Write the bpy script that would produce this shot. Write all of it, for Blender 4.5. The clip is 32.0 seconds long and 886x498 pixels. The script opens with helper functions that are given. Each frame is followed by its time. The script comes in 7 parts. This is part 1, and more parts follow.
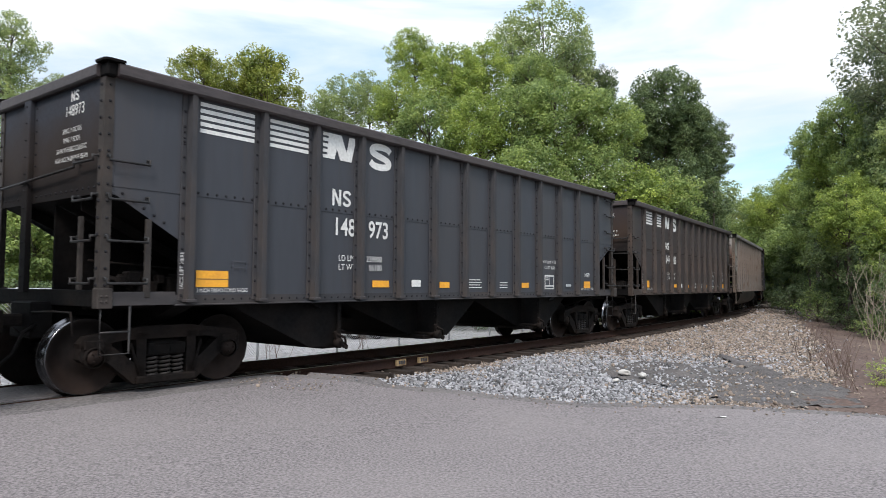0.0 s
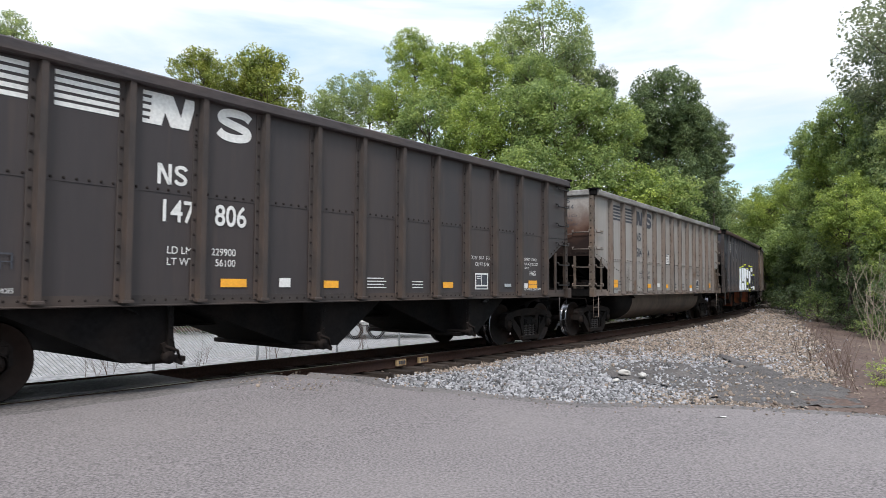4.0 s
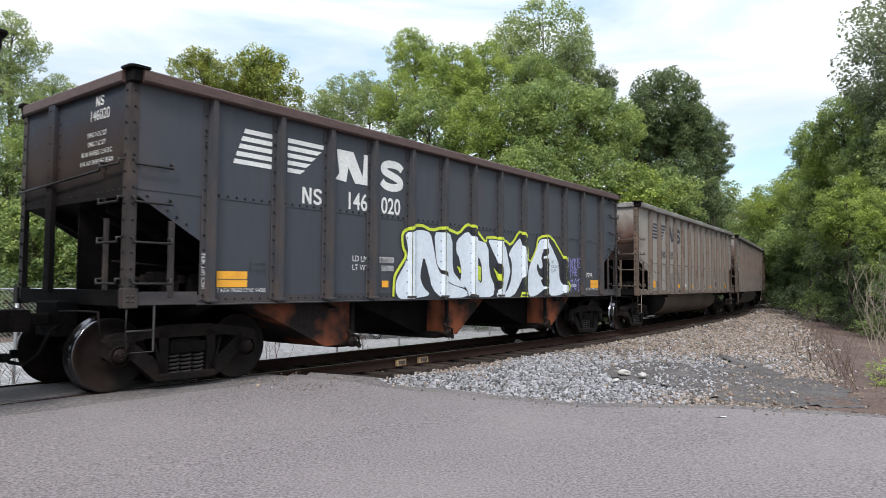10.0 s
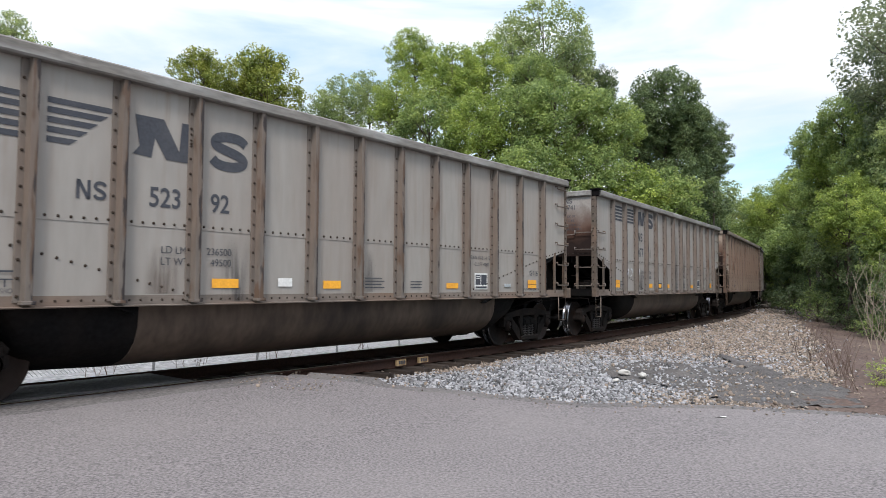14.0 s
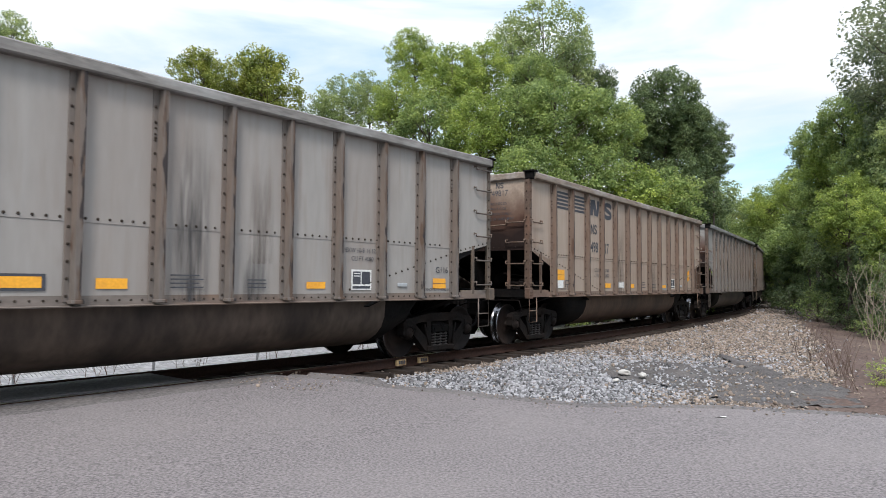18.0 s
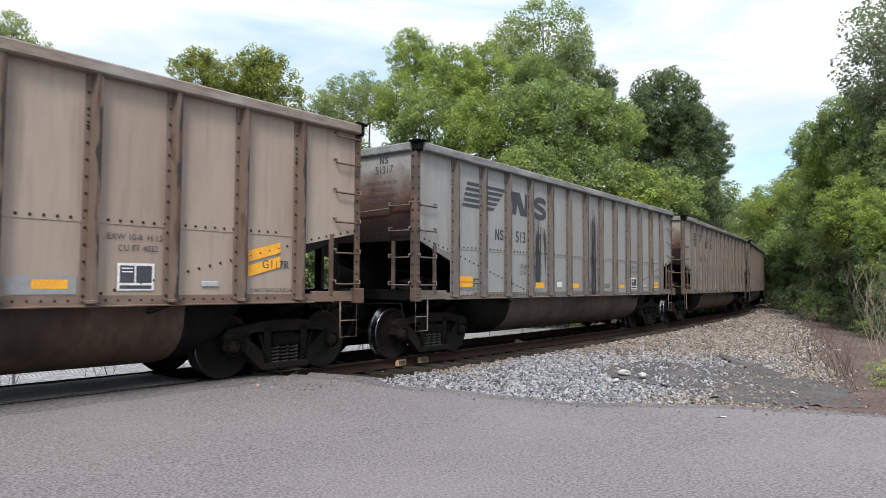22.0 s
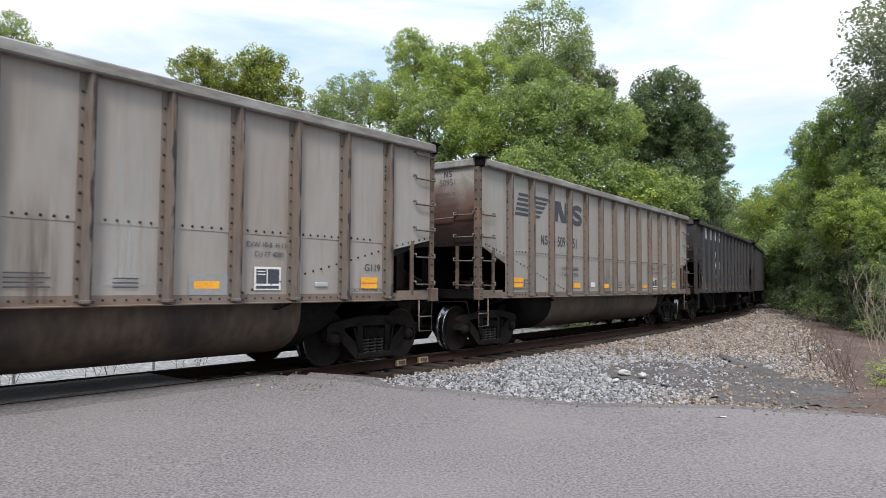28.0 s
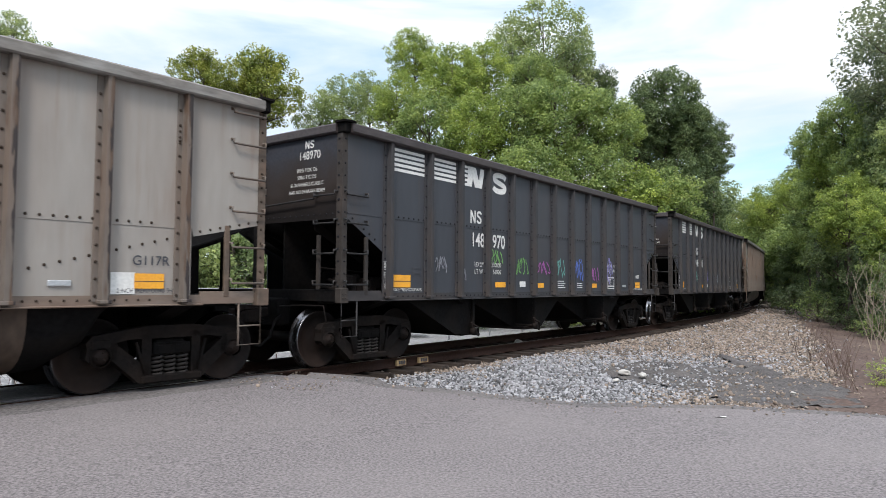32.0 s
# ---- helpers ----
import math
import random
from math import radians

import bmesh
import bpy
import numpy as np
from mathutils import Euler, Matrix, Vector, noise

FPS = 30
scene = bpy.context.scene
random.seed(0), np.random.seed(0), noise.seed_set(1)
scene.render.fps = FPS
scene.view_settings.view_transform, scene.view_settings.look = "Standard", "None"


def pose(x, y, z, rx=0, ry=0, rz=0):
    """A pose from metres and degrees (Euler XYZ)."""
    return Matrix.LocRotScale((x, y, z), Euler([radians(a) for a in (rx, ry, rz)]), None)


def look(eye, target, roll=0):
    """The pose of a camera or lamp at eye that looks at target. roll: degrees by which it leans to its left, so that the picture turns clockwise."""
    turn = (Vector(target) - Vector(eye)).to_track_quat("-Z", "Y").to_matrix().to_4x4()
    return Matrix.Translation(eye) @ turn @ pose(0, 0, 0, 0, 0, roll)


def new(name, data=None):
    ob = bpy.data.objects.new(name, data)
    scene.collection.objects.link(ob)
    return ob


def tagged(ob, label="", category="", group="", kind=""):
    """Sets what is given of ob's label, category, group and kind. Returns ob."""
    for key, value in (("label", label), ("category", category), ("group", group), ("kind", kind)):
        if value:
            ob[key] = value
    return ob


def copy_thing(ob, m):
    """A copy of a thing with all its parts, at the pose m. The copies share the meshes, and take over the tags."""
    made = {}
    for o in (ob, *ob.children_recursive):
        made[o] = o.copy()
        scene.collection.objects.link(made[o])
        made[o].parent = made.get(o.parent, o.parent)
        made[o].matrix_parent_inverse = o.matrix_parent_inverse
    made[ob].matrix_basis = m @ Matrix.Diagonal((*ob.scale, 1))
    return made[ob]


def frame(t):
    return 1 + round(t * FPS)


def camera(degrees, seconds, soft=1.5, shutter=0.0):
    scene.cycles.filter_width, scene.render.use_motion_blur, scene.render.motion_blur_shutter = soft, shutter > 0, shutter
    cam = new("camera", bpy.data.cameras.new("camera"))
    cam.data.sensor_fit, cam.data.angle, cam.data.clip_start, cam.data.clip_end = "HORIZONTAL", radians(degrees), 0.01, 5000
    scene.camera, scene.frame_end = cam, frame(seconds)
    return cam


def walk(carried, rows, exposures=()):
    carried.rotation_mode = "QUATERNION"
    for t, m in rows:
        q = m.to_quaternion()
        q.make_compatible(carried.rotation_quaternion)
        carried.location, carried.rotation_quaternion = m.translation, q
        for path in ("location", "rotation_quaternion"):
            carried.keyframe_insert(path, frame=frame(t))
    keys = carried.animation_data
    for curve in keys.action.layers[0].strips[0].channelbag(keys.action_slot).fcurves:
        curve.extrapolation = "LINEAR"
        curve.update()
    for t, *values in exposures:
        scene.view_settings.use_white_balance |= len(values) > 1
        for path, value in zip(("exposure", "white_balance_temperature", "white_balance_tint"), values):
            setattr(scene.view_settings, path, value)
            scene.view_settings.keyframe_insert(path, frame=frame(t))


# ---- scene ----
# ---- camera ----
EYE = Vector((0.0, 0.0, 1.285))
PITCH, ROLL = 0.0559, -0.0078


def camera_pose():
    f = Vector((0, math.cos(PITCH), math.sin(PITCH)))
    return look(EYE, EYE + f * 10, math.degrees(-ROLL))


cam = camera(66.01, 32.0, soft=0.5, shutter=0.12)
walk(cam, [(0.0, camera_pose()), (32.0, camera_pose())])
scene.view_settings.exposure = 0.0

# ---- daylight: bright thin overcast, sun high behind the camera ----
world = bpy.data.worlds.new("sky")
scene.world = world
world.use_nodes = True
wt = world.node_tree
wt.nodes.clear()


def wn(kind, **kw):
    n = wt.nodes.new(kind)
    for k, v in kw.items():
        n.inputs[k].default_value = v
    return n


w_out = wn("ShaderNodeOutputWorld")
w_bg = wn("ShaderNodeBackground")
w_sky = wt.nodes.new("ShaderNodeTexSky")
w_sky.sky_type = "NISHITA"
w_sky.sun_disc = False
w_sky.dust_density, w_sky.ozone_density, w_sky.air_density = 0.1, 0.6, 0.8
w_sky.sun_elevation = radians(45)
w_sky.sun_rotation = radians(188)
w_co = wt.nodes.new("ShaderNodeTexCoord")
w_map = wn("ShaderNodeMapping", Scale=(1.6, 1.6, 7.0), Rotation=(0.10, 0.16, 0.4), Location=(0.35, 0.1, 0.0))
w_n = wn("ShaderNodeTexNoise", Scale=1.5, Detail=6.0, Roughness=0.5, Distortion=0.4)
w_ramp = wt.nodes.new("ShaderNodeValToRGB")
w_ramp.color_ramp.elements[0].position, w_ramp.color_ramp.elements[1].position = 0.40, 0.62
w_ramp.color_ramp.elements[0].color = (0.42, 0.42, 0.42, 1)
w_gain = wt.nodes.new("ShaderNodeVectorMath")
w_gain.operation = "MULTIPLY"
w_gain.inputs[1].default_value = (0.135, 0.20, 0.195)
w_mix = wt.nodes.new("ShaderNodeMix")
w_mix.data_type = "RGBA"
w_mix.inputs["B"].default_value = (1.0, 1.03, 1.10, 1)
L = wt.links
L.new(w_co.outputs["Generated"], w_map.inputs["Vector"])
L.new(w_map.outputs["Vector"], w_n.inputs["Vector"])
L.new(w_n.outputs["Fac"], w_ramp.inputs["Fac"])
L.new(w_sky.outputs["Color"], w_gain.inputs[0])
L.new(w_gain.outputs["Vector"], w_mix.inputs["A"])
L.new(w_ramp.outputs["Color"], w_mix.inputs["Factor"])
# the cloud deck is brighter overhead than near the horizon
w_sep = wt.nodes.new("ShaderNodeSeparateXYZ")
w_up = wn("ShaderNodeMapRange")
for k, v in (("From Min", 0.25), ("From Max", 1.0), ("To Min", 1.0), ("To Max", 2.3)):
    w_up.inputs[k].default_value = v
w_over = wt.nodes.new("ShaderNodeVectorMath")
w_over.operation = "SCALE"
L.new(w_co.outputs["Generated"], w_sep.inputs[0])
L.new(w_sep.outputs["Z"], w_up.inputs["Value"])
L.new(w_mix.outputs["Result"], w_over.inputs[0])
L.new(w_up.outputs["Result"], w_over.inputs["Scale"])
L.new(w_over.outputs["Vector"], w_bg.inputs["Color"])
w_bg.inputs["Strength"].default_value = 1.0
L.new(w_bg.outputs["Background"], w_out.inputs["Surface"])

sun = new("sun", bpy.data.lights.new("sun", "SUN"))
sun.data.energy, sun.data.angle, sun.data.color = 3.4, radians(14), (1.0, 0.955, 0.915)
sun.matrix_world = look((-2.5, -13, 21), (0, 6, 0))

# ---- materials ----
MATS = {}


def mat(name, col, rough=0.7, metal=0.0, grain=0.15, scale=30.0, stain=None, stain_amt=0.4, stain_scale=1.2,
        stretch=(1, 1, 1), bump=0.2, island=0.0, per_object=0.0, spec=0.4, speck=None):
    """A surface with fine grain, larger stains, fine relief and wear, in the thing's own space."""
    if name in MATS:
        return MATS[name]
    m = bpy.data.materials.new(name)
    m.use_nodes = True
    t = m.node_tree
    b = t.nodes["Principled BSDF"]
    b.inputs["Roughness"].default_value = rough
    b.inputs["Metallic"].default_value = metal
    b.inputs["Specular IOR Level"].default_value = spec
    co = t.nodes.new("ShaderNodeTexCoord")
    mp = t.nodes.new("ShaderNodeMapping")
    mp.inputs["Scale"].default_value = stretch
    t.links.new(co.outputs["Object"], mp.inputs["Vector"])

    def noise_node(s, d):
        n = t.nodes.new("ShaderNodeTexNoise")
        n.inputs["Scale"].default_value, n.inputs["Detail"].default_value = s, d
        t.links.new(mp.outputs["Vector"], n.inputs["Vector"])
        return n

    def mix(kind, fac, a, bb):
        n = t.nodes.new("ShaderNodeMix")
        n.data_type, n.blend_type = "RGBA", kind
        for key, v in (("Factor", fac), ("A", a), ("B", bb)):
            if isinstance(v, bpy.types.NodeSocket):
                t.links.new(v, n.inputs[key])
            elif key == "Factor":
                n.inputs[key].default_value = v
            else:
                n.inputs[key].default_value = (*v, 1)
        return n.outputs["Result"]

    def ramp(sock, lo, hi, a=(0, 0, 0), c=(1, 1, 1)):
        n = t.nodes.new("ShaderNodeValToRGB")
        n.color_ramp.elements[0].position, n.color_ramp.elements[1].position = lo, hi
        n.color_ramp.elements[0].color, n.color_ramp.elements[1].color = (*a, 1), (*c, 1)
        t.links.new(sock, n.inputs["Fac"])
        return n.outputs["Color"]

    fine = noise_node(scale, 4)
    big = noise_node(stain_scale, 5)
    lo, hi = 1 - grain, 1 + grain
    c = mix("MULTIPLY", 1.0, col, ramp(fine.outputs["Fac"], 0.3, 0.7, (lo,) * 3, (hi,) * 3))
    if stain:
        c = mix("MIX", ramp(big.outputs["Fac"], 0.45, 0.75, (0, 0, 0), (stain_amt,) * 3), c, stain)
    if speck:
        v = t.nodes.new("ShaderNodeTexVoronoi")
        v.inputs["Scale"].default_value = 30.0
        t.links.new(mp.outputs["Vector"], v.inputs["Vector"])
        c = mix("MIX", ramp(v.outputs["Distance"], 0.10, 0.22, (0.5, 0.5, 0.5), (0, 0, 0)), c, speck)
    if island or per_object:
        g = t.nodes.new("ShaderNodeNewGeometry" if island else "ShaderNodeObjectInfo")
        a = island or per_object
        c = mix("MULTIPLY", 1.0, c, ramp(g.outputs["Random Per Island" if island else "Random"], 0, 1, (1 - a,) * 3, (1 + a,) * 3))
    t.links.new(c, b.inputs["Base Color"])
    if bump:
        bp = t.nodes.new("ShaderNodeBump")
        bp.inputs["Strength"].default_value, bp.inputs["Distance"].default_value = bump, 0.01
        t.links.new(fine.outputs["Fac"], bp.inputs["Height"])
        t.links.new(bp.outputs["Normal"], b.inputs["Normal"])
    MATS[name] = m
    return m


def soot_mat(name, col, rust, soot):
    """End plates: paint that turns brown and then black with coal soot towards its lower edge."""
    m = mat(name, col, 0.8, 0, 0.1, 20, rust, 0.3, 1.5, spec=0.12)
    t = m.node_tree
    b = t.nodes["Principled BSDF"]
    src = b.inputs["Base Color"].links[0].from_socket
    co = t.nodes.new("ShaderNodeTexCoord")
    sep = t.nodes.new("ShaderNodeSeparateXYZ")
    t.links.new(co.outputs["Object"], sep.inputs[0])
    n = t.nodes.new("ShaderNodeTexNoise")
    n.inputs["Scale"].default_value, n.inputs["Detail"].default_value = 1.3, 4
    t.links.new(co.outputs["Object"], n.inputs["Vector"])
    add = t.nodes.new("ShaderNodeMath")
    add.operation = "MULTIPLY_ADD"
    add.inputs[1].default_value = -0.9
    t.links.new(n.outputs["Fac"], add.inputs[0])
    t.links.new(sep.outputs["Z"], add.inputs[2])
    last = src
    for lo, hi, c in ((2.95, 2.32, rust), (2.50, 2.05, soot)):
        r = t.nodes.new("ShaderNodeMapRange")
        r.inputs["From Min"].default_value, r.inputs["From Max"].default_value = lo, hi
        r.inputs["To Max"].default_value = 0.95
        t.links.new(add.outputs[0], r.inputs["Value"])
        x = t.nodes.new("ShaderNodeMix")
        x.data_type = "RGBA"
        t.links.new(r.outputs["Result"], x.inputs["Factor"])
        t.links.new(last, x.inputs["A"])
        x.inputs["B"].default_value = (*c, 1)
        last = x.outputs["Result"]
    t.links.new(last, b.inputs["Base Color"])
    return m


def grime_shade_mat(name, col, rust, spec):
    """Side plates: paint with brown grime and painted-in shading in uneven bands beside the posts, and thin run-down
    streaks.
    """
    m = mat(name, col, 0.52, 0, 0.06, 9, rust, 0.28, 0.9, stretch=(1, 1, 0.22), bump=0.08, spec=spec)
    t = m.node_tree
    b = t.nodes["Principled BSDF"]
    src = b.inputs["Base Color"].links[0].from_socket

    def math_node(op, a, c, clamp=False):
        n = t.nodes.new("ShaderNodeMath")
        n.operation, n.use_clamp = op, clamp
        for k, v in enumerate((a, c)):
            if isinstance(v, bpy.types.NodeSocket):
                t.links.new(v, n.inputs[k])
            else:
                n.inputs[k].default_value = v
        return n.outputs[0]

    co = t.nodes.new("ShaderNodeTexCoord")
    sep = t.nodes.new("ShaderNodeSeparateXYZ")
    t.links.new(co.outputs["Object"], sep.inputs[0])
    # bands beside the posts: shading put into the colour along with grime
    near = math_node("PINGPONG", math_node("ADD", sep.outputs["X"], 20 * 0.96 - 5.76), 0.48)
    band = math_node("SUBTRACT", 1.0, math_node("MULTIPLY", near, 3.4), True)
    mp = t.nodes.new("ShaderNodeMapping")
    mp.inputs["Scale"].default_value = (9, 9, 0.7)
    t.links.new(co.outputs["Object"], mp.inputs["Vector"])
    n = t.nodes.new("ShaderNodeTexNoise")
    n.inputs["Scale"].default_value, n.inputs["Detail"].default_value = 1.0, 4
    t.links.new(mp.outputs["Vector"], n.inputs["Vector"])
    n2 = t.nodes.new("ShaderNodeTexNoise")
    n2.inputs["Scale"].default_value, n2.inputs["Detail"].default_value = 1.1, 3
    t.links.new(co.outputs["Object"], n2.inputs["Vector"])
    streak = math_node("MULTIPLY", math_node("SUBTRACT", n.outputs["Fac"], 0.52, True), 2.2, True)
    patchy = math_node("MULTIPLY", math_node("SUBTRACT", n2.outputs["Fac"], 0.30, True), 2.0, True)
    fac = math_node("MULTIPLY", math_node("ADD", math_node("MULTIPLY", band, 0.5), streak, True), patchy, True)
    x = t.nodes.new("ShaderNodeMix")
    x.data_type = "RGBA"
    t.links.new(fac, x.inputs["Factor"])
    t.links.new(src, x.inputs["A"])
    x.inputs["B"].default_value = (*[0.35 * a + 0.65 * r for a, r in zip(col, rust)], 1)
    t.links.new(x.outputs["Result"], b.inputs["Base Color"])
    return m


def peel_mat(name, col, rust):
    """Posts: grimy paint, peeled to rust and dark scale in ragged upright strips, most along one edge."""
    m = mat(name, col, 0.7, 0, 0.15, 14, tuple(0.5 * a + 0.5 * r for a, r in zip(col, rust)), 0.8, 2.0, stretch=(1, 1, 0.3), bump=0.2)
    t = m.node_tree
    b = t.nodes["Principled BSDF"]
    last = b.inputs["Base Color"].links[0].from_socket
    co = t.nodes.new("ShaderNodeTexCoord")
    sep = t.nodes.new("ShaderNodeSeparateXYZ")
    t.links.new(co.outputs["Object"], sep.inputs[0])
    info = t.nodes.new("ShaderNodeObjectInfo")
    for k, (lo, hi, c, lean) in enumerate(((0.49, 0.57, tuple(0.55 * r for r in rust), -2.2), (0.57, 0.62, (0.028, 0.021, 0.020), -3.4))):
        off = t.nodes.new("ShaderNodeVectorMath")
        off.operation = "SCALE"
        off.inputs[0].default_value = (3.1, 7.7, 41.0)
        t.links.new(info.outputs["Random"], off.inputs["Scale"])
        mp = t.nodes.new("ShaderNodeMapping")
        mp.inputs["Scale"].default_value = (13, 5, 1.5 + k)
        t.links.new(co.outputs["Object"], mp.inputs["Vector"])
        t.links.new(off.outputs["Vector"], mp.inputs["Location"])
        n = t.nodes.new("ShaderNodeTexNoise")
        n.inputs["Scale"].default_value, n.inputs["Detail"].default_value = 1.0, 5
        t.links.new(mp.outputs["Vector"], n.inputs["Vector"])
        add = t.nodes.new("ShaderNodeMath")
        add.operation = "MULTIPLY_ADD"
        add.inputs[1].default_value = lean
        t.links.new(sep.outputs["X"], add.inputs[0])
        t.links.new(n.outputs["Fac"], add.inputs[2])
        r = t.nodes.new("ShaderNodeMapRange")
        r.inputs["From Min"].default_value, r.inputs["From Max"].default_value = lo, hi
        t.links.new(add.outputs[0], r.inputs["Value"])
        x = t.nodes.new("ShaderNodeMix")
        x.data_type = "RGBA"
        t.links.new(r.outputs["Result"], x.inputs["Factor"])
        t.links.new(last, x.inputs["A"])
        x.inputs["B"].default_value = (*c, 1)
        last = x.outputs["Result"]
    t.links.new(last, b.inputs["Base Color"])
    return m


def stain_mat(name, col, strength):
    """A soft-edged run of dirt: dark film that thins out towards its edges in upright streaks."""
    m = bpy.data.materials.new(name)
    m.use_nodes = True
    t = m.node_tree
    b = t.nodes["Principled BSDF"]
    b.inputs["Base Color"].default_value = (*col, 1)
    b.inputs["Roughness"].default_value = 0.75
    out = t.nodes["Material Output"]
    co = t.nodes.new("ShaderNodeTexCoord")
    sep = t.nodes.new("ShaderNodeSeparateXYZ")
    t.links.new(co.outputs["Generated"], sep.inputs[0])

    def mnode(op, a, c, clamp=False):
        n = t.nodes.new("ShaderNodeMath")
        n.operation, n.use_clamp = op, clamp
        for k, v in enumerate((a, c)):
            if isinstance(v, bpy.types.NodeSocket):
                t.links.new(v, n.inputs[k])
            else:
                n.inputs[k].default_value = v
        return n.outputs[0]

    mp = t.nodes.new("ShaderNodeMapping")
    mp.inputs["Scale"].default_value = (13, 1, 1.3)
    t.links.new(co.outputs["Object"], mp.inputs["Vector"])
    n = t.nodes.new("ShaderNodeTexNoise")
    n.inputs["Scale"].default_value, n.inputs["Detail"].default_value = 1.0, 5
    t.links.new(mp.outputs["Vector"], n.inputs["Vector"])
    ex = mnode("PINGPONG", sep.outputs["X"], 0.5)
    top = mnode("SUBTRACT", 1.0, sep.outputs["Z"])
    edge = mnode("MULTIPLY", mnode("MULTIPLY", ex, 3.0, True), mnode("MULTIPLY", top, 1.6, True), True)
    f = mnode("SUBTRACT", mnode("MULTIPLY", n.outputs["Fac"], 2.6), 0.85, True)
    fac = mnode("MULTIPLY", mnode("MULTIPLY", edge, f, True), strength, True)
    tr = t.nodes.new("ShaderNodeBsdfTransparent")
    mx = t.nodes.new("ShaderNodeMixShader")
    t.links.new(fac, mx.inputs[0])
    t.links.new(tr.outputs[0], mx.inputs[1])
    t.links.new(b.outputs[0], mx.inputs[2])
    t.links.new(mx.outputs[0], out.inputs["Surface"])
    return m


def leaf_mat(name, a, b2, through_light=0.35):
    m = bpy.data.materials.new(name)
    m.use_nodes = True
    t = m.node_tree
    t.nodes.clear()
    out = t.nodes.new("ShaderNodeOutputMaterial")
    g = t.nodes.new("ShaderNodeNewGeometry")
    r = t.nodes.new("ShaderNodeValToRGB")
    r.color_ramp.elements[0].color, r.color_ramp.elements[1].color = (*a, 1), (*b2, 1)
    t.links.new(g.outputs["Random Per Island"], r.inputs["Fac"])
    co = t.nodes.new("ShaderNodeTexCoord")
    n = t.nodes.new("ShaderNodeTexNoise")
    n.inputs["Scale"].default_value = 0.8
    t.links.new(co.outputs["Object"], n.inputs["Vector"])
    v = t.nodes.new("ShaderNodeMix")
    v.data_type, v.blend_type = "RGBA", "MULTIPLY"
    v.inputs["Factor"].default_value = 1
    rr = t.nodes.new("ShaderNodeValToRGB")
    rr.color_ramp.elements[0].position, rr.color_ramp.elements[1].position = 0.3, 0.7
    rr.color_ramp.elements[0].color, rr.color_ramp.elements[1].color = (0.55, 0.62, 0.66, 1), (1.42, 1.32, 1.18, 1)
    t.links.new(n.outputs["Fac"], rr.inputs["Fac"])
    t.links.new(r.outputs["Color"], v.inputs["A"])
    t.links.new(rr.outputs["Color"], v.inputs["B"])
    p = t.nodes.new("ShaderNodeBsdfPrincipled")
    p.inputs["Roughness"].default_value = 0.5
    p.inputs["Specular IOR Level"].default_value = 0.35
    tr = t.nodes.new("ShaderNodeBsdfTranslucent")
    t.links.new(v.outputs["Result"], p.inputs["Base Color"])
    t.links.new(v.outputs["Result"], tr.inputs["Color"])
    mx = t.nodes.new("ShaderNodeMixShader")
    mx.inputs[0].default_value = through_light
    t.links.new(p.outputs[0], mx.inputs[1])
    t.links.new(tr.outputs[0], mx.inputs[2])
    t.links.new(mx.outputs[0], out.inputs["Surface"])
    MATS[name] = m
    return m


M_ASPHALT = mat("asphalt", (0.160, 0.142, 0.141), 0.9, 0, 0.55, 40, (0.205, 0.183, 0.177), 0.7, 0.35, bump=1.0, speck=(0.328, 0.304, 0.289))
M_ASPHALT_OLD = mat("old_asphalt", (0.072, 0.065, 0.062), 0.95, 0, 0.6, 30, (0.135, 0.120, 0.110), 0.8, 1.3, bump=1.0)
M_ASPHALT_EDGE = mat("asphalt_shoulder", (0.118, 0.106, 0.103), 0.92, 0, 0.5, 24, (0.165, 0.147, 0.138), 0.7, 0.8, bump=1.0, speck=(0.26, 0.24, 0.225))
M_SOIL = mat("leaf_litter", (0.085, 0.055, 0.044), 1.0, 0, 0.6, 14, (0.15, 0.108, 0.083), 0.6, 0.8, bump=1.0)
M_GRAVEL = mat("gravel_bed", (0.078, 0.070, 0.062), 1.0, 0, 0.5, 22, (0.125, 0.109, 0.094), 0.5, 0.6, bump=1.0)
M_STONE_GREY = mat("crushed_stone_grey", (0.225, 0.222, 0.228), 0.9, 0, 0.2, 30, island=0.8, bump=0.3)
M_STONE_TAN = mat("crushed_stone_tan", (0.210, 0.167, 0.133), 0.95, 0, 0.2, 30, (0.110, 0.075, 0.060), 0.5, 0.5, island=0.65, bump=0.3)
M_RAIL = mat("rusty_rail_steel", (0.039, 0.020, 0.014), 0.75, 0.2, 0.3, 25, (0.039, 0.023, 0.020), 0.7, 2.0, spec=0.12)
M_RAILTOP = mat("polished_rail_head", (0.55, 0.54, 0.53), 0.28, 1.0, 0.05, 30, bump=0.05)
M_TIE = mat("weathered_tie_wood", (0.035, 0.027, 0.023), 0.95, 0, 0.5, 14, (0.070, 0.058, 0.047), 0.6, 1.5, stretch=(1, 0.15, 1), bump=0.9, per_object=0.3, spec=0.12)
# soot-black steel; its depth also stands in for shade in recesses
M_STEEL_DK = mat("sooty_shaded_steel", (0.0065, 0.006, 0.006), 0.75, 0.0, 0.35, 18, (0.016, 0.012, 0.010), 0.6, 2.5, bump=0.4, spec=0.06)
M_TRUCK = mat("grimy_cast_steel", (0.0095, 0.0075, 0.0068), 0.8, 0.1, 0.4, 22, (0.026, 0.017, 0.013), 0.6, 3.0, bump=0.6, spec=0.12)
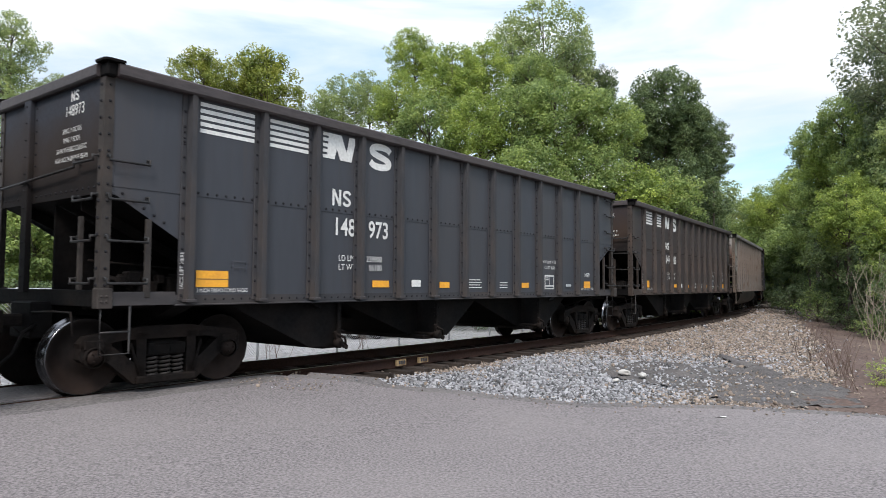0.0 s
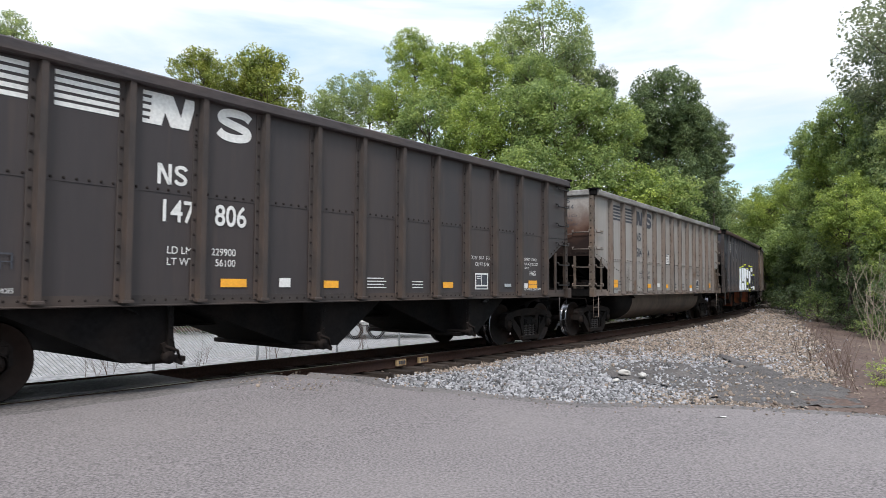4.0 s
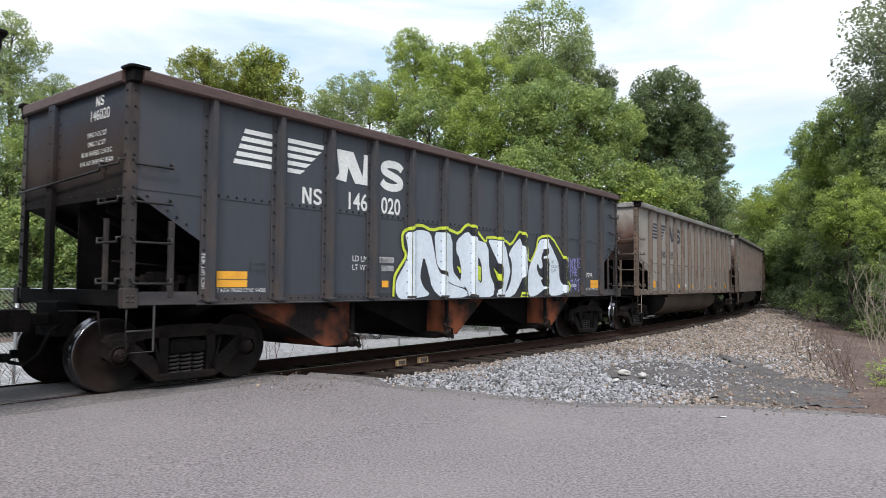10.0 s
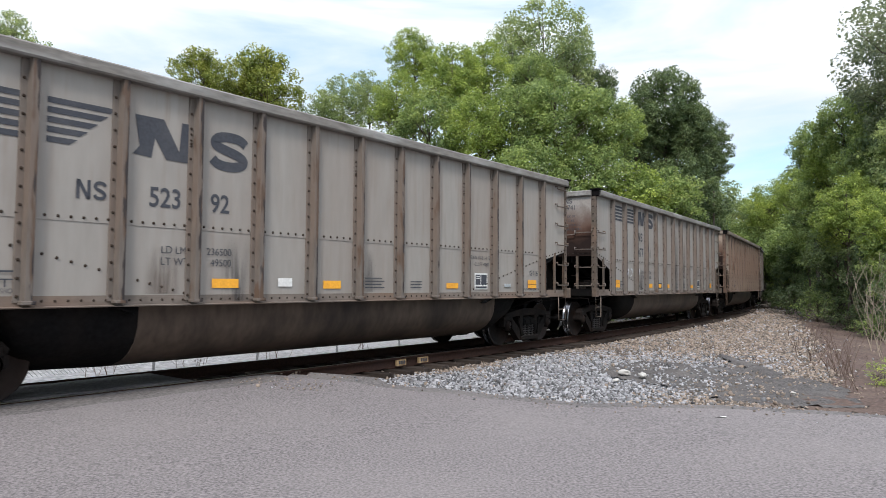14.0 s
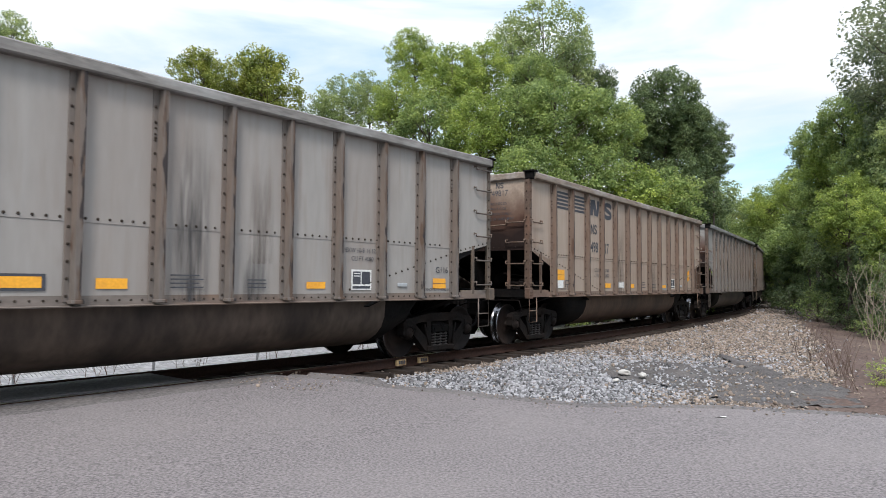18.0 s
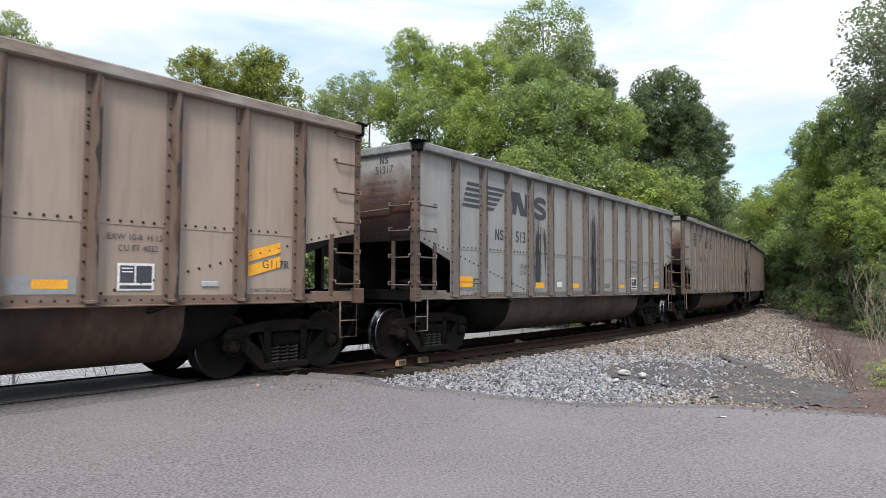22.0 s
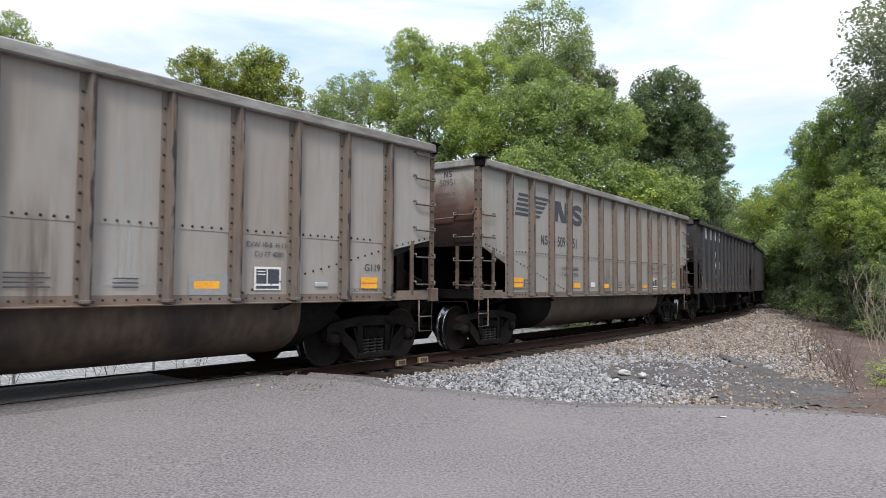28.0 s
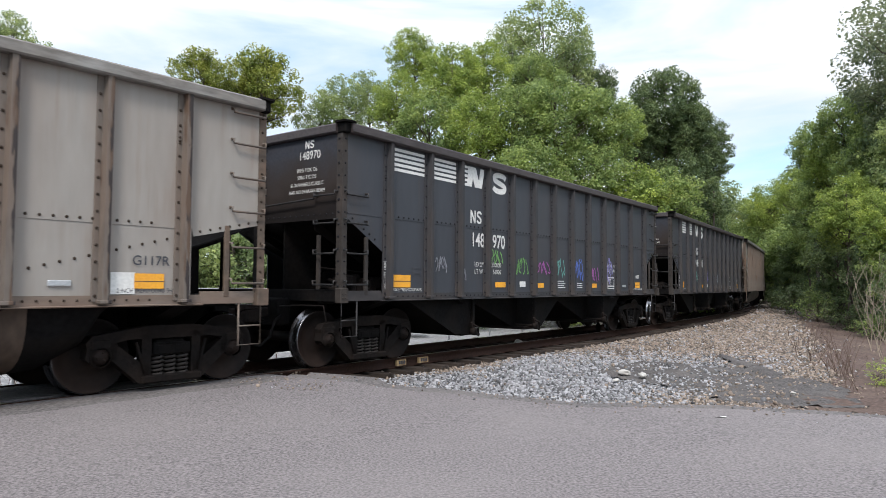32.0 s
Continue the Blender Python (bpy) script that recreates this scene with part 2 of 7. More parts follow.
M_SPRING = mat("dusty_spring_steel", (0.040, 0.034, 0.031), 0.6, 0.2, 0.3, 20, (0.02, 0.017, 0.016), 0.6, 4.0, bump=0.3, spec=0.2)
M_WHEEL = mat("dirty_wheel_plate", (0.011, 0.0085, 0.0078), 0.6, 0.2, 0.3, 12, (0.040, 0.024, 0.018), 0.7, 1.6, bump=0.3, spec=0.12)
M_TREAD = mat("polished_wheel_tread", (0.17, 0.17, 0.18), 0.25, 1.0, 0.05, 30, bump=0.03)
M_WHITE = mat("worn_white_stencil", (0.66, 0.65, 0.62), 0.8, 0, 0.12, 25, (0.4, 0.38, 0.36), 0.35, 3)
M_BLACKP = mat("worn_black_stencil", (0.045, 0.048, 0.058), 0.8, 0, 0.15, 25, (0.12, 0.11, 0.11), 0.35, 3)
M_YELLOW = mat("yellow_placard_paint", (0.78, 0.36, 0.03), 0.7, 0, 0.1, 30, (0.5, 0.2, 0.04), 0.5, 4)
M_RUSTY = mat("orange_rust", (0.016, 0.012, 0.011), 0.85, 0, 0.3, 16, (0.30, 0.085, 0.036), 0.95, 1.5, spec=0.12)
M_BARK = mat("grey_bark", (0.11, 0.09, 0.07), 0.95, 0, 0.4, 8, (0.06, 0.05, 0.04), 0.6, 2, stretch=(1, 1, 0.25), bump=1.0)
M_TWIG = mat("dry_twig", (0.10, 0.066, 0.052), 0.95, 0, 0.3, 12)
M_GALV = mat("galvanised_wire", (0.45, 0.46, 0.47), 0.5, 0.6, 0.1, 30)
M_LOT = mat("white_gravel_lot", (0.245, 0.24, 0.24), 0.95, 0, 0.6, 9, (0.19, 0.178, 0.165), 0.5, 0.7, bump=0.6)
M_LEAF_A = leaf_mat("leaf_bright", (0.195, 0.275, 0.058), (0.42, 0.50, 0.135), 0.5)
M_LEAF_B = leaf_mat("leaf_mid", (0.150, 0.225, 0.072), (0.36, 0.44, 0.155), 0.5)
# the oak's own green, and a shaded copy of the other leaves
M_LEAF_C = leaf_mat("leaf_dark", (0.078, 0.118, 0.052), (0.19, 0.25, 0.11), 0.42)
M_LEAF_D = leaf_mat("leaf_yellowish", (0.18, 0.225, 0.045), (0.40, 0.43, 0.11), 0.45)
M_LEAF_E = leaf_mat("leaf_pale_grey", (0.20, 0.27, 0.115), (0.40, 0.47, 0.20), 0.5)
M_LEAF_Y = leaf_mat("leaf_yellow", (0.22, 0.25, 0.035), (0.40, 0.38, 0.07), 0.45)
M_LEAF_F = leaf_mat("leaf_grey_thin", (0.17, 0.21, 0.13), (0.30, 0.34, 0.21), 0.5)
M_GRASS = leaf_mat("grass_blade", (0.06, 0.11, 0.02), (0.15, 0.21, 0.05), 0.35)
# bed under the train, whose shade is put into this darker colour
M_SHADED_BED = mat("shaded_bed", (0.023, 0.021, 0.020), 1.0, 0, 0.5, 22, (0.047, 0.039, 0.031), 0.5, 0.6, bump=1.0, spec=0.1)

# ---- mesh helpers ----
class MB:
    """Collects vertices and faces, with one material slot index a face."""

    def __init__(self):
        self.v, self.f, self.mi, self.smooth = [], [], [], []

    def add(self, vs, fs, mi=0, smooth=False):
        o = len(self.v)
        self.v += [tuple(p) for p in vs]
        for f in fs:
            self.f.append([o + i for i in f])
            self.mi.append(mi)
            self.smooth.append(smooth)
        return self

    def box(self, x0, x1, y0, y1, z0, z1, mi=0, ch=0.0, m=None):
        if ch <= 0:
            vs = [(x, y, z) for x in (x0, x1) for y in (y0, y1) for z in (z0, z1)]
            fs = [(0, 1, 3, 2), (4, 6, 7, 5), (0, 4, 5, 1), (2, 3, 7, 6), (0, 2, 6, 4), (1, 5, 7, 3)]
        else:
            c = [((x0 + x1) / 2, (x1 - x0) / 2), ((y0 + y1) / 2, (y1 - y0) / 2), ((z0 + z1) / 2, (z1 - z0) / 2)]
            vs, idx = [], {}
            for sx in (-1, 1):
                for sy in (-1, 1):
                    for sz in (-1, 1):
                        for ax in range(3):
                            h = [c[i][1] - (0 if i == ax else ch) for i in range(3)]
                            s = (sx, sy, sz)
                            idx[s, ax] = len(vs)
                            vs.append(tuple(c[i][0] + s[i] * h[i] for i in range(3)))
            fs = []
            for ax in range(3):
                u, w = (ax + 1) % 3, (ax + 2) % 3
                for sg in (-1, 1):
                    q = []
                    for a, b in ((-1, -1), (1, -1), (1, 1), (-1, 1)):
                        s = [0, 0, 0]
                        s[ax], s[u], s[w] = sg, a, b
                        q.append(idx[tuple(s), ax])
                    fs.append(q if sg > 0 else q[::-1])
                for a in (-1, 1):
                    for b in (-1, 1):
                        p = []
                        for e in (-1, 1):
                            s = [0, 0, 0]
                            s[ax], s[u], s[w] = e, a, b
                            p.append(tuple(s))
                        q = [idx[p[0], u], idx[p[1], u], idx[p[1], w], idx[p[0], w]]
                        fs.append(q if a * b > 0 else q[::-1])
            for s in [(a, b, d) for a in (-1, 1) for b in (-1, 1) for d in (-1, 1)]:
                q = [idx[s, 0], idx[s, 1], idx[s, 2]]
                fs.append(q if s[0] * s[1] * s[2] > 0 else q[::-1])
        if m is not None:
            vs = [tuple(m @ Vector(p)) for p in vs]
        return self.add(vs, fs, mi)

    def prism(self, poly, lo, hi, axis="y", mi=0):
        """poly in the two other axes, swept along axis."""
        n = len(poly)
        put = {"y": lambda a, b, s: (a, s, b), "x": lambda a, b, s: (s, a, b), "z": lambda a, b, s: (a, b, s)}[axis]
        vs = [put(a, b, lo) for a, b in poly] + [put(a, b, hi) for a, b in poly]
        fs = [list(range(n)), list(range(2 * n - 1, n - 1, -1))]
        fs += [[i, n + i, n + (i + 1) % n, (i + 1) % n] for i in range(n)]
        return self.add(vs, fs, mi)

    def bar(self, a, b, w, y0, y1, mi=0):
        """A flat bar from a to b in the xz plane, w wide, between y0 and y1."""
        dx, dz = b[0] - a[0], b[1] - a[1]
        n = math.hypot(dx, dz) or 1
        ox, oz = -dz / n * w / 2, dx / n * w / 2
        return self.prism([(a[0] + ox, a[1] + oz), (b[0] + ox, b[1] + oz), (b[0] - ox, b[1] - oz), (a[0] - ox, a[1] - oz)], y0, y1, "y", mi)

    def tube(self, pts, r, n=6, mi=0, cap=True, taper=None):
        pts = [Vector(p) for p in pts]
        vs = []
        for i, p in enumerate(pts):
            d = (pts[min(i + 1, len(pts) - 1)] - pts[max(i - 1, 0)])
            d = d.normalized() if d.length > 1e-9 else Vector((0, 0, 1))
            a = Vector((0, 0, 1)) if abs(d.z) < 0.9 else Vector((1, 0, 0))
            u = d.cross(a).normalized()
            w = d.cross(u)
            rr = r if taper is None else taper[i]
            vs += [tuple(p + (u * math.cos(2 * math.pi * k / n) + w * math.sin(2 * math.pi * k / n)) * rr) for k in range(n)]
        fs = [[i * n + k, i * n + (k + 1) % n, (i + 1) * n + (k + 1) % n, (i + 1) * n + k] for i in range(len(pts) - 1) for k in range(n)]
        self.add(vs, fs, mi, True)
        if cap:
            m0 = len(vs) - n
            o = len(self.v) - len(vs)
            self.f += [[o + k for k in range(n)][::-1], [o + m0 + k for k in range(n)]]
            self.mi += [mi, mi]
            self.smooth += [False, False]
        return self

    def lathe(self, prof, n=24, mi=0, mis=None, centre=(0, 0, 0)):
        """prof: (y, r) pairs, turned about the y axis."""
        cx, cy, cz = centre
        vs = [(cx + r * math.cos(2 * math.pi * k / n), cy + y, cz + r * math.sin(2 * math.pi * k / n)) for y, r in prof for k in range(n)]
        o = len(self.v)
        self.v += vs
        for i in range(len(prof) - 1):
            for k in range(n):
                self.f.append([o + i * n + k, o + i * n + (k + 1) % n, o + (i + 1) * n + (k + 1) % n, o + (i + 1) * n + k])
                self.mi.append(mis[i] if mis else mi)
                self.smooth.append(True)
        return self

    def dome(self, p, axis, r=0.016, mi=0):
        """A rivet head: a low six-sided cone on the plane across axis."""
        a = Vector(axis)
        u = a.orthogonal().normalized()
        w = a.cross(u)
        p = Vector(p)
        vs = [tuple(p + (u * math.cos(k * math.pi / 3) + w * math.sin(k * math.pi / 3)) * r) for k in range(6)]
        vs += [tuple(p + a * r * 0.75 + (u * math.cos(k * math.pi / 3) + w * math.sin(k * math.pi / 3)) * r * 0.5) for k in range(6)]
        fs = [[k, (k + 1) % 6, 6 + (k + 1) % 6, 6 + k] for k in range(6)] + [[6, 7, 8, 9, 10, 11]]
        return self.add(vs, fs, mi, False)

    def mesh(self, name, *mats):
        me = bpy.data.meshes.new(name)
        me.from_pydata(self.v, [], self.f)
        for m in mats:
            me.materials.append(m)
        me.polygons.foreach_set("material_index", self.mi)
        me.polygons.foreach_set("use_smooth", self.smooth)
        bm = bmesh.new()
        bm.from_mesh(me)
        bmesh.ops.recalc_face_normals(bm, faces=bm.faces)
        bm.to_mesh(me)
        bm.free()
        return me


def part(name, me, parent, label="", m=None):
    ob = new(name, me)
    ob.parent = parent
    if m is not None:
        ob.matrix_local = m
    if label:
        tagged(ob, label)
    return ob


def empty(name, m=None):
    ob = new(name)
    ob.empty_display_size = 0.2
    if m is not None:
        ob.matrix_world = m
    return ob


def fast_mesh(name, vs, quads, mats, mi=None, smooth=False):
    """A mesh straight from arrays: vs (n,3), quads (m,k)."""
    me = bpy.data.meshes.new(name)
    n, m, k = len(vs), len(quads), quads.shape[1]
    me.vertices.add(n)
    me.vertices.foreach_set("co", np.asarray(vs, np.float32).ravel())
    me.loops.add(m * k)
    me.loops.foreach_set("vertex_index", np.asarray(quads, np.int32).ravel())
    me.polygons.add(m)
    me.polygons.foreach_set("loop_start", np.arange(0, m * k, k, dtype=np.int32))
    for q in mats:
        me.materials.append(q)
    if mi is not None:
        me.polygons.foreach_set("material_index", np.asarray(mi, np.int32))
    me.update(calc_edges=True)
    me.validate()
    if smooth:
        me.polygons.foreach_set("use_smooth", [True] * m)
    return me


# ---- the track: an arc, u runs with the train, d is the way off its centre towards the road ----
TX, TY, TPHI, TK = -1.3705, 13.0636, 4.0514, -0.0045
GRADE = -0.0041


def track(u, d=0.0, z=0.0):
    ph = TPHI + TK * u
    x = TX + (math.sin(ph) - math.sin(TPHI)) / TK
    y = TY - (math.cos(ph) - math.cos(TPHI)) / TK
    return Vector((x - math.sin(ph) * d, y + math.cos(ph) * d, z + GRADE * u)), ph


T_R = 1 / abs(TK)
T_C = Vector((TX + math.sin(TPHI) * T_R, TY - math.cos(TPHI) * T_R))
T_A0 = math.atan2(math.cos(TPHI), -math.sin(TPHI))


def to_track(x, y):
    vx, vy = x - T_C.x, y - T_C.y
    da = np.arctan2(vy, vx) - T_A0
    da = (da + np.pi) % (2 * np.pi) - np.pi
    return -da * T_R, np.hypot(vx, vy) - T_R


def sstep(a, b, x):
    t = np.clip((x - a) / (b - a), 0, 1)
    return t * t * (3 - 2 * t)


def road_edge(x):
    """The far edge of the road's asphalt, as y over x."""
    return np.interp(x, (-8, -2.4, -1.3, 0, 1.0, 1.8, 3.5, 4.8, 5.6, 9), (10.6, 10.5, 10.3, 10.08, 9.75, 9.42, 9.22, 8.95, 8.5, 7.9)) + 0.04 * np.sin(x * 2.3) + 0.03 * np.sin(x * 5.1 + 1)


def gravel_edge(u):
    """How far the ballast reaches from the track's centre on the road side."""
    return 3.0 + 4.0 * np.clip((u + 45) / 41, 0, 1) ** 1.8


def ground_z(x, y):
    """Height of the ground sheet."""
    x, y = np.asarray(x, float), np.asarray(y, float)
    u, d = to_track(x, y)
    z = np.full(x.shape, -0.26)
    # apron towards the road
    z = z - 0.10 * sstep(1.6, 4.5, d)
    # bank falling away to the wood beside the gravel
    edge = gravel_edge(u) + 0.1
    z = z - 0.30 * sstep(0.0, 3.5, d - edge) * sstep(0.5, -2.5, u) * sstep(10.2, 12, y)
    z = z + 2.2 * sstep(4, 22, d - edge) * sstep(10, 20, y)
    # lot behind the track
    z = z - 0.45 * sstep(-2.2, -4.5, d)
    z = z + 3.0 * sstep(-18, -60, d)
    # road
    r = sstep(road_edge(x) + 0.5, road_edge(x) - 0.3, y) * sstep(0.72, 0.98, d)
    zr = -0.06 - 0.2 * sstep(0.8, 4.5, d) - 0.1 * sstep(-1.5, -6, d)
    return z * (1 - r) + zr * r + GRADE * np.clip(u, -90, 25)

# ---- ground ----
def grid_mesh(name, xs, ys, zf, mats, pick=None):
    X, Y = np.meshgrid(xs, ys)
    Z = zf(X, Y)
    vs = np.stack([X.ravel(), Y.ravel(), Z.ravel()], 1)
    nx = len(xs)
    i, j = np.meshgrid(np.arange(nx - 1), np.arange(len(ys) - 1))
    a = (j * nx + i).ravel()
    q = np.stack([a, a + 1, a + nx + 1, a + nx], 1)
    mi = None
    if pick is not None:
        c = vs[q].mean(1)
        mi = pick(c[:, 0], c[:, 1])
    return fast_mesh(name, vs, q, mats, mi, True)


def spread(lo, hi, fine_lo, fine_hi, step, far):
    a = list(np.arange(fine_lo, fine_hi, step))
    out, s = [], step
    x = fine_hi
    while x < hi:
        out.append(x)
        s *= far
        x += s
    out.append(hi)
    left, s, x = [], step, fine_lo
    while x > lo:
        s *= far
        x -= s
        left.append(max(x, lo))
    return np.array(left[::-1] + a + out)


def ground_pick(x, y):
    u, d = to_track(x, y)
    wig = 0.12 * np.sin(u * 0.9) + 0.12 * np.sin(u * 2.3 + 1)
    edge = gravel_edge(u) + wig
    g = np.zeros(len(x), int)
    g[(d > -4.2) & (d < edge)] = 1
    # between the rails: bed coloured darker for the shade of the train
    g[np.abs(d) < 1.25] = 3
    g[(d <= -4.0) & (d > -17)] = 2
    return g


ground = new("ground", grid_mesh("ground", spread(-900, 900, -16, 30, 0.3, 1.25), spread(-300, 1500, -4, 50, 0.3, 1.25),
                                 ground_z, [M_SOIL, M_GRAVEL, M_LOT, M_SHADED_BED], ground_pick))
tagged(ground, "brown leaf litter, gravel bed and pale gravel lot round the track", "ground", kind="structure")


def road_mesh():
    xs = np.arange(-40, 30.01, 0.25)
    ts = np.concatenate([np.linspace(0, 1, 8) ** 2 * 0.08, np.linspace(0.1, 1, 24)])
    vs, q, mi = [], [], []
    for x in xs:
        e = float(road_edge(np.array(x))) + 0.06 * noise.noise(Vector((x * 2.2, 0, 0))) + 0.03 * noise.noise(Vector((x * 7, 3, 0)))
        for k, t in enumerate(ts):
            y = e + (-9 - e) * t
            u, d = to_track(x, y)
            z = float(ground_z(x, y)) + (0.028 if k else 0.0)
            if abs(d) < 2.2:
                z = -0.012 - 0.05 * max(0, abs(d) - 1.2) + GRADE * u
            elif k == 0:
                z = float(ground_z(x, y))
            vs.append((x, y, z))
    n = len(ts)
    for i in range(len(xs) - 1):
        for k in range(n - 1):
            c = [(xs[i] + xs[i + 1]) / 2, (vs[i * n + k][1] + vs[i * n + k + 1][1]) / 2]
            u, d = to_track(*c)
            if d < 1.15:
                continue
            q.append((i * n + k, (i + 1) * n + k, (i + 1) * n + k + 1, i * n + k + 1))
            mi.append(1 if c[1] > float(road_edge(np.array(c[0]))) - 0.42 else 0)
    # the strip laid against the near rail
    us = [u for u in np.arange(1.2, 16, 0.15) if track(u, 1.0)[0].y < float(road_edge(np.array(track(u, 1.0)[0].x))) + 0.25]
    ds = (0.80, 0.95, 1.1, 1.25, 1.4, 1.55)
    o = len(vs)
    for i, u in enumerate(us):
        for d in ds:
            p = track(u, d)[0]
            low = 0.14 * (1 - sstep(0.0, 0.8, (u - us[0])))
            vs.append((p.x, p.y, GRADE * u - 0.009 - 0.05 * max(0, d - 1.2) - low - (0.02 if d > 1.5 else 0) + 0.006 * noise.noise(Vector((p.x * 4, p.y * 4, 0)))))
    w = len(ds)
    for i in range(len(us) - 1):
        for k in range(w - 1):
            q.append((o + i * w + k, o + (i + 1) * w + k, o + (i + 1) * w + k + 1, o + i * w + k + 1))
            mi.append(1)
    return fast_mesh("road", np.array(vs), np.array(q), [M_ASPHALT, M_ASPHALT_EDGE], mi, True)


def crossing_panel():
    us, ds = np.arange(3.86, 18, 0.2), (-0.64, -0.60, -0.3, 0.0, 0.3, 0.60, 0.64)
    vs = []
    for i, u in enumerate(us):
        for k, d in enumerate(ds):
            p = track(u + (0.12 * noise.noise(Vector((d * 5, 0, 0))) if i == 0 else 0), d)[0]
            vs.append((p.x, p.y, p.z - (0.16 if i == 0 else 0.10 if k in (0, 6) else 0.012) + 0.008 * noise.noise(Vector((p.x * 3, p.y * 3, 4)))))
    w = len(ds)
    q = [(i * w + k, (i + 1) * w + k, (i + 1) * w + k + 1, i * w + k + 1) for i in range(len(us) - 1) for k in range(w - 1)]
    return fast_mesh("crossing_panel", np.array(vs), np.array(q), [M_ASPHALT_EDGE], None, True)


tagged(new("crossing_panel", crossing_panel()), "worn grey asphalt between the rails of the crossing", "pavement", kind="structure")
tagged(new("road", road_mesh()), "worn pale grey asphalt road over the level crossing", "road", kind="structure")

# ---- rails, ties ----
def rail_mesh(side, u0, u1, step=0.6):
    prof = [(-0.075, -0.17), (0.075, -0.17), (0.075, -0.155), (0.012, -0.135), (0.010, -0.045), (0.034, -0.035), (0.036, -0.006),
            (0.026, 0.0), (-0.026, 0.0), (-0.036, -0.006), (-0.034, -0.035), (-0.010, -0.045), (-0.012, -0.135), (-0.075, -0.155)]
    us = np.arange(u0, u1 + 0.01, step)
    vs = [tuple(track(u, side * 0.7535 + a, b)[0]) for u in us for a, b in prof]
    n = len(prof)
    q, mi = [], []
    for i in range(len(us) - 1):
        for k in range(n):
            q.append((i * n + k, i * n + (k + 1) % n, (i + 1) * n + (k + 1) % n, (i + 1) * n + k))
            mi.append(1 if k == 7 else 0)
    return fast_mesh("rail", np.array(vs), np.array(q), [M_RAIL, M_RAILTOP], mi)


track_set = empty("railway_track", Matrix.Translation(track(0)[0]))
tagged(track_set, "single curved railway track with rusty rails on wooden ties", "railway track", kind="structure")
for side in (1, -1):
    r = part("rail", rail_mesh(side, -110, 40), track_set, "rusty steel rail with a polished head")
    r.matrix_parent_inverse = track_set.matrix_world.inverted()
TIE_ME = []
for k in range(4):
    rnd = random.Random(k)
    b = MB()
    b.box(-0.115, 0.115, -1.30 + rnd.uniform(-0.04, 0.04), 1.30 + rnd.uniform(-0.05, 0.05), -0.35, -0.165, ch=0.012)
    TIE_ME.append(b.mesh("tie", M_TIE))
PLATE_ME = MB().box(-0.1, 0.1, -0.16, 0.16, -0.165, -0.153, ch=0.004).mesh("tie_plate", M_RAIL)
u, k = 13.4, 0
while u > -110:
    p, ph = track(u)
    rnd = random.Random(k)
    t = part("tie", TIE_ME[k % 4], track_set, m=track_set.matrix_world.inverted() @ Matrix.Translation(p + Vector((0, 0, rnd.uniform(-0.012, 0.004)))) @ Matrix.Rotation(ph + rnd.uniform(-0.03, 0.03), 4, "Z"))
    if u > -32:
        for side in (0.7535, -0.7535):
            pp, ph2 = track(u, side)
            part("tie_plate", PLATE_ME, track_set, m=track_set.matrix_world.inverted() @ Matrix.Translation(pp) @ Matrix.Rotation(ph2, 4, "Z"))
    u -= 0.52
    k += 1

# ---- ballast, broken asphalt, rocks, fence, brush ----
APRON = [(2.91, 13.25), (3.62, 14.31), (5.02, 15.37), (5.28, 14.03), (6.35, 14.10), (6.31, 12.64), (6.70, 12.22), (6.60, 11.29), (5.98, 10.16), (5.88, 9.59), (5.21, 9.65), (4.20, 9.88), (4.02, 10.37), (3.86, 11.27), (3.55, 11.77), (3.15, 12.46)]
RIDGE = [(6.63, 16.60), (6.77, 16.22), (6.63, 14.47), (6.38, 12.73), (6.08, 12.64), (6.25, 14.98)]


def inside(x, y, poly):
    r = np.zeros(np.shape(x), bool)
    for (x0, y0), (x1, y1) in zip(poly, poly[1:] + poly[:1]):
        r ^= ((y0 > y) != (y1 > y)) & (x < (x1 - x0) * (y - y0) / (y1 - y0 + 1e-12) + x0)
    return r


def fbm(x, y, s, seed=0.0):
    return np.array([noise.noise(Vector((a * s, b * s, seed))) for a, b in zip(np.ravel(x), np.ravel(y))])


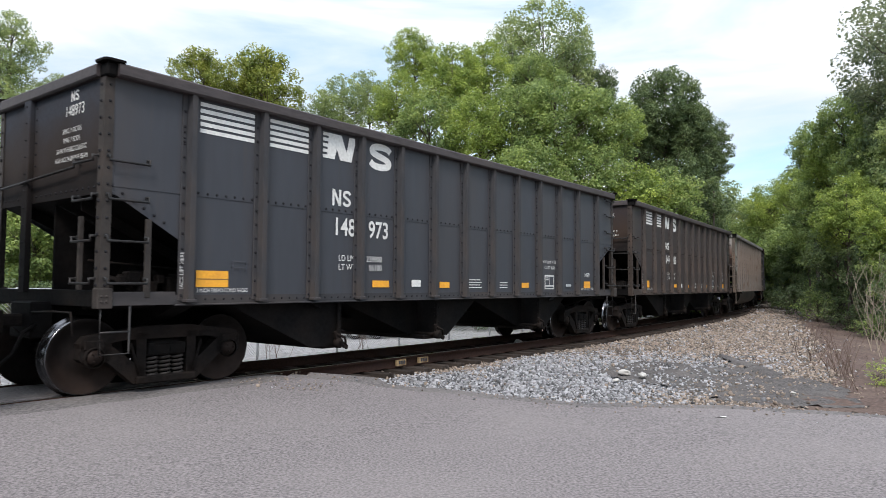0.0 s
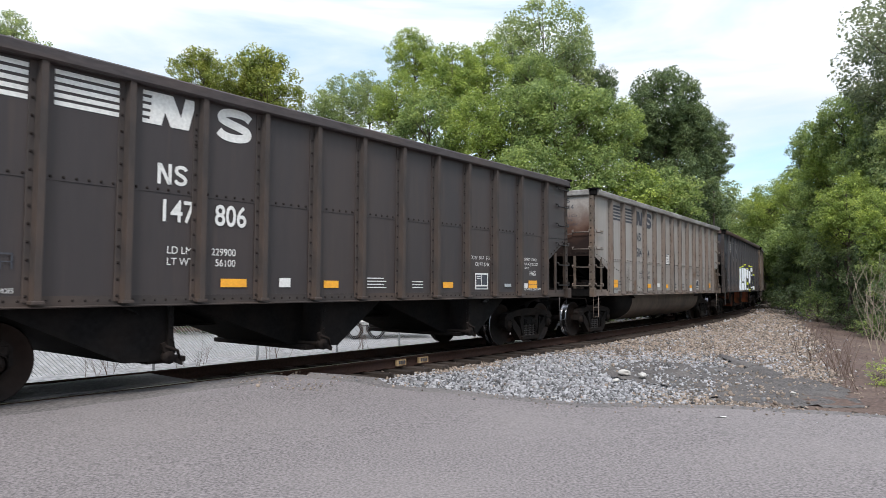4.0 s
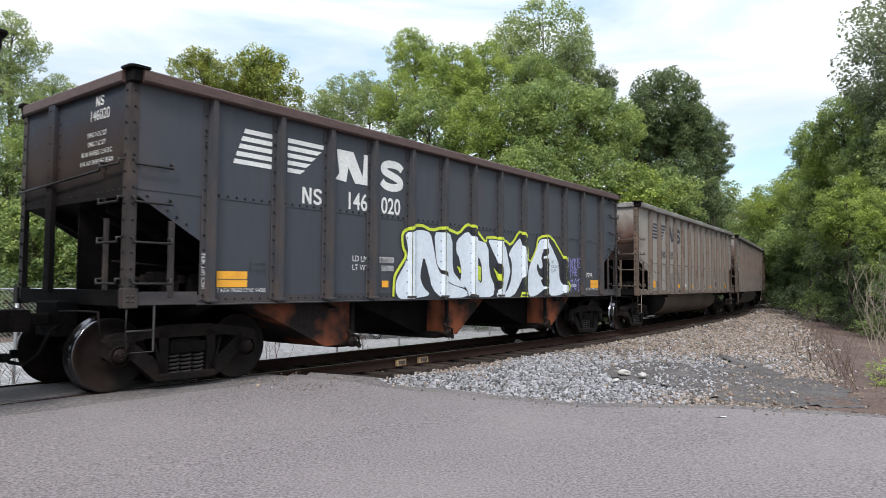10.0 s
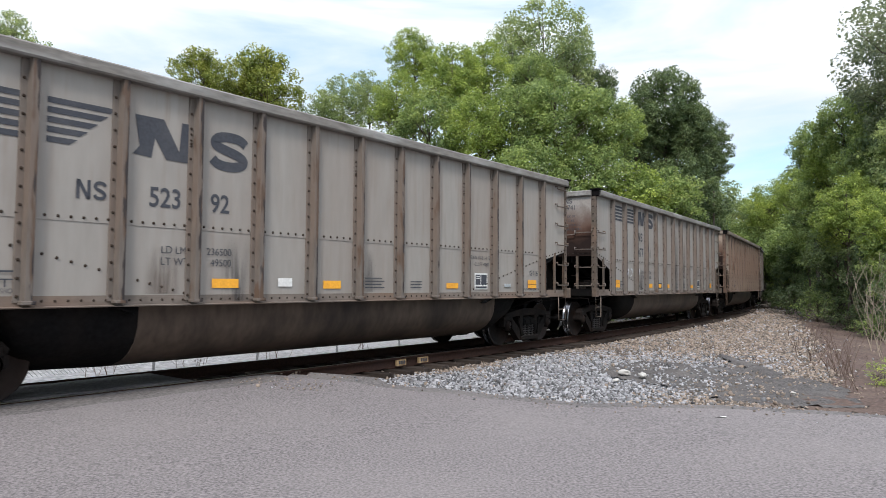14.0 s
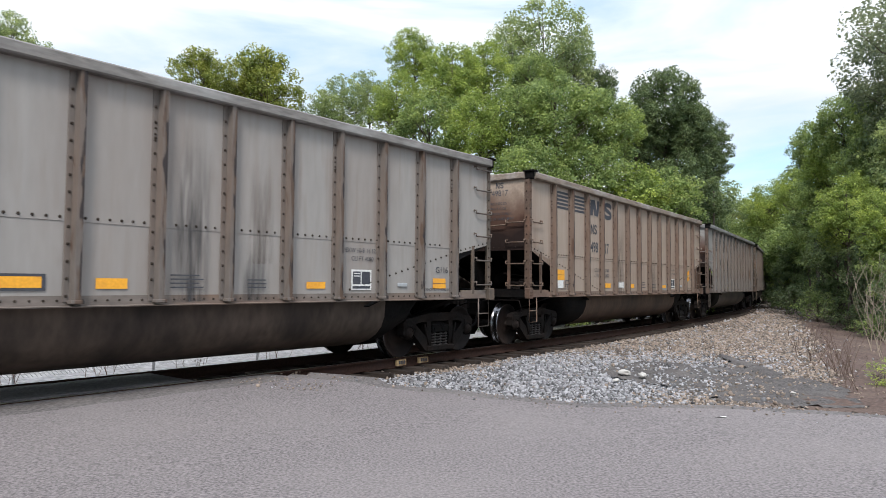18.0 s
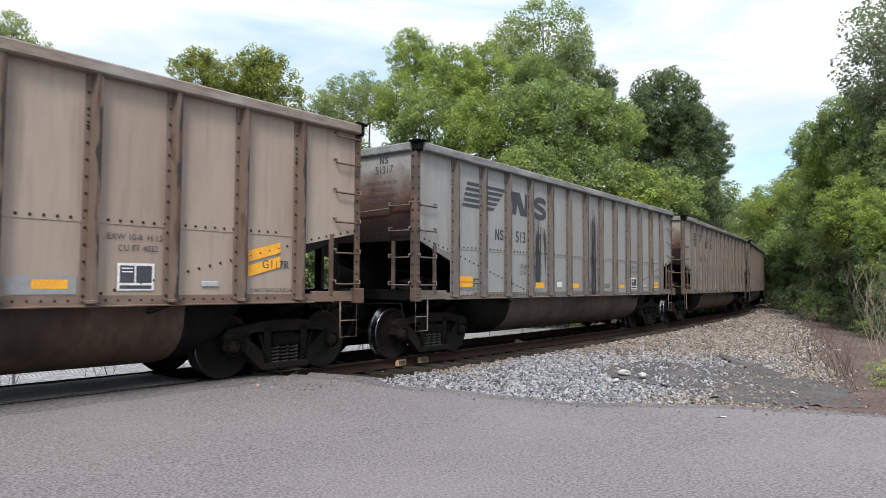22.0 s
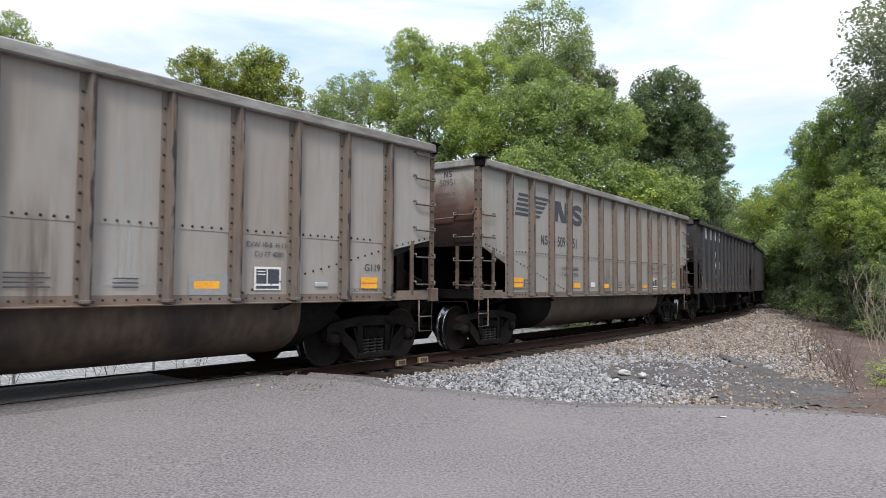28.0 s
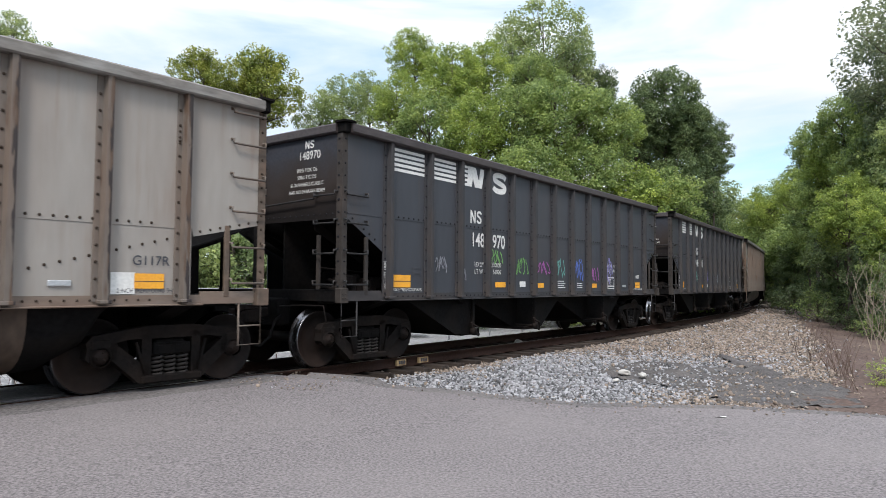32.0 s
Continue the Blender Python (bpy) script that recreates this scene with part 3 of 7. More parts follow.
def ballast():
    rng = np.random.default_rng(11)
    cube = np.array([(a, b, c) for a in (-1, 1) for b in (-1, 1) for c in (-1, 1)], float)
    quads = np.array([(0, 1, 3, 2), (4, 6, 7, 5), (0, 4, 5, 1), (2, 3, 7, 6), (0, 2, 6, 4), (1, 5, 7, 3)])
    P, S, G = [], [], []
    for u0, u1, dens, size in ((3.6, -7, 700, 0.0205), (-7, -16, 360, 0.0255), (-16, -34, 130, 0.040), (-34, -75, 30, 0.072)):
        n = int((u0 - u1) * 11.5 * dens)
        u = rng.uniform(u1, u0, n)
        d = rng.uniform(-2.6, 9.0, n)
        ph = TPHI + TK * u
        x = TX + (np.sin(ph) - math.sin(TPHI)) / TK - np.sin(ph) * d
        y = TY - (np.cos(ph) - math.cos(TPHI)) / TK + np.cos(ph) * d
        edge = gravel_edge(u) + 0.12 * np.sin(u * 0.9) + rng.normal(0, 0.22, n) + (rng.uniform(0, 1, n) < 0.02) * rng.uniform(0, 2.5, n)
        ok = (d < edge) & (y > road_edge(x) + rng.normal(-0.02, 0.10, n))
        ap = inside(x, y, APRON) | inside(x, y, RIDGE)
        ok &= ~(ap & (rng.uniform(0, 1, n) < 0.80))
        x, y, u, d = x[ok], y[ok], u[ok], d[ok]
        fresh = sstep(1.1, 1.9, d + 0.3 * np.sin(u * 1.3)) * sstep(-7.5, -3.0, u + 0.6 * d - 1.2 + rng.normal(0, 0.9, len(u))) * sstep(6.6, 4.6, d)
        P.append(np.stack([x, y, ground_z(x, y) + rng.uniform(-0.01, 0.02, len(x))], 1))
        S.append(size * rng.lognormal(0, 0.28, len(x)))
        G.append(rng.uniform(0, 1, len(x)) < np.clip(fresh * 0.82 + 0.14, 0, 1))
    P, S, G = np.concatenate(P), np.concatenate(S), np.concatenate(G)
    n = len(P)
    v = cube[None] * (1 + rng.uniform(-0.45, 0.25, (n, 8, 3)))
    v *= rng.uniform(0.55, 1.25, (n, 1, 3))
    q = rng.normal(size=(n, 4))
    q /= np.linalg.norm(q, axis=1, keepdims=True)
    w, a, b, c = q.T
    R = np.stack([1 - 2 * (b * b + c * c), 2 * (a * b - c * w), 2 * (a * c + b * w), 2 * (a * b + c * w), 1 - 2 * (a * a + c * c), 2 * (b * c - a * w),
                  2 * (a * c - b * w), 2 * (b * c + a * w), 1 - 2 * (a * a + b * b)], 1).reshape(n, 3, 3)
    v = np.einsum("nij,nkj->nki", R, v) * S[:, None, None] * 0.8 + P[:, None]
    f = (np.arange(n)[:, None, None] * 8 + quads[None]).reshape(-1, 4)
    mi = np.repeat(np.where(G, 0, 1), 6)
    return fast_mesh("ballast", v.reshape(-1, 3), f, [M_STONE_GREY, M_STONE_TAN], mi)


tagged(new("ballast", ballast()), "crushed stone ballast, fresh grey by the road and tan beyond", "ballast", kind="stuff")


def apron_mesh():
    xs, ys = np.arange(1.4, 8.4, 0.08), np.arange(8.4, 17.6, 0.08)
    X, Y = np.meshgrid(xs, ys)
    n1 = fbm(X, Y, 1.1).reshape(X.shape)
    n2 = fbm(X, Y, 4.5, 5).reshape(X.shape)
    n3 = np.abs(fbm(X * 0.6 + Y * 0.25, Y * 2.2 - X * 0.5, 1.6, 9).reshape(X.shape))
    Z = ground_z(X, Y) + 0.006 + 0.045 * n1 + 0.05 * n2 + 0.10 * np.clip(0.22 - n3, 0, 1) + 0.05 * inside(X, Y, RIDGE)
    cx, cy = X[:-1, :-1] + 0.04, Y[:-1, :-1] + 0.04
    wx, wy = cx + 0.25 * n1[:-1, :-1], cy + 0.35 * n2[:-1, :-1]
    keep = (inside(wx, wy, APRON) | inside(cx, cy, RIDGE)).ravel()
    nx = len(xs)
    i, j = np.meshgrid(np.arange(nx - 1), np.arange(len(ys) - 1))
    a = (j * nx + i).ravel()[keep]
    return fast_mesh("broken_asphalt", np.stack([X.ravel(), Y.ravel(), Z.ravel()], 1), np.stack([a, a + 1, a + nx + 1, a + nx], 1), [M_ASPHALT_OLD], None, True)


tagged(new("broken_asphalt", apron_mesh()), "crumbling dark asphalt patch beside the gravel", "pavement", kind="structure")


def rock_mesh(seed, s):
    bm = bmesh.new()
    bmesh.ops.create_icosphere(bm, subdivisions=2, radius=s)
    rnd = random.Random(seed)
    st = (rnd.uniform(0.9, 1.4), rnd.uniform(0.7, 1.0), rnd.uniform(0.5, 0.75))
    for v in bm.verts:
        k = 1 + 0.5 * noise.noise(v.co * (1.6 / s) + Vector((seed * 3.3, 0, 0)))
        v.co = Vector((v.co.x * st[0] * k, v.co.y * st[1] * k, v.co.z * st[2] * k))
    me = bpy.data.meshes.new("rock")
    bm.to_mesh(me)
    bm.free()
    me.materials.append(M_LIME)
    return me


M_LIME = mat("pale_limestone", (0.46, 0.44, 0.41), 0.95, 0, 0.2, 12, (0.30, 0.27, 0.24), 0.5, 4, bump=0.5)
for k, (u, d, s) in enumerate(((-4.97, 0.09, 0.110), (-5.64, -0.09, 0.130), (-5.50, 0.22, 0.120), (-5.20, 0.57, 0.090), (-8.33, 0.27, 0.100), (-2.52, 3.99, 0.090), (-2.50, 4.35, 0.075), (-10.32, 5.90, 0.050), (-10.64, 6.54, 0.050), (-2.05, 6.89, 0.040), (-1.62, 4.23, 0.050))):
    p, ph = track(u, d)
    o = new("rock", rock_mesh(k, s))
    o.matrix_world = Matrix.Translation((p.x, p.y, float(ground_z(p.x, p.y)) + s * 0.4 + 0.05)) @ Matrix.Rotation(k * 1.3, 4, "Z")
    tagged(o, "pale limestone rock lying on the ballast", "rock", "limestone rocks by the track")

# painted joint bars on the near rail
M_MARK = mat("orange_marker_paint", (0.50, 0.33, 0.17), 0.7, 0, 0.3, 25, (0.10, 0.045, 0.025), 0.85, 9)
for u, w in ((0.03, 0.13), (-0.60, 0.14)):
    p, ph = track(u, 0.7535 + 0.045)
    b = MB()
    b.box(-w, w, -0.02, 0.03, -0.15, -0.04, ch=0.006)
    m = part("joint_bar", b.mesh("joint_bar", M_MARK), track_set, "joint bar painted orange-yellow", m=track_set.matrix_world.inverted() @ Matrix.Translation(p) @ Matrix.Rotation(ph, 4, "Z"))
    b = MB()
    for i in (-0.5, 0.0, 0.45):
        b.box(i * w - 0.02, i * w + 0.02, 0.03, 0.034, -0.12, -0.06)
    part("paint_marks", b.mesh("paint_marks", M_BLACKP), m)

# litter on the road
o = new("paper_scrap", MB().add([(0, 0, 0.002), (0.09, -0.01, 0.012), (0.19, -0.02, 0.004), (0.18, 0.02, 0.010), (0.08, 0.03, 0.003)], [(0, 1, 4), (1, 2, 3, 4)]).mesh("paper_scrap", M_WHITE))
o.matrix_world = pose(3.21, 8.18, float(ground_z(3.21, 8.18)) + 0.03, 0, 0, 10)
tagged(o, "crumpled white paper scrap on the asphalt", "litter")

# chain-link fence behind the track
fence = empty("chain_link_fence", Matrix.Translation(track(0, -6.0, -0.6)[0]))
tagged(fence, "galvanised chain-link fence round the gravel lot", "fence")
FI = fence.matrix_world.inverted()
POST_ME = MB().tube([(0, 0, -0.1), (0, 0, 1.85)], 0.032, 8).mesh("fence_post", M_GALV)
for k in range(18):
    p, ph = track(10 - 3.0 * k, -6.0, -0.62)
    part("fence_post", POST_ME, fence, m=FI @ Matrix.Translation(p))


def fabric():
    vs, q = [], []
    r = 0.004
    us = np.arange(-42, 12, 0.085)
    for sgn in (1, -1):
        for u in us:
            for k in range(6):
                a, c = u + sgn * 0.3 * k, u + sgn * 0.3 * (k + 1)
                p0, p1 = track(a, -5.96, -0.58 + 0.3 * k)[0], track(c, -5.96, -0.58 + 0.3 * (k + 1))[0]
                o = len(vs)
                ox = Vector((0.7 * r, 0.7 * r, r))
                vs += [tuple(p0 - ox), tuple(p1 - ox), tuple(p1 + ox), tuple(p0 + ox)]
                q.append((o, o + 1, o + 2, o + 3))
    v = np.array(vs) - np.array(fence.matrix_world.translation)
    return fast_mesh("wire_fabric", v, np.array(q), [M_GALV])


tagged(part("wire_fabric", fabric(), fence), kind="stuff")
tr = MB()
tr.tube([tuple(FI @ track(u, -6.0, 1.2)[0]) for u in np.arange(-42, 12, 1.5)], 0.02, 6)
part("top_rail", tr.mesh("top_rail", M_GALV), fence)


# bare stems on the bank
def bare_bush(seed, h, n, spread_r, m):
    rnd = random.Random(seed)
    b = MB()

    def grow(p, d, l, r, depth):
        pts, q = [p], p
        for _ in range(3):
            d = (d + Vector((rnd.uniform(-0.25, 0.25), rnd.uniform(-0.25, 0.25), rnd.uniform(-0.05, 0.2)))).normalized()
            q = q + d * l / 3
            pts.append(q)
        b.tube(pts, r, 4, taper=[r, r * 0.8, r * 0.6, r * 0.35], cap=False)
        if depth:
            for i in range(rnd.choice((2, 3))):
                k = rnd.choice(pts[1:])
                grow(k, (d + Vector((rnd.uniform(-0.9, 0.9), rnd.uniform(-0.9, 0.9), rnd.uniform(-0.1, 0.5)))).normalized(), l * rnd.uniform(0.4, 0.65), r * 0.55, depth - 1)
    for i in range(n):
        a = rnd.uniform(0, 6.28)
        grow(Vector((rnd.uniform(-1, 1) * spread_r * 0.4, rnd.uniform(-1, 1) * spread_r * 0.4, -0.05)), Vector((math.cos(a) * 0.35, math.sin(a) * 0.35, 1)).normalized(), h * rnd.uniform(0.6, 1), 0.009 * h ** 0.5, 2)
    return b.mesh("bare_bush", m)


M_PALE = mat("pale_dead_twig", (0.27, 0.22, 0.17), 0.95, 0, 0.2, 12)
for k, (x, y, h, n, m) in enumerate(((7.35, 12.9, 0.8, 5, M_TWIG), (7.75, 13.2, 1.0, 6, M_TWIG), (8.4, 15.4, 0.9, 5, M_TWIG), (9.6, 18.2, 0.9, 5, M_TWIG), (7.0, 11.3, 0.5, 6, M_TWIG), (12.4, 19.4, 2.6, 7, M_PALE), (11.5, 17.6, 2.0, 6, M_PALE))):
    o = new("bare_bush", bare_bush(k, h, n, 0.8, m))
    o.matrix_world = pose(x, y, float(ground_z(x, y)))
    tagged(o, "bare brown stems of a leafless bush" if m is M_TWIG else "pale dry twigs of a dead bush", "bush", "leafless bushes on the bank")

for k, (u, h) in enumerate(((10.2, 0.7), (8.6, 0.9), (7.3, 0.6), (5.9, 0.8), (4.2, 0.6), (2.4, 0.7), (0.2, 0.6), (-2.5, 0.8), (-6.0, 0.7))):
    p = track(u, -5.75)[0]
    o = new("dry_weed", bare_bush(30 + k, h, 7, 0.7, M_TWIG))
    o.matrix_world = pose(p.x, p.y, float(ground_z(p.x, p.y)))
    tagged(o, "dry brown weed stems growing along the fence", "weed", "dry weeds by the fence")


def tufts():
    rng = np.random.default_rng(4)
    n = 9000
    x, y = rng.uniform(5.5, 34, n), rng.uniform(9.0, 60, n)
    u, d = to_track(x, y)
    edge = gravel_edge(u) + 1.0
    ok = (d > edge + rng.normal(5.2, 1.0, n)) & (d < edge + 14) & (y > road_edge(x) + 0.1)
    x, y = x[ok], y[ok]
    n = len(x)
    z = ground_z(x, y)
    h = rng.uniform(0.12, 0.42, n) * (1 + 0.02 * y)
    vs = []
    for k in range(5):
        a = rng.uniform(0, 6.28, n)
        dx, dy = np.cos(a) * h * 0.5, np.sin(a) * h * 0.5
        w = 0.02 + 0.001 * y
        ox, oy = -np.sin(a) * w, np.cos(a) * w
        px_, py_ = x + rng.normal(0, 0.08, n), y + rng.normal(0, 0.08, n)
        vs.append(np.stack([np.stack([px_ - ox, py_ - oy, z - 0.02], 1), np.stack([px_ + ox, py_ + oy, z - 0.02], 1),
                            np.stack([px_ + dx * 0.5 + ox * 0.6, py_ + dy * 0.5 + oy * 0.6, z + h * 0.7], 1), np.stack([px_ + dx, py_ + dy, z + h], 1)], 1))
    v = np.concatenate(vs).reshape(-1, 3)
    return fast_mesh("grass", v, np.arange(len(v)).reshape(-1, 4), [M_GRASS])


tagged(new("grass", tufts()), "sparse green weeds and grass on the bank", "grass", kind="stuff")


def pebbles():
    """Loose grit and stones on the asphalt near its edge and at the crossing."""
    rng = np.random.default_rng(21)
    n = 520
    x = np.concatenate([rng.uniform(-6, 7, n), rng.uniform(-5.5, -1.5, n)])
    y = np.concatenate([road_edge(x[:n]) - np.abs(rng.normal(0, 0.45, n)), 9.4 + rng.normal(0, 0.25, n) - 0.12 * (x[n:] + 2)])
    u, d = to_track(x, y)
    ok = (d > 0.95) & (y < road_edge(x))
    x, y = x[ok], y[ok]
    n = len(x)
    s = rng.lognormal(-4.95, 0.4, n)
    z = ground_z(x, y) + 0.03 + s * 0.4
    u, d = to_track(x, y)
    z = np.where(np.abs(d) < 2.2, GRADE * u - 0.012 - 0.05 * np.maximum(0, np.abs(d) - 1.2) + s * 0.4, z)
    cube = np.array([(a, b, c) for a in (-1, 1) for b in (-1, 1) for c in (-1, 1)], float)
    quads = np.array([(0, 1, 3, 2), (4, 6, 7, 5), (0, 4, 5, 1), (2, 3, 7, 6), (0, 2, 6, 4), (1, 5, 7, 3)])
    v = cube[None] * rng.uniform(0.5, 1.1, (n, 8, 3)) * s[:, None, None] + np.stack([x, y, z], 1)[:, None]
    f = (np.arange(n)[:, None, None] * 8 + quads[None]).reshape(-1, 4)
    return fast_mesh("grit", v.reshape(-1, 3), f, [M_STONE_GREY, M_STONE_TAN], np.repeat((rng.uniform(0, 1, n) > 0.25).astype(int), 6))


tagged(new("grit", pebbles()), "loose grit scattered on the asphalt's edge", "gravel", kind="stuff")


# a flat trailer parked in the lot behind the fence
trailer = empty("flat_trailer", pose(-3.0, 26.5, float(ground_z(-3.0, 26.5)), 0, 0, 8))
tagged(trailer, "small white flat trailer parked on the gravel lot", "trailer")
part("deck", MB().box(-2.4, 2.4, -0.9, 0.9, 0.52, 0.62, ch=0.02).mesh("deck", M_WHITE), trailer)
part("side_rail", MB().box(-2.4, 2.4, -0.95, -0.90, 0.62, 0.86, ch=0.01).mesh("side_rail", M_WHITE), trailer)
part("drawbar", MB().tube([(2.4, 0.5, 0.5), (3.4, 0, 0.45), (2.4, -0.5, 0.5)], 0.04, 6).mesh("drawbar", M_STEEL_DK), trailer)
for tx in (-0.4, 0.4):
    for ty in (-0.98, 0.98):
        wl = part("wheel", MB().lathe([(-0.1, 0.0), (-0.1, 0.28), (-0.08, 0.33), (0.08, 0.33), (0.1, 0.28), (0.1, 0.0)], 20).mesh("tyre", M_STEEL_DK), trailer, m=Matrix.Translation((tx, ty, 0.33)))
        part("rim", MB().lathe([(-0.105, 0.0), (-0.112, 0.1), (-0.105, 0.2)], 16).mesh("rim", M_GALV), wl)

# ---- trees ----
def leaf_cloud(cs, rs, per, size, rng, flat=0.75):
    """Leaf quads in clumps: each leaf a folded diamond, turned at random and leaning outwards."""
    vs = []
    for c, r in zip(cs, rs):
        n = max(8, int(per * (r / 0.9) ** 2))
        d = rng.normal(size=(n, 3))
        d /= np.linalg.norm(d, axis=1, keepdims=True)
        rad = r * rng.uniform(0.25, 1.0, (n, 1)) ** 0.6
        p = c + d * rad * np.array([1, 1, flat])
        nrm = d * 0.7 + rng.normal(size=(n, 3)) * 0.6 + np.array([0, 0, 0.8])
        nrm /= np.linalg.norm(nrm, axis=1, keepdims=True)
        a = np.cross(nrm, rng.normal(size=(n, 3)))
        a /= np.linalg.norm(a, axis=1, keepdims=True)
        b = np.cross(nrm, a)
        s = size * rng.uniform(0.6, 1.3, (n, 1))
        q = np.stack([p - a * s * 0.6, p + b * s * 0.36 + nrm * s * 0.1, p + a * s * 0.6, p - b * s * 0.36 + nrm * s * 0.1], 1)
        vs.append(q.reshape(-1, 3))
    v = np.concatenate(vs)
    return v, np.arange(len(v)).reshape(-1, 4)


def make_tree(seed, rad, tall, leaf, lobes, clumps, per, size, name="tree", trunk_r=0.16, clump_r=0.20, thin=0.0):
    """A trunk of unit height, and a crown round its own middle: limbs, and rounded lobes of many leaf clumps with gaps between."""
    rng = np.random.default_rng(seed)
    rnd = random.Random(seed)
    cs, rs = [], []
    for i in range(lobes):
        z = 1 - 2 * (i + 0.5) / lobes
        a = i * 2.39996 + rng.uniform(-0.5, 0.5)
        w = math.sqrt(max(0.0, 1 - z * z))
        out = rng.uniform(0.50, 0.78)
        hub = np.array([w * math.cos(a) * out, w * math.sin(a) * out, z * rng.uniform(0.58, 0.82)])
        r = rng.uniform(0.24, 0.40)
        for _ in range(max(3, int(clumps * (r / 0.32) ** 2))):
            d = rng.normal(size=3)
            d /= np.linalg.norm(d)
            if thin and noise.noise(Vector(d) * 1.8 + Vector((seed * 3.1 + i, 0, 0))) < thin - 0.5:
                continue
            cs.append(hub + d * r * rng.uniform(0.35, 1.0) ** 0.5)
            rs.append(rad * clump_r * rng.uniform(0.55, 1.2))
    C = np.array(cs)
    C[:, :2] *= rad * 0.94 / np.percentile(np.hypot(C[:, 0], C[:, 1]), 97)
    edge = rad * clump_r * 0.6
    C[:, 2] *= (rad * tall - edge) / np.abs(C[:, 2]).max()
    tree = empty(name)
    b = MB()
    b.tube([(0.10 * math.sin(k * 1.3 + seed), 0.10 * math.cos(k * 1.7 + seed), k / 6) for k in range(7)], trunk_r, 8, taper=[trunk_r * (1.35 if k == 0 else 1 - 0.08 * k) for k in range(7)])
    part("trunk", b.mesh("trunk", M_BARK), tree)
    b = MB()
    foot = Vector((0, 0, -rad * tall * 0.9))
    head = Vector((rnd.uniform(-0.2, 0.2), rnd.uniform(-0.2, 0.2), rad * tall * 0.7))
    b.tube([foot, foot.lerp(head, 0.5) + Vector((rnd.uniform(-0.15, 0.15), rnd.uniform(-0.15, 0.15), 0)), head], trunk_r, 7, taper=[trunk_r * 0.6, trunk_r * 0.35, trunk_r * 0.08])
    for i in range(30):
        tip = Vector(C[(i * 37) % len(C)])
        k = min(0.85, max(0.02, (tip.z - foot.z - rad * 0.5) / (head.z - foot.z)))
        st = foot.lerp(head, k)
        m = st.lerp(tip, 0.5) + Vector((rnd.uniform(-0.2, 0.2), rnd.uniform(-0.2, 0.2), -0.08 * (tip - st).length))
        r0 = trunk_r * 0.4 * (1 - 0.7 * k)
        b.tube([st, m, tip], r0, 5, taper=[r0, r0 * 0.6, r0 * 0.2])
    part("branch_frame", b.mesh("branch_frame", M_BARK), tree)
    v, q = leaf_cloud(C, rs, per, size, rng)
    part("crown", fast_mesh("crown", v, q, [leaf]), tree)
    return tree


# kind: half breadth, height over breadth, leaf, lobes, clumps a lobe, leaves a clump, leaf size
SPEC = {
    "maple": (2.6, 1.05, M_LEAF_D, 22, 12, 190, 0.15),
    "tall": (3.4, 1.35, M_LEAF_E, 24, 11, 150, 0.16, "tree", 0.18, 0.19, 0.30),
    "oak": (3.4, 1.10, M_LEAF_C, 26, 12, 170, 0.17, "tree", 0.2, 0.19, 0.18),
    "bright": (2.4, 1.25, M_LEAF_A, 26, 12, 210, 0.14, "tree", 0.16, 0.2, 0.1),
    "grey": (2.2, 1.25, M_LEAF_E, 26, 11, 200, 0.13, "tree", 0.14, 0.2, 0.18),
    # dark, and shrub_dark below: shade of the wood put into the leaf colour
    "dark": (2.6, 1.4, M_LEAF_C, 24, 11, 170, 0.16),
    "mid": (2.6, 1.25, M_LEAF_B, 26, 12, 200, 0.15, "tree", 0.16, 0.2, 0.12),
    "turning": (1.3, 1.3, M_LEAF_Y, 14, 9, 220, 0.12),
    "over": (2.6, 1.15, M_LEAF_F, 24, 10, 170, 0.13, "tree", 0.12, 0.2, 0.16),
    "shrub": (1.7, 0.9, M_LEAF_B, 12, 7, 170, 0.13, "shrub", 0.05),
    "shrub_dark": (1.7, 0.9, M_LEAF_C, 12, 7, 170, 0.13, "shrub", 0.05),
    "shrub_light": (0.6, 1.2, M_LEAF_A, 10, 6, 620, 0.055, "shrub", 0.03),
}
KINDS = {k: make_tree(i + 1, *v) for i, (k, v) in enumerate(SPEC.items())}
TREE_LABEL = {"maple": "round-topped tree with yellowish green leaves", "tall": "tall airy tree with pale green foliage", "oak": "dark green spreading oak above the others",
              "bright": "dense bright green tree at the wood's edge", "grey": "grey-green leafy tree with fine foliage", "over": "thin-leaved grey tree reaching over the others",
              "dark": "green tree hung with vines, leaves darkened for the wood's shade", "mid": "mid-green leafy tree at the wood's edge", "turning": "small tree with leaves turning yellow",
              "shrub": "dense green shrub at the wood's edge", "shrub_dark": "green shrub with leaves darkened for the wood's shade", "shrub_light": "low bright green shrub beside the road"}
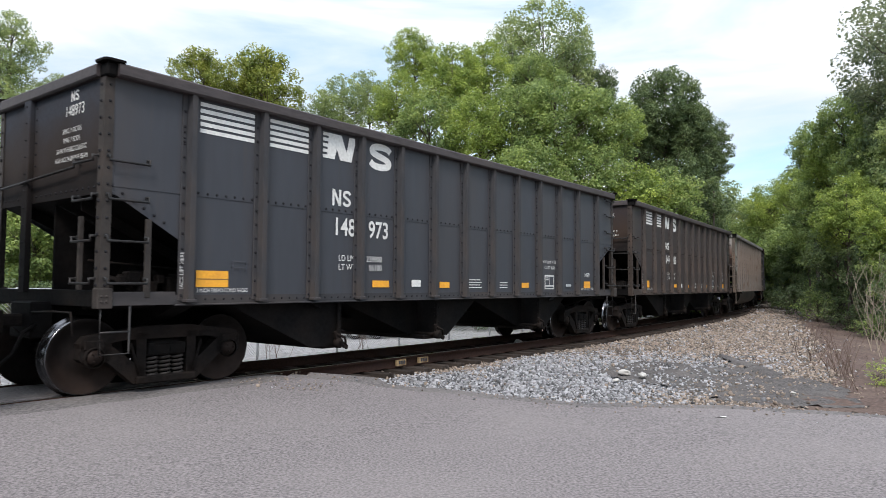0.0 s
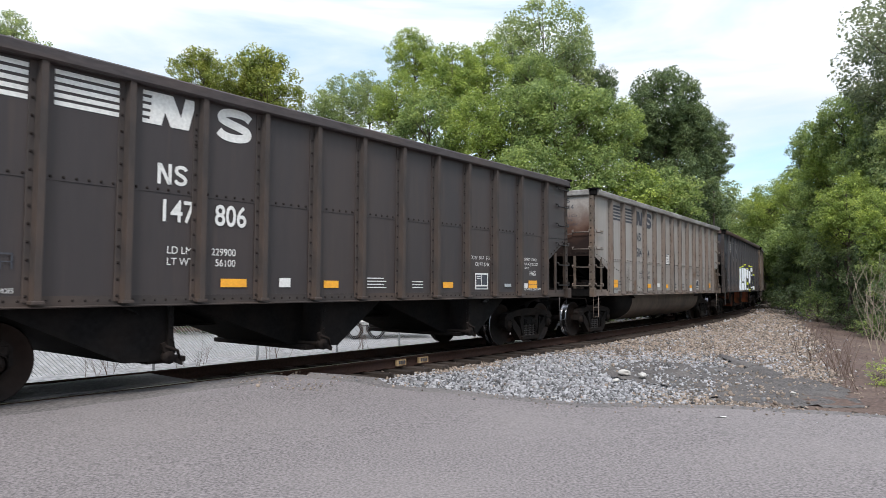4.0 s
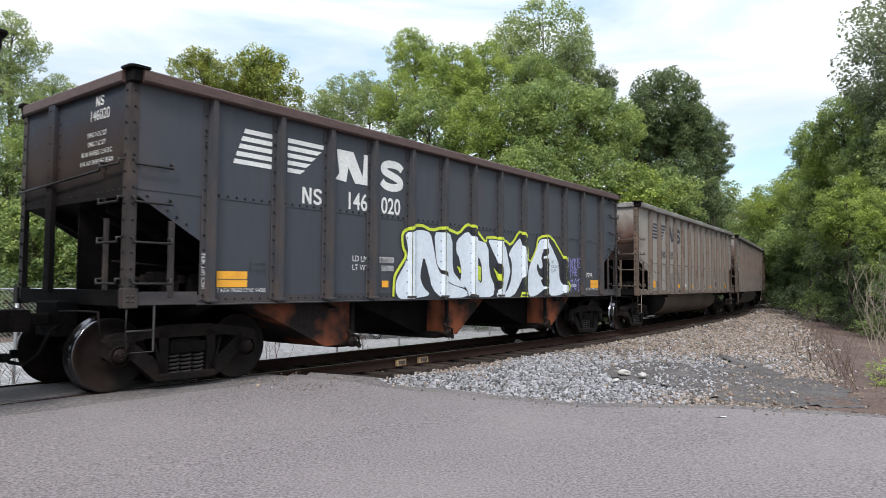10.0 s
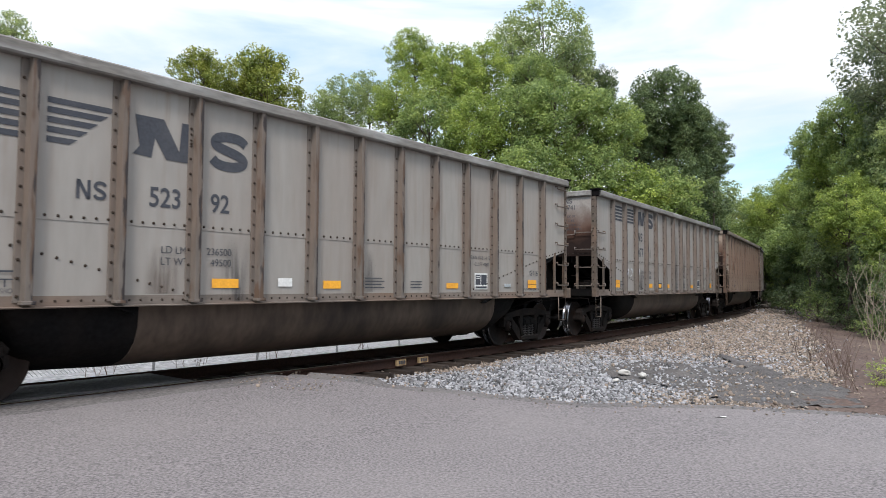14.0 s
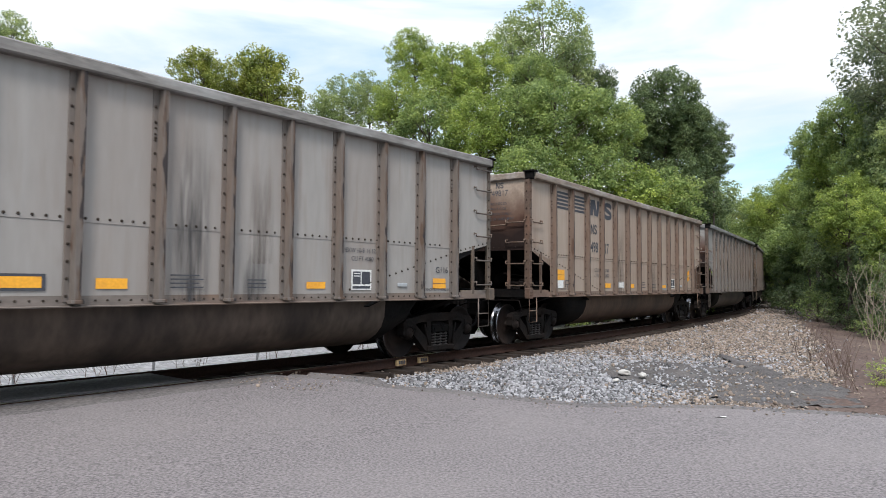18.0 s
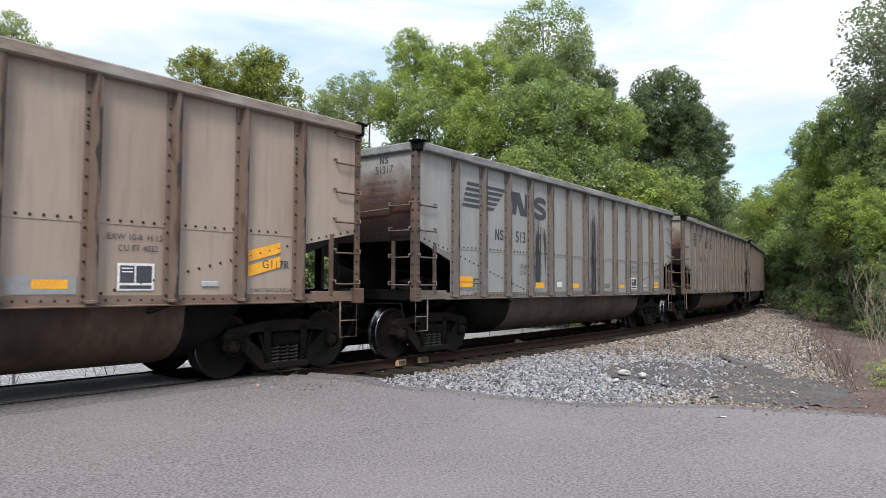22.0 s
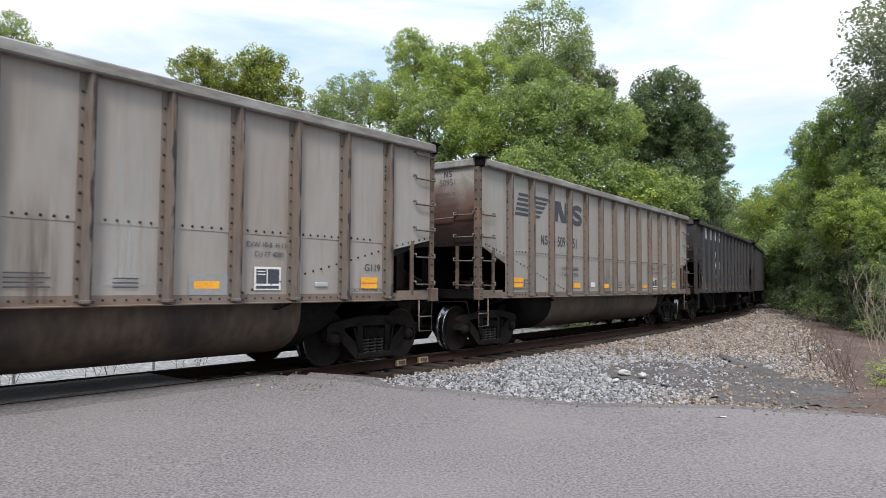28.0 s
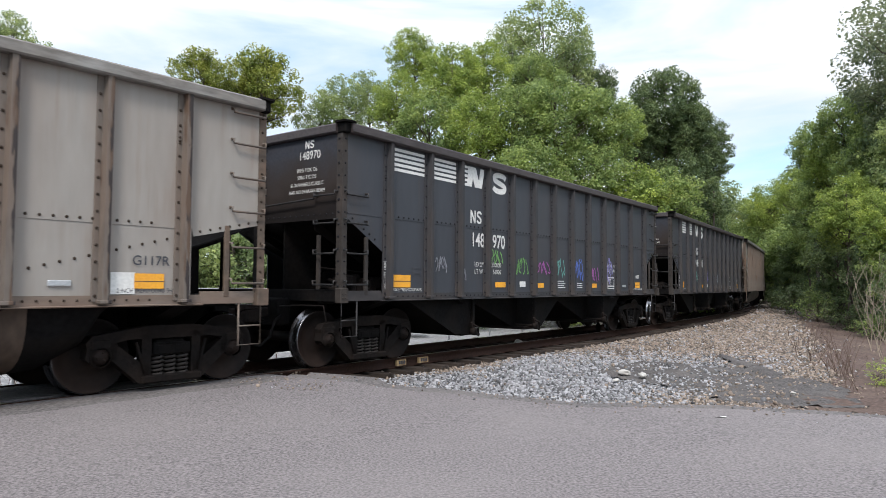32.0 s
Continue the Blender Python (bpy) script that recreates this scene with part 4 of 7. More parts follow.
# kind, x, y, top, half breadth, turn
TREES = [
    ("grey", -19.42, 30.0, 13.5, 1.4, 241),
    ("grey", -18.12, 31.0, 11.1, 1.1, 289),
    ("grey", -21.78, 31.0, 12.8, 1.5, 8),
    ("mid", -17.65, 29.0, 8.4, 1.4, 290),
    ("mid", -17.28, 32.0, 7.8, 1.6, 168),
    ("maple", -15.77, 44.0, 16.9, 2.0, 185),
    ("maple", -12.29, 46.0, 17.6, 2.7, 226),
    ("maple", -18.70, 45.0, 14.4, 1.7, 102),
    ("mid", -15.55, 48.0, 14.0, 3.2, 352),
    ("grey", -8.70, 47.0, 15.0, 1.8, 19),
    ("grey", -6.76, 46.0, 15.9, 2.0, 100),
    ("grey", -5.32, 48.0, 16.8, 1.7, 138),
    ("mid", -6.86, 44.0, 12.2, 2.9, 205),
    ("bright", -2.01, 44.0, 18.4, 1.7, 147),
    ("bright", 0.45, 41.0, 16.5, 2.2, 47),
    ("bright", 2.58, 43.0, 17.4, 1.9, 16),
    ("bright", -2.75, 40.0, 14.3, 1.7, 0),
    ("mid", -0.86, 39.0, 13.0, 2.6, 17),
    ("tall", 7.39, 50.0, 23.8, 3.8, 53),
    ("mid", 6.27, 47.0, 18.1, 2.2, 359),
    ("mid", 3.79, 38.0, 13.1, 2.2, 68),
    ("mid", 6.19, 37.0, 13.5, 2.5, 234),
    ("mid", 8.82, 38.0, 13.1, 2.3, 270),
    ("bright", 1.98, 37.0, 12.4, 1.9, 84),
    ("bright", 10.72, 40.0, 12.4, 1.3, 101),
    ("mid", 4.23, 35.0, 9.5, 2.3, 156),
    ("mid", 7.67, 36.0, 9.4, 2.4, 94),
    ("oak", 11.98, 52.0, 18.6, 1.6, 350),
    ("oak", 15.83, 48.0, 17.4, 3.3, 63),
    ("oak", 19.08, 49.0, 13.9, 1.9, 323),
    ("oak", 13.38, 47.0, 14.1, 1.9, 287),
    ("oak", 15.96, 46.0, 11.0, 3.0, 303),
    ("grey", 26.63, 66.0, 13.1, 3.2, 41),
    ("grey", 22.03, 60.0, 10.8, 2.0, 141),
    ("turning", 13.67, 43.0, 7.9, 1.2, 226),
    ("turning", 31.52, 70.0, 10.6, 1.5, 177),
    ("mid", 31.78, 74.0, 11.2, 2.5, 239),
    ("bright", 28.90, 60.0, 11.1, 2.3, 243),
    ("bright", 26.80, 52.0, 10.7, 1.5, 238),
    ("mid", 21.96, 40.0, 11.6, 1.5, 21),
    ("mid", 21.31, 36.0, 12.0, 1.7, 345),
    ("mid", 21.80, 34.0, 12.1, 1.7, 200),
    ("bright", 18.51, 31.0, 6.8, 1.5, 325),
    ("bright", 16.81, 26.0, 5.3, 1.1, 97),
    ("grey", 20.50, 30.0, 9.2, 1.7, 130),
    ("mid", -17.42, 29.0, 5.9, 2.3, 189),
    ("dark", 19.72, 52.0, 12.5, 2.0, 327),
    ("turning", 13.17, 41.0, 8.0, 1.9, 325),
    ("dark", 22.54, 60.0, 11.4, 2.5, 267),
    ("dark", 32.00, 68.0, 9.7, 2.3, 21),
    ("dark", 33.07, 62.0, 13.6, 3.1, 154),
    ("dark", 32.45, 62.0, 7.1, 3.0, 242),
    ("dark", 42.67, 75.6, 9.6, 3.9, 304),
    ("dark", 34.11, 70.0, 7.1, 2.2, 198),
    ("dark", 33.57, 66.0, 8.4, 2.6, 218),
    ("dark", 37.39, 62.1, 9.0, 3.5, 202),
    ("dark", 39.20, 67.5, 6.2, 3.0, 295),
    ("dark", 32.82, 60.0, 9.9, 2.6, 227),
    ("dark", 21.30, 32.0, 11.0, 2.1, 49),
    ("dark", 19.53, 30.0, 4.8, 1.3, 18),
    ("dark", 18.37, 27.0, 5.8, 1.7, 69),
    ("dark", 21.50, 33.0, 4.3, 1.5, 253),
    ("dark", 16.24, 24.0, 2.9, 1.0, 111),
    ("dark", 36.15, 80.0, 9.5, 2.2, 132),
    ("shrub_dark", 31.90, 60.0, 2.5, 1.6, 344),
    ("shrub_dark", 39.57, 70.2, 2.4, 2.2, 223),
    ("shrub_dark", 35.22, 59.4, 2.0, 2.0, 320),
    ("shrub_dark", 22.38, 36.0, 1.6, 1.3, 154),
    ("shrub_dark", 19.48, 30.0, 1.4, 1.1, 215),
    ("shrub_dark", 16.07, 24.0, 0.8, 1.0, 259),
    ("shrub_light", 7.84, 12.0, 0.2, 0.4, 273),
    ("shrub_dark", 32.84, 64.0, 2.0, 1.3, 299),
    ("shrub_dark", 41.14, 75.6, 1.7, 1.8, 208),
    ("shrub_dark", 35.86, 62.1, 1.2, 1.5, 299),
    ("shrub_dark", 33.25, 66.0, 2.7, 1.5, 118),
    ("shrub_dark", -16.41, 26.0, 1.6, 1.8, 172),
    ("shrub_dark", -14.65, 27.0, 1.6, 1.7, 349),
    ("shrub_dark", -18.58, 26.0, 1.6, 1.8, 14),
    ("shrub_dark", -12.58, 28.0, 1.4, 1.7, 143),
    ("shrub_dark", -9.79, 28.0, 1.2, 1.7, 310),
    ("shrub_dark", -7.31, 29.0, 1.3, 1.7, 343),
    ("shrub_dark", -4.42, 29.0, 1.2, 1.7, 356),
    ("shrub_dark", -1.52, 30.0, 1.5, 1.8, 83),
    ("shrub_dark", 1.47, 31.0, 1.5, 1.9, 357),
    ("shrub_dark", 4.89, 33.0, 1.7, 2.0, 167),
    ("shrub_dark", 8.82, 36.0, 1.7, 2.0, 277),
    ("shrub_dark", 13.17, 40.0, 1.7, 2.1, 292),
    ("mid", -16.27, 30.0, 5.3, 2.3, 291),
    ("mid", -20.55, 30.0, 7.1, 3.1, 53),
    ("mid", -14.00, 31.0, 5.5, 2.5, 335),
    ("grey", -9.98, 33.0, 5.9, 2.9, 108),
    ("grey", -5.22, 34.0, 5.9, 3.0, 324),
    ("mid", -0.15, 34.0, 6.1, 2.7, 293),
    ("mid", 3.35, 36.0, 6.7, 2.9, 136),
    ("mid", 9.25, 38.0, 7.2, 2.7, 145),
    ("mid", -27.25, 36.0, 6.4, 2.2, 51),
    ("dark", -24.09, 34.0, 4.3, 2.0, 47),
    ("grey", -25.44, 36.0, 6.9, 2.2, 253),
    ("dark", -22.31, 34.0, 3.7, 2.0, 81),
    ("bright", -22.70, 36.0, 6.7, 2.2, 1),
    ("dark", -20.04, 34.0, 3.5, 2.0, 135),
    ("mid", -20.23, 36.0, 6.5, 2.2, 63),
    ("dark", -18.21, 34.0, 3.5, 2.0, 224),
    ("grey", -19.12, 36.0, 8.1, 2.2, 199),
    ("dark", -16.12, 34.0, 4.2, 2.0, 281),
    ("bright", -16.14, 36.0, 7.2, 2.2, 218),
    ("dark", -13.98, 34.0, 4.7, 2.0, 28),
    ("mid", -14.06, 36.0, 8.2, 2.2, 21),
    ("dark", -12.68, 34.0, 3.7, 2.0, 335),
    ("grey", -12.27, 36.0, 6.3, 2.2, 265),
    ("dark", -10.45, 34.0, 3.7, 2.0, 274),
    ("bright", -9.42, 36.0, 7.6, 2.2, 293),
    ("dark", -7.77, 34.0, 3.9, 2.0, 115),
    ("mid", -7.25, 36.0, 7.7, 2.2, 190),
    ("dark", -6.22, 34.0, 3.8, 2.0, 68),
    ("grey", -5.09, 36.0, 7.7, 2.2, 0),
    ("dark", -4.21, 34.0, 3.8, 2.0, 214),
    ("bright", -3.03, 36.0, 6.3, 2.2, 80),
    ("dark", -2.46, 34.0, 3.5, 2.0, 214),
    ("mid", -1.65, 36.0, 6.6, 2.2, 321),
    ("dark", 0.25, 34.0, 3.6, 2.0, 96),
    ("grey", 1.32, 36.0, 6.9, 2.2, 91),
    ("dark", 1.97, 34.0, 4.2, 2.0, 60),
    ("bright", 2.62, 36.0, 6.5, 2.2, 119),
    ("mid", 4.37, 34.0, 4.8, 2.0, 275),
    ("mid", 5.35, 36.0, 7.6, 2.2, 238),
    ("mid", 6.21, 34.0, 4.1, 2.0, 242),
    ("grey", 7.51, 36.0, 7.4, 2.2, 15),
    ("dark", 7.62, 34.0, 3.9, 2.0, 288),
    ("bright", 9.98, 36.0, 8.0, 2.2, 266),
    ("mid", 10.00, 34.0, 4.9, 2.0, 79),
    ("mid", 11.67, 36.0, 8.2, 2.2, 215),
    ("mid", 11.97, 34.0, 3.6, 2.0, 260),
    ("oak", 12.31, 44.0, 9.0, 2.2, 19),
    ("mid", 26.93, 64.0, 8.3, 2.7, 26),
    ("mid", 28.23, 60.0, 7.4, 2.5, 79),
    ("mid", 24.59, 48.0, 6.6, 2.4, 2),
    ("mid", 21.11, 38.0, 8.1, 1.9, 220),
    ("mid", 20.58, 33.0, 8.9, 1.6, 64),
    ("dark", 20.85, 36.0, 5.5, 1.7, 207),
    ("dark", 19.10, 30.0, 4.1, 1.4, 281),
    ("dark", 23.72, 46.0, 4.7, 1.4, 95),
    ("mid", 17.43, 26.0, 4.2, 1.5, 194),
    ("mid", 19.09, 32.0, 6.2, 1.5, 230),
    ("dark", 24.53, 50.0, 4.3, 1.2, 222),
    ("tall", 5.18, 52.0, 22.7, 1.9, 74),
    ("tall", 9.83, 51.0, 21.5, 1.9, 111),
    ("tall", 7.24, 51.0, 19.3, 2.5, 148),
    ("grey", -19.12, 30.0, 11.2, 1.6, 185),
    ("grey", -18.50, 31.0, 9.4, 1.5, 222),
    ("grey", -18.70, 29.0, 7.4, 1.7, 259),
    ("grey", -18.49, 33.0, 7.4, 1.6, 296),
    ("maple", -14.10, 47.0, 16.1, 2.3, 333),
    ("bright", 21.80, 38.0, 10.3, 1.6, 10),
    ("bright", 22.14, 35.0, 10.1, 1.3, 47),
    ("mid", 30.56, 66.0, 11.1, 1.9, 84),
    ("grey", 22.63, 41.0, 9.9, 1.2, 121),
    ("shrub_dark", 26.00, 54.0, 2.8, 1.2, 0),
    ("shrub", 25.70, 51.0, 2.4, 1.2, 53),
    ("shrub_dark", 25.23, 48.0, 2.7, 1.4, 106),
    ("shrub", 25.31, 46.0, 2.2, 1.4, 159),
    ("shrub_dark", 23.13, 40.0, 2.1, 1.5, 212),
    ("shrub", 20.84, 34.0, 1.6, 1.2, 265),
    ("shrub_dark", 19.32, 30.0, 1.2, 1.2, 318),
    ("shrub", 21.96, 37.0, 2.6, 1.2, 11),
    ("shrub_dark", 20.22, 32.0, 2.5, 1.2, 64),
    ("shrub", 17.53, 26.0, 0.3, 1.1, 117),
    ("mid", 24.97, 50.0, 6.0, 1.7, 170),
    ("mid", 24.18, 45.0, 6.3, 1.6, 223),
    ("dark", 27.25, 58.0, 5.3, 1.4, 276),
    ("over", 21.02, 30.0, 16.4, 3.2, 40),
    ("over", 21.03, 31.0, 12.9, 2.2, 200),
    ("mid", 21.45, 33.0, 10.3, 1.6, 80),
    ("shrub_dark", 20.24, 40.0, 1.7, 1.3, 10),
    ("shrub", 18.61, 34.0, 1.5, 1.2, 90),
    ("shrub_dark", 17.19, 29.0, 1.1, 1.2, 200),
    ("shrub", 15.96, 25.0, 0.6, 1.0, 130),
    ("oak", 16.19, 53.0, 14.7, 2.7, 33),
    ("oak", 19.14, 48.0, 11.3, 1.2, 140),
    ("mid", 14.09, 45.0, 9.2, 2.2, 210),
    ("oak", 16.94, 47.0, 14.6, 2.2, 77),
    ("shrub_light", 8.06, 12.6, -0.0, 0.3, 15),
    ("shrub_light", 8.72, 13.2, 0.1, 0.4, 115),
    ("shrub_light", 7.55, 12.0, -0.3, 0.2, 215),
]
for kind, x, y, top, half, turn in TREES:
    g = float(ground_z(x, y)) - 0.1
    rad, tall = SPEC[kind][:2]
    k = half / rad
    mid = max(top - half * tall, g + half * tall * 0.8)
    if "shrub" in kind or kind == "dark":
        mid = (top + g) / 2
    t = copy_thing(KINDS[kind], pose(x, y, g, 0, 0, turn))
    for o in t.children:
        if o.name.startswith("trunk"):
            o.matrix_local = Matrix.Diagonal((k, k, max(0.3, mid - half * tall * 0.75 - g), 1))
        else:
            o.matrix_local = Matrix.Translation((0, 0, mid - g)) @ Matrix.Diagonal((k, k, (top - mid) / (rad * tall), 1))
    tagged(t, TREE_LABEL[kind], "shrub" if "shrub" in kind else "tree", "shrubs" if "shrub" in kind else "trees of the wood")
for t in KINDS.values():
    for o in (*t.children_recursive, t):
        bpy.data.objects.remove(o)

# ---- coal cars ----
HL, YW, ZS, ZT = 6.92, 1.465, 1.055, 3.82
POST_X = [5.76 - 0.96 * i for i in range(13)]
POST_H = [5.85] + [4.76 - 0.952 * i for i in range(11)] + [-5.85]
TRUCK_X = 5.83
PAINTS = {
    "grey": dict(col=(0.275, 0.254, 0.234), rust=(0.165, 0.105, 0.073), dark=(0.135, 0.105, 0.082), post=(0.20, 0.165, 0.135)),
    "warm": dict(col=(0.270, 0.245, 0.219), rust=(0.17, 0.105, 0.07), dark=(0.14, 0.103, 0.078), post=(0.20, 0.15, 0.115)),
    "brown": dict(col=(0.315, 0.247, 0.195), rust=(0.15, 0.078, 0.05), dark=(0.14, 0.09, 0.065), post=(0.185, 0.125, 0.09)),
    "pale": dict(col=(0.268, 0.260, 0.247), rust=(0.165, 0.105, 0.073), dark=(0.13, 0.09, 0.07), post=(0.21, 0.17, 0.14)),
    "black": dict(col=(0.036, 0.038, 0.046), rust=(0.055, 0.042, 0.036), dark=(0.035, 0.028, 0.024), post=(0.032, 0.031, 0.034)),
    "blue": dict(col=(0.039, 0.043, 0.054), rust=(0.07, 0.05, 0.042), dark=(0.035, 0.028, 0.026), post=(0.036, 0.036, 0.04)),
    "umber": dict(col=(0.035, 0.028, 0.028), rust=(0.075, 0.05, 0.038), dark=(0.04, 0.028, 0.022), post=(0.038, 0.03, 0.027)),
}


def paint(p, use):
    d = PAINTS[p]
    n = p + "_" + use
    light = p in ("grey", "warm", "brown", "pale")
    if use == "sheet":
        return grime_shade_mat(n, d["col"], d["rust"], 0.5 if light else 0.4)
    if use == "post" and light:
        return peel_mat(n, tuple(0.33 * c + 0.22 * r for c, r in zip(d["col"], d["rust"])), d["rust"])
    if use == "post":
        return mat(n, d["post"], 0.7, 0, 0.15, 14, d["rust"], 0.95, 2.6, stretch=(1, 1, 0.45), bump=0.2)
    if use == "trim":
        return mat(n, tuple((0.62 if light else 0.8) * c for c in d["dark"]), 0.75, 0, 0.25, 14, d["rust"], 0.7, 2.5, bump=0.25)
    if use == "sill":
        return mat(n, tuple(0.36 * c + 0.30 * r for c, r in zip(d["col"], d["rust"])) if light else d["post"], 0.7, 0, 0.25, 14, d["rust"], 0.9, 2.2, stretch=(0.3, 1, 1), bump=0.25)
    # rivet heads darkened in colour to stand in for the shadow round them
    if use == "rivet":
        return mat(n, tuple(0.28 * c for c in d["dark"]) if light else tuple(0.6 * c for c in d["post"]), 0.8, 0, 0.2, 14, spec=0.1)
    if use == "rung":
        return mat(n, tuple(0.36 * c + 0.25 * r for c, r in zip(d["col"], d["rust"])) if light else (0.03, 0.03, 0.031), 0.55, 0.1, 0.2, 20, d["rust"], 0.5, 4, spec=0.25)
    if use == "chord":
        return mat(n, tuple(0.62 * c for c in d["col"]) if light else ((0.075, 0.043, 0.038) if p == "blue" else (0.045, 0.036, 0.036)), 0.6, 0, 0.25, 16, (0.42, 0.42, 0.41) if light else d["rust"], 0.5, 3.0, stretch=(0.35, 1, 1.5), bump=0.15)
    if use == "end":
        return soot_mat(n, d["col"], (0.09, 0.048, 0.034) if light else tuple(0.6 * r for r in d["rust"]), (0.017, 0.0115, 0.0105) if light else (0.012, 0.010, 0.010))
    if use == "tub":
        return mat(n, tuple(0.09 * c + 0.30 * r for c, r in zip(d["col"], d["rust"])), 0.5, 0.0, 0.25, 8, (0.014, 0.012, 0.012), 0.95, 1.1, stretch=(1.2, 1, 0.5), bump=0.15, spec=0.15)
    return mat(n, d["col"])


CACHE = {}


def cached(key, make):
    if key not in CACHE:
        CACHE[key] = make()
    return CACHE[key]


def side_sheet_mesh(p, hopper, upper):
    ze = 2.42 if hopper else 2.13
    b = MB()
    if upper:
        poly = [(HL, 3.73), (HL, ze), (HL - 1.03, 1.91), (HL - 1.05, 2.0), (-HL + 1.05, 2.0), (-HL + 1.03, 1.91), (-HL, ze), (-HL, 3.73)]
        if hopper:
            poly = [(HL, 3.73), (HL, 2.425), (-HL, 2.425), (-HL, 3.73)]
        b.prism(poly, YW - 0.012, YW)
    else:
        if hopper:
            b.prism([(HL, 2.43), (HL, ze), (HL - 0.95, 1.86), (HL - 0.95, ZS + 0.06), (-HL + 0.95, ZS + 0.06), (-HL + 0.95, 1.86), (-HL, ze), (-HL, 2.43)], YW - 0.02, YW - 0.008)
        else:
            b.prism([(HL - 1.05, 2.005), (HL - 1.05, ZS + 0.06), (-HL + 1.05, ZS + 0.06), (-HL + 1.05, 2.005)], YW - 0.02, YW - 0.008)
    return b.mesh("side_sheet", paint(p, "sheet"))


def post_mesh(p):
    b = MB()
    b.box(-0.035, 0.12, YW - 0.004, YW + 0.014, ZS + 0.06, 3.71, ch=0.004)
    b.prism([(-0.055, YW + 0.01), (0.055, YW + 0.01), (0.036, YW + 0.10), (-0.036, YW + 0.10)], ZS + 0.045, 3.71, "z")
    b.box(-0.07, 0.07, YW + 0.005, YW + 0.115, ZS + 0.04, ZS + 0.08, ch=0.006)
    for i in range(13):
        b.dome((0.085, YW + 0.014, 1.18 + 0.19 * i), (0, 1, 0), 0.020, 1)
    return b.mesh("side_post", paint(p, "post"), paint(p, "rivet"))


def rivets_mesh(p, hopper):
    b = MB()
    posts = POST_H if hopper else POST_X
    x = HL - 1.2
    while x > -HL + 1.5:
        if min(abs(x - q) for q in posts) > 0.09:
            b.dome((x, YW, 2.465 if hopper else 2.045), (0, 1, 0), 0.020)
            b.dome((x, YW - 0.006, 1.13), (0, 1, 0), 0.020)
        x -= 0.135
    if not hopper:
        for s in (1, -1):
            for i in range(20):
                xx = 5.7 - i * 0.15
                if min(abs(s * xx - q) for q in POST_X) > 0.09:
                    b.dome((s * xx, YW - 0.006, 1.90 - i * 0.0385), (0, 1, 0), 0.020)
            for i in range(7):
                b.dome((s * (HL - 0.1 - i * 0.14), YW, 2.16 - i * 0.03), (0, 1, 0), 0.020)
    else:
        for s in (1, -1):
            for i in range(6):
                b.dome((s * (HL - 0.1 - i * 0.13), YW, 2.43 - i * 0.075), (0, 1, 0), 0.020)
    ze = 2.42 if hopper else 2.17
    for i in range(19):
        y = -1.26 + 0.14 * i
        b.dome((HL - 0.006, y, ze), (1, 0, 0), 0.017)
    for i in range(9):
        b.dome((HL - 0.006, -0.34, ze + 0.1 + 0.15 * i), (1, 0, 0), 0.017)
    for i in range(11):
        b.dome((HL + 0.06, -0.49, ZS + 0.35 + 0.22 * i), (1, 0, 0), 0.016)
    # groups of bolts up each plate's edge, and down the plate beside the ladder
    for j, x in enumerate(posts):
        if j % 3 == 0:
            for i in range(4):
                b.dome((x + 0.085, YW + 0.014, 3.05 + 0.075 * i), (0, 1, 0), 0.017)
    return b.mesh("rivets", paint(p, "rivet"))


def end_mesh(p, hopper):
    b = MB()
    b.box(HL - 0.02, HL - 0.006, -YW + 0.02, YW - 0.02, 2.34 if hopper else 2.10, 3.73)
    return b.mesh("end_sheet", paint(p, "end"))


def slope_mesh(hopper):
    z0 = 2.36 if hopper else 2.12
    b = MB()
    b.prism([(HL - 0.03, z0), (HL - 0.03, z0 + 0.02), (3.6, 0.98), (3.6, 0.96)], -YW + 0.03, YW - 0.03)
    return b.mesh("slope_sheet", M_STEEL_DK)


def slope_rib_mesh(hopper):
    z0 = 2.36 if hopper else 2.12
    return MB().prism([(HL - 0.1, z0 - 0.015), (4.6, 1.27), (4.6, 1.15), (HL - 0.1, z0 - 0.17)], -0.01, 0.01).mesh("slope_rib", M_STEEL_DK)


# added plate that blocks the view through the end recess and darkens it
def recess_blocker_mesh(hopper):
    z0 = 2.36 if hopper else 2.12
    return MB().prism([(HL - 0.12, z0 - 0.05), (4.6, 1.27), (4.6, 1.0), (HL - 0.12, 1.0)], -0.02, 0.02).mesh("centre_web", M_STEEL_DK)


def chord_side_mesh(p):
    b = MB()
    b.prism([(YW - 0.06, 3.67), (YW + 0.11, 3.67), (YW + 0.13, 3.69), (YW + 0.13, 3.80), (YW + 0.11, ZT), (YW - 0.06, ZT)], -HL + 0.09, HL - 0.09, "x")
    return b.mesh("top_chord", paint(p, "chord"))


def chord_end_mesh(p):
    b = MB()
    b.prism([(HL - 0.08, 3.67), (HL + 0.05, 3.67), (HL + 0.07, 3.69), (HL + 0.07, 3.80), (HL + 0.05, ZT), (HL - 0.08, ZT)], -YW + 0.09, YW - 0.09, "y")
    return b.mesh("end_chord", paint(p, "chord"))


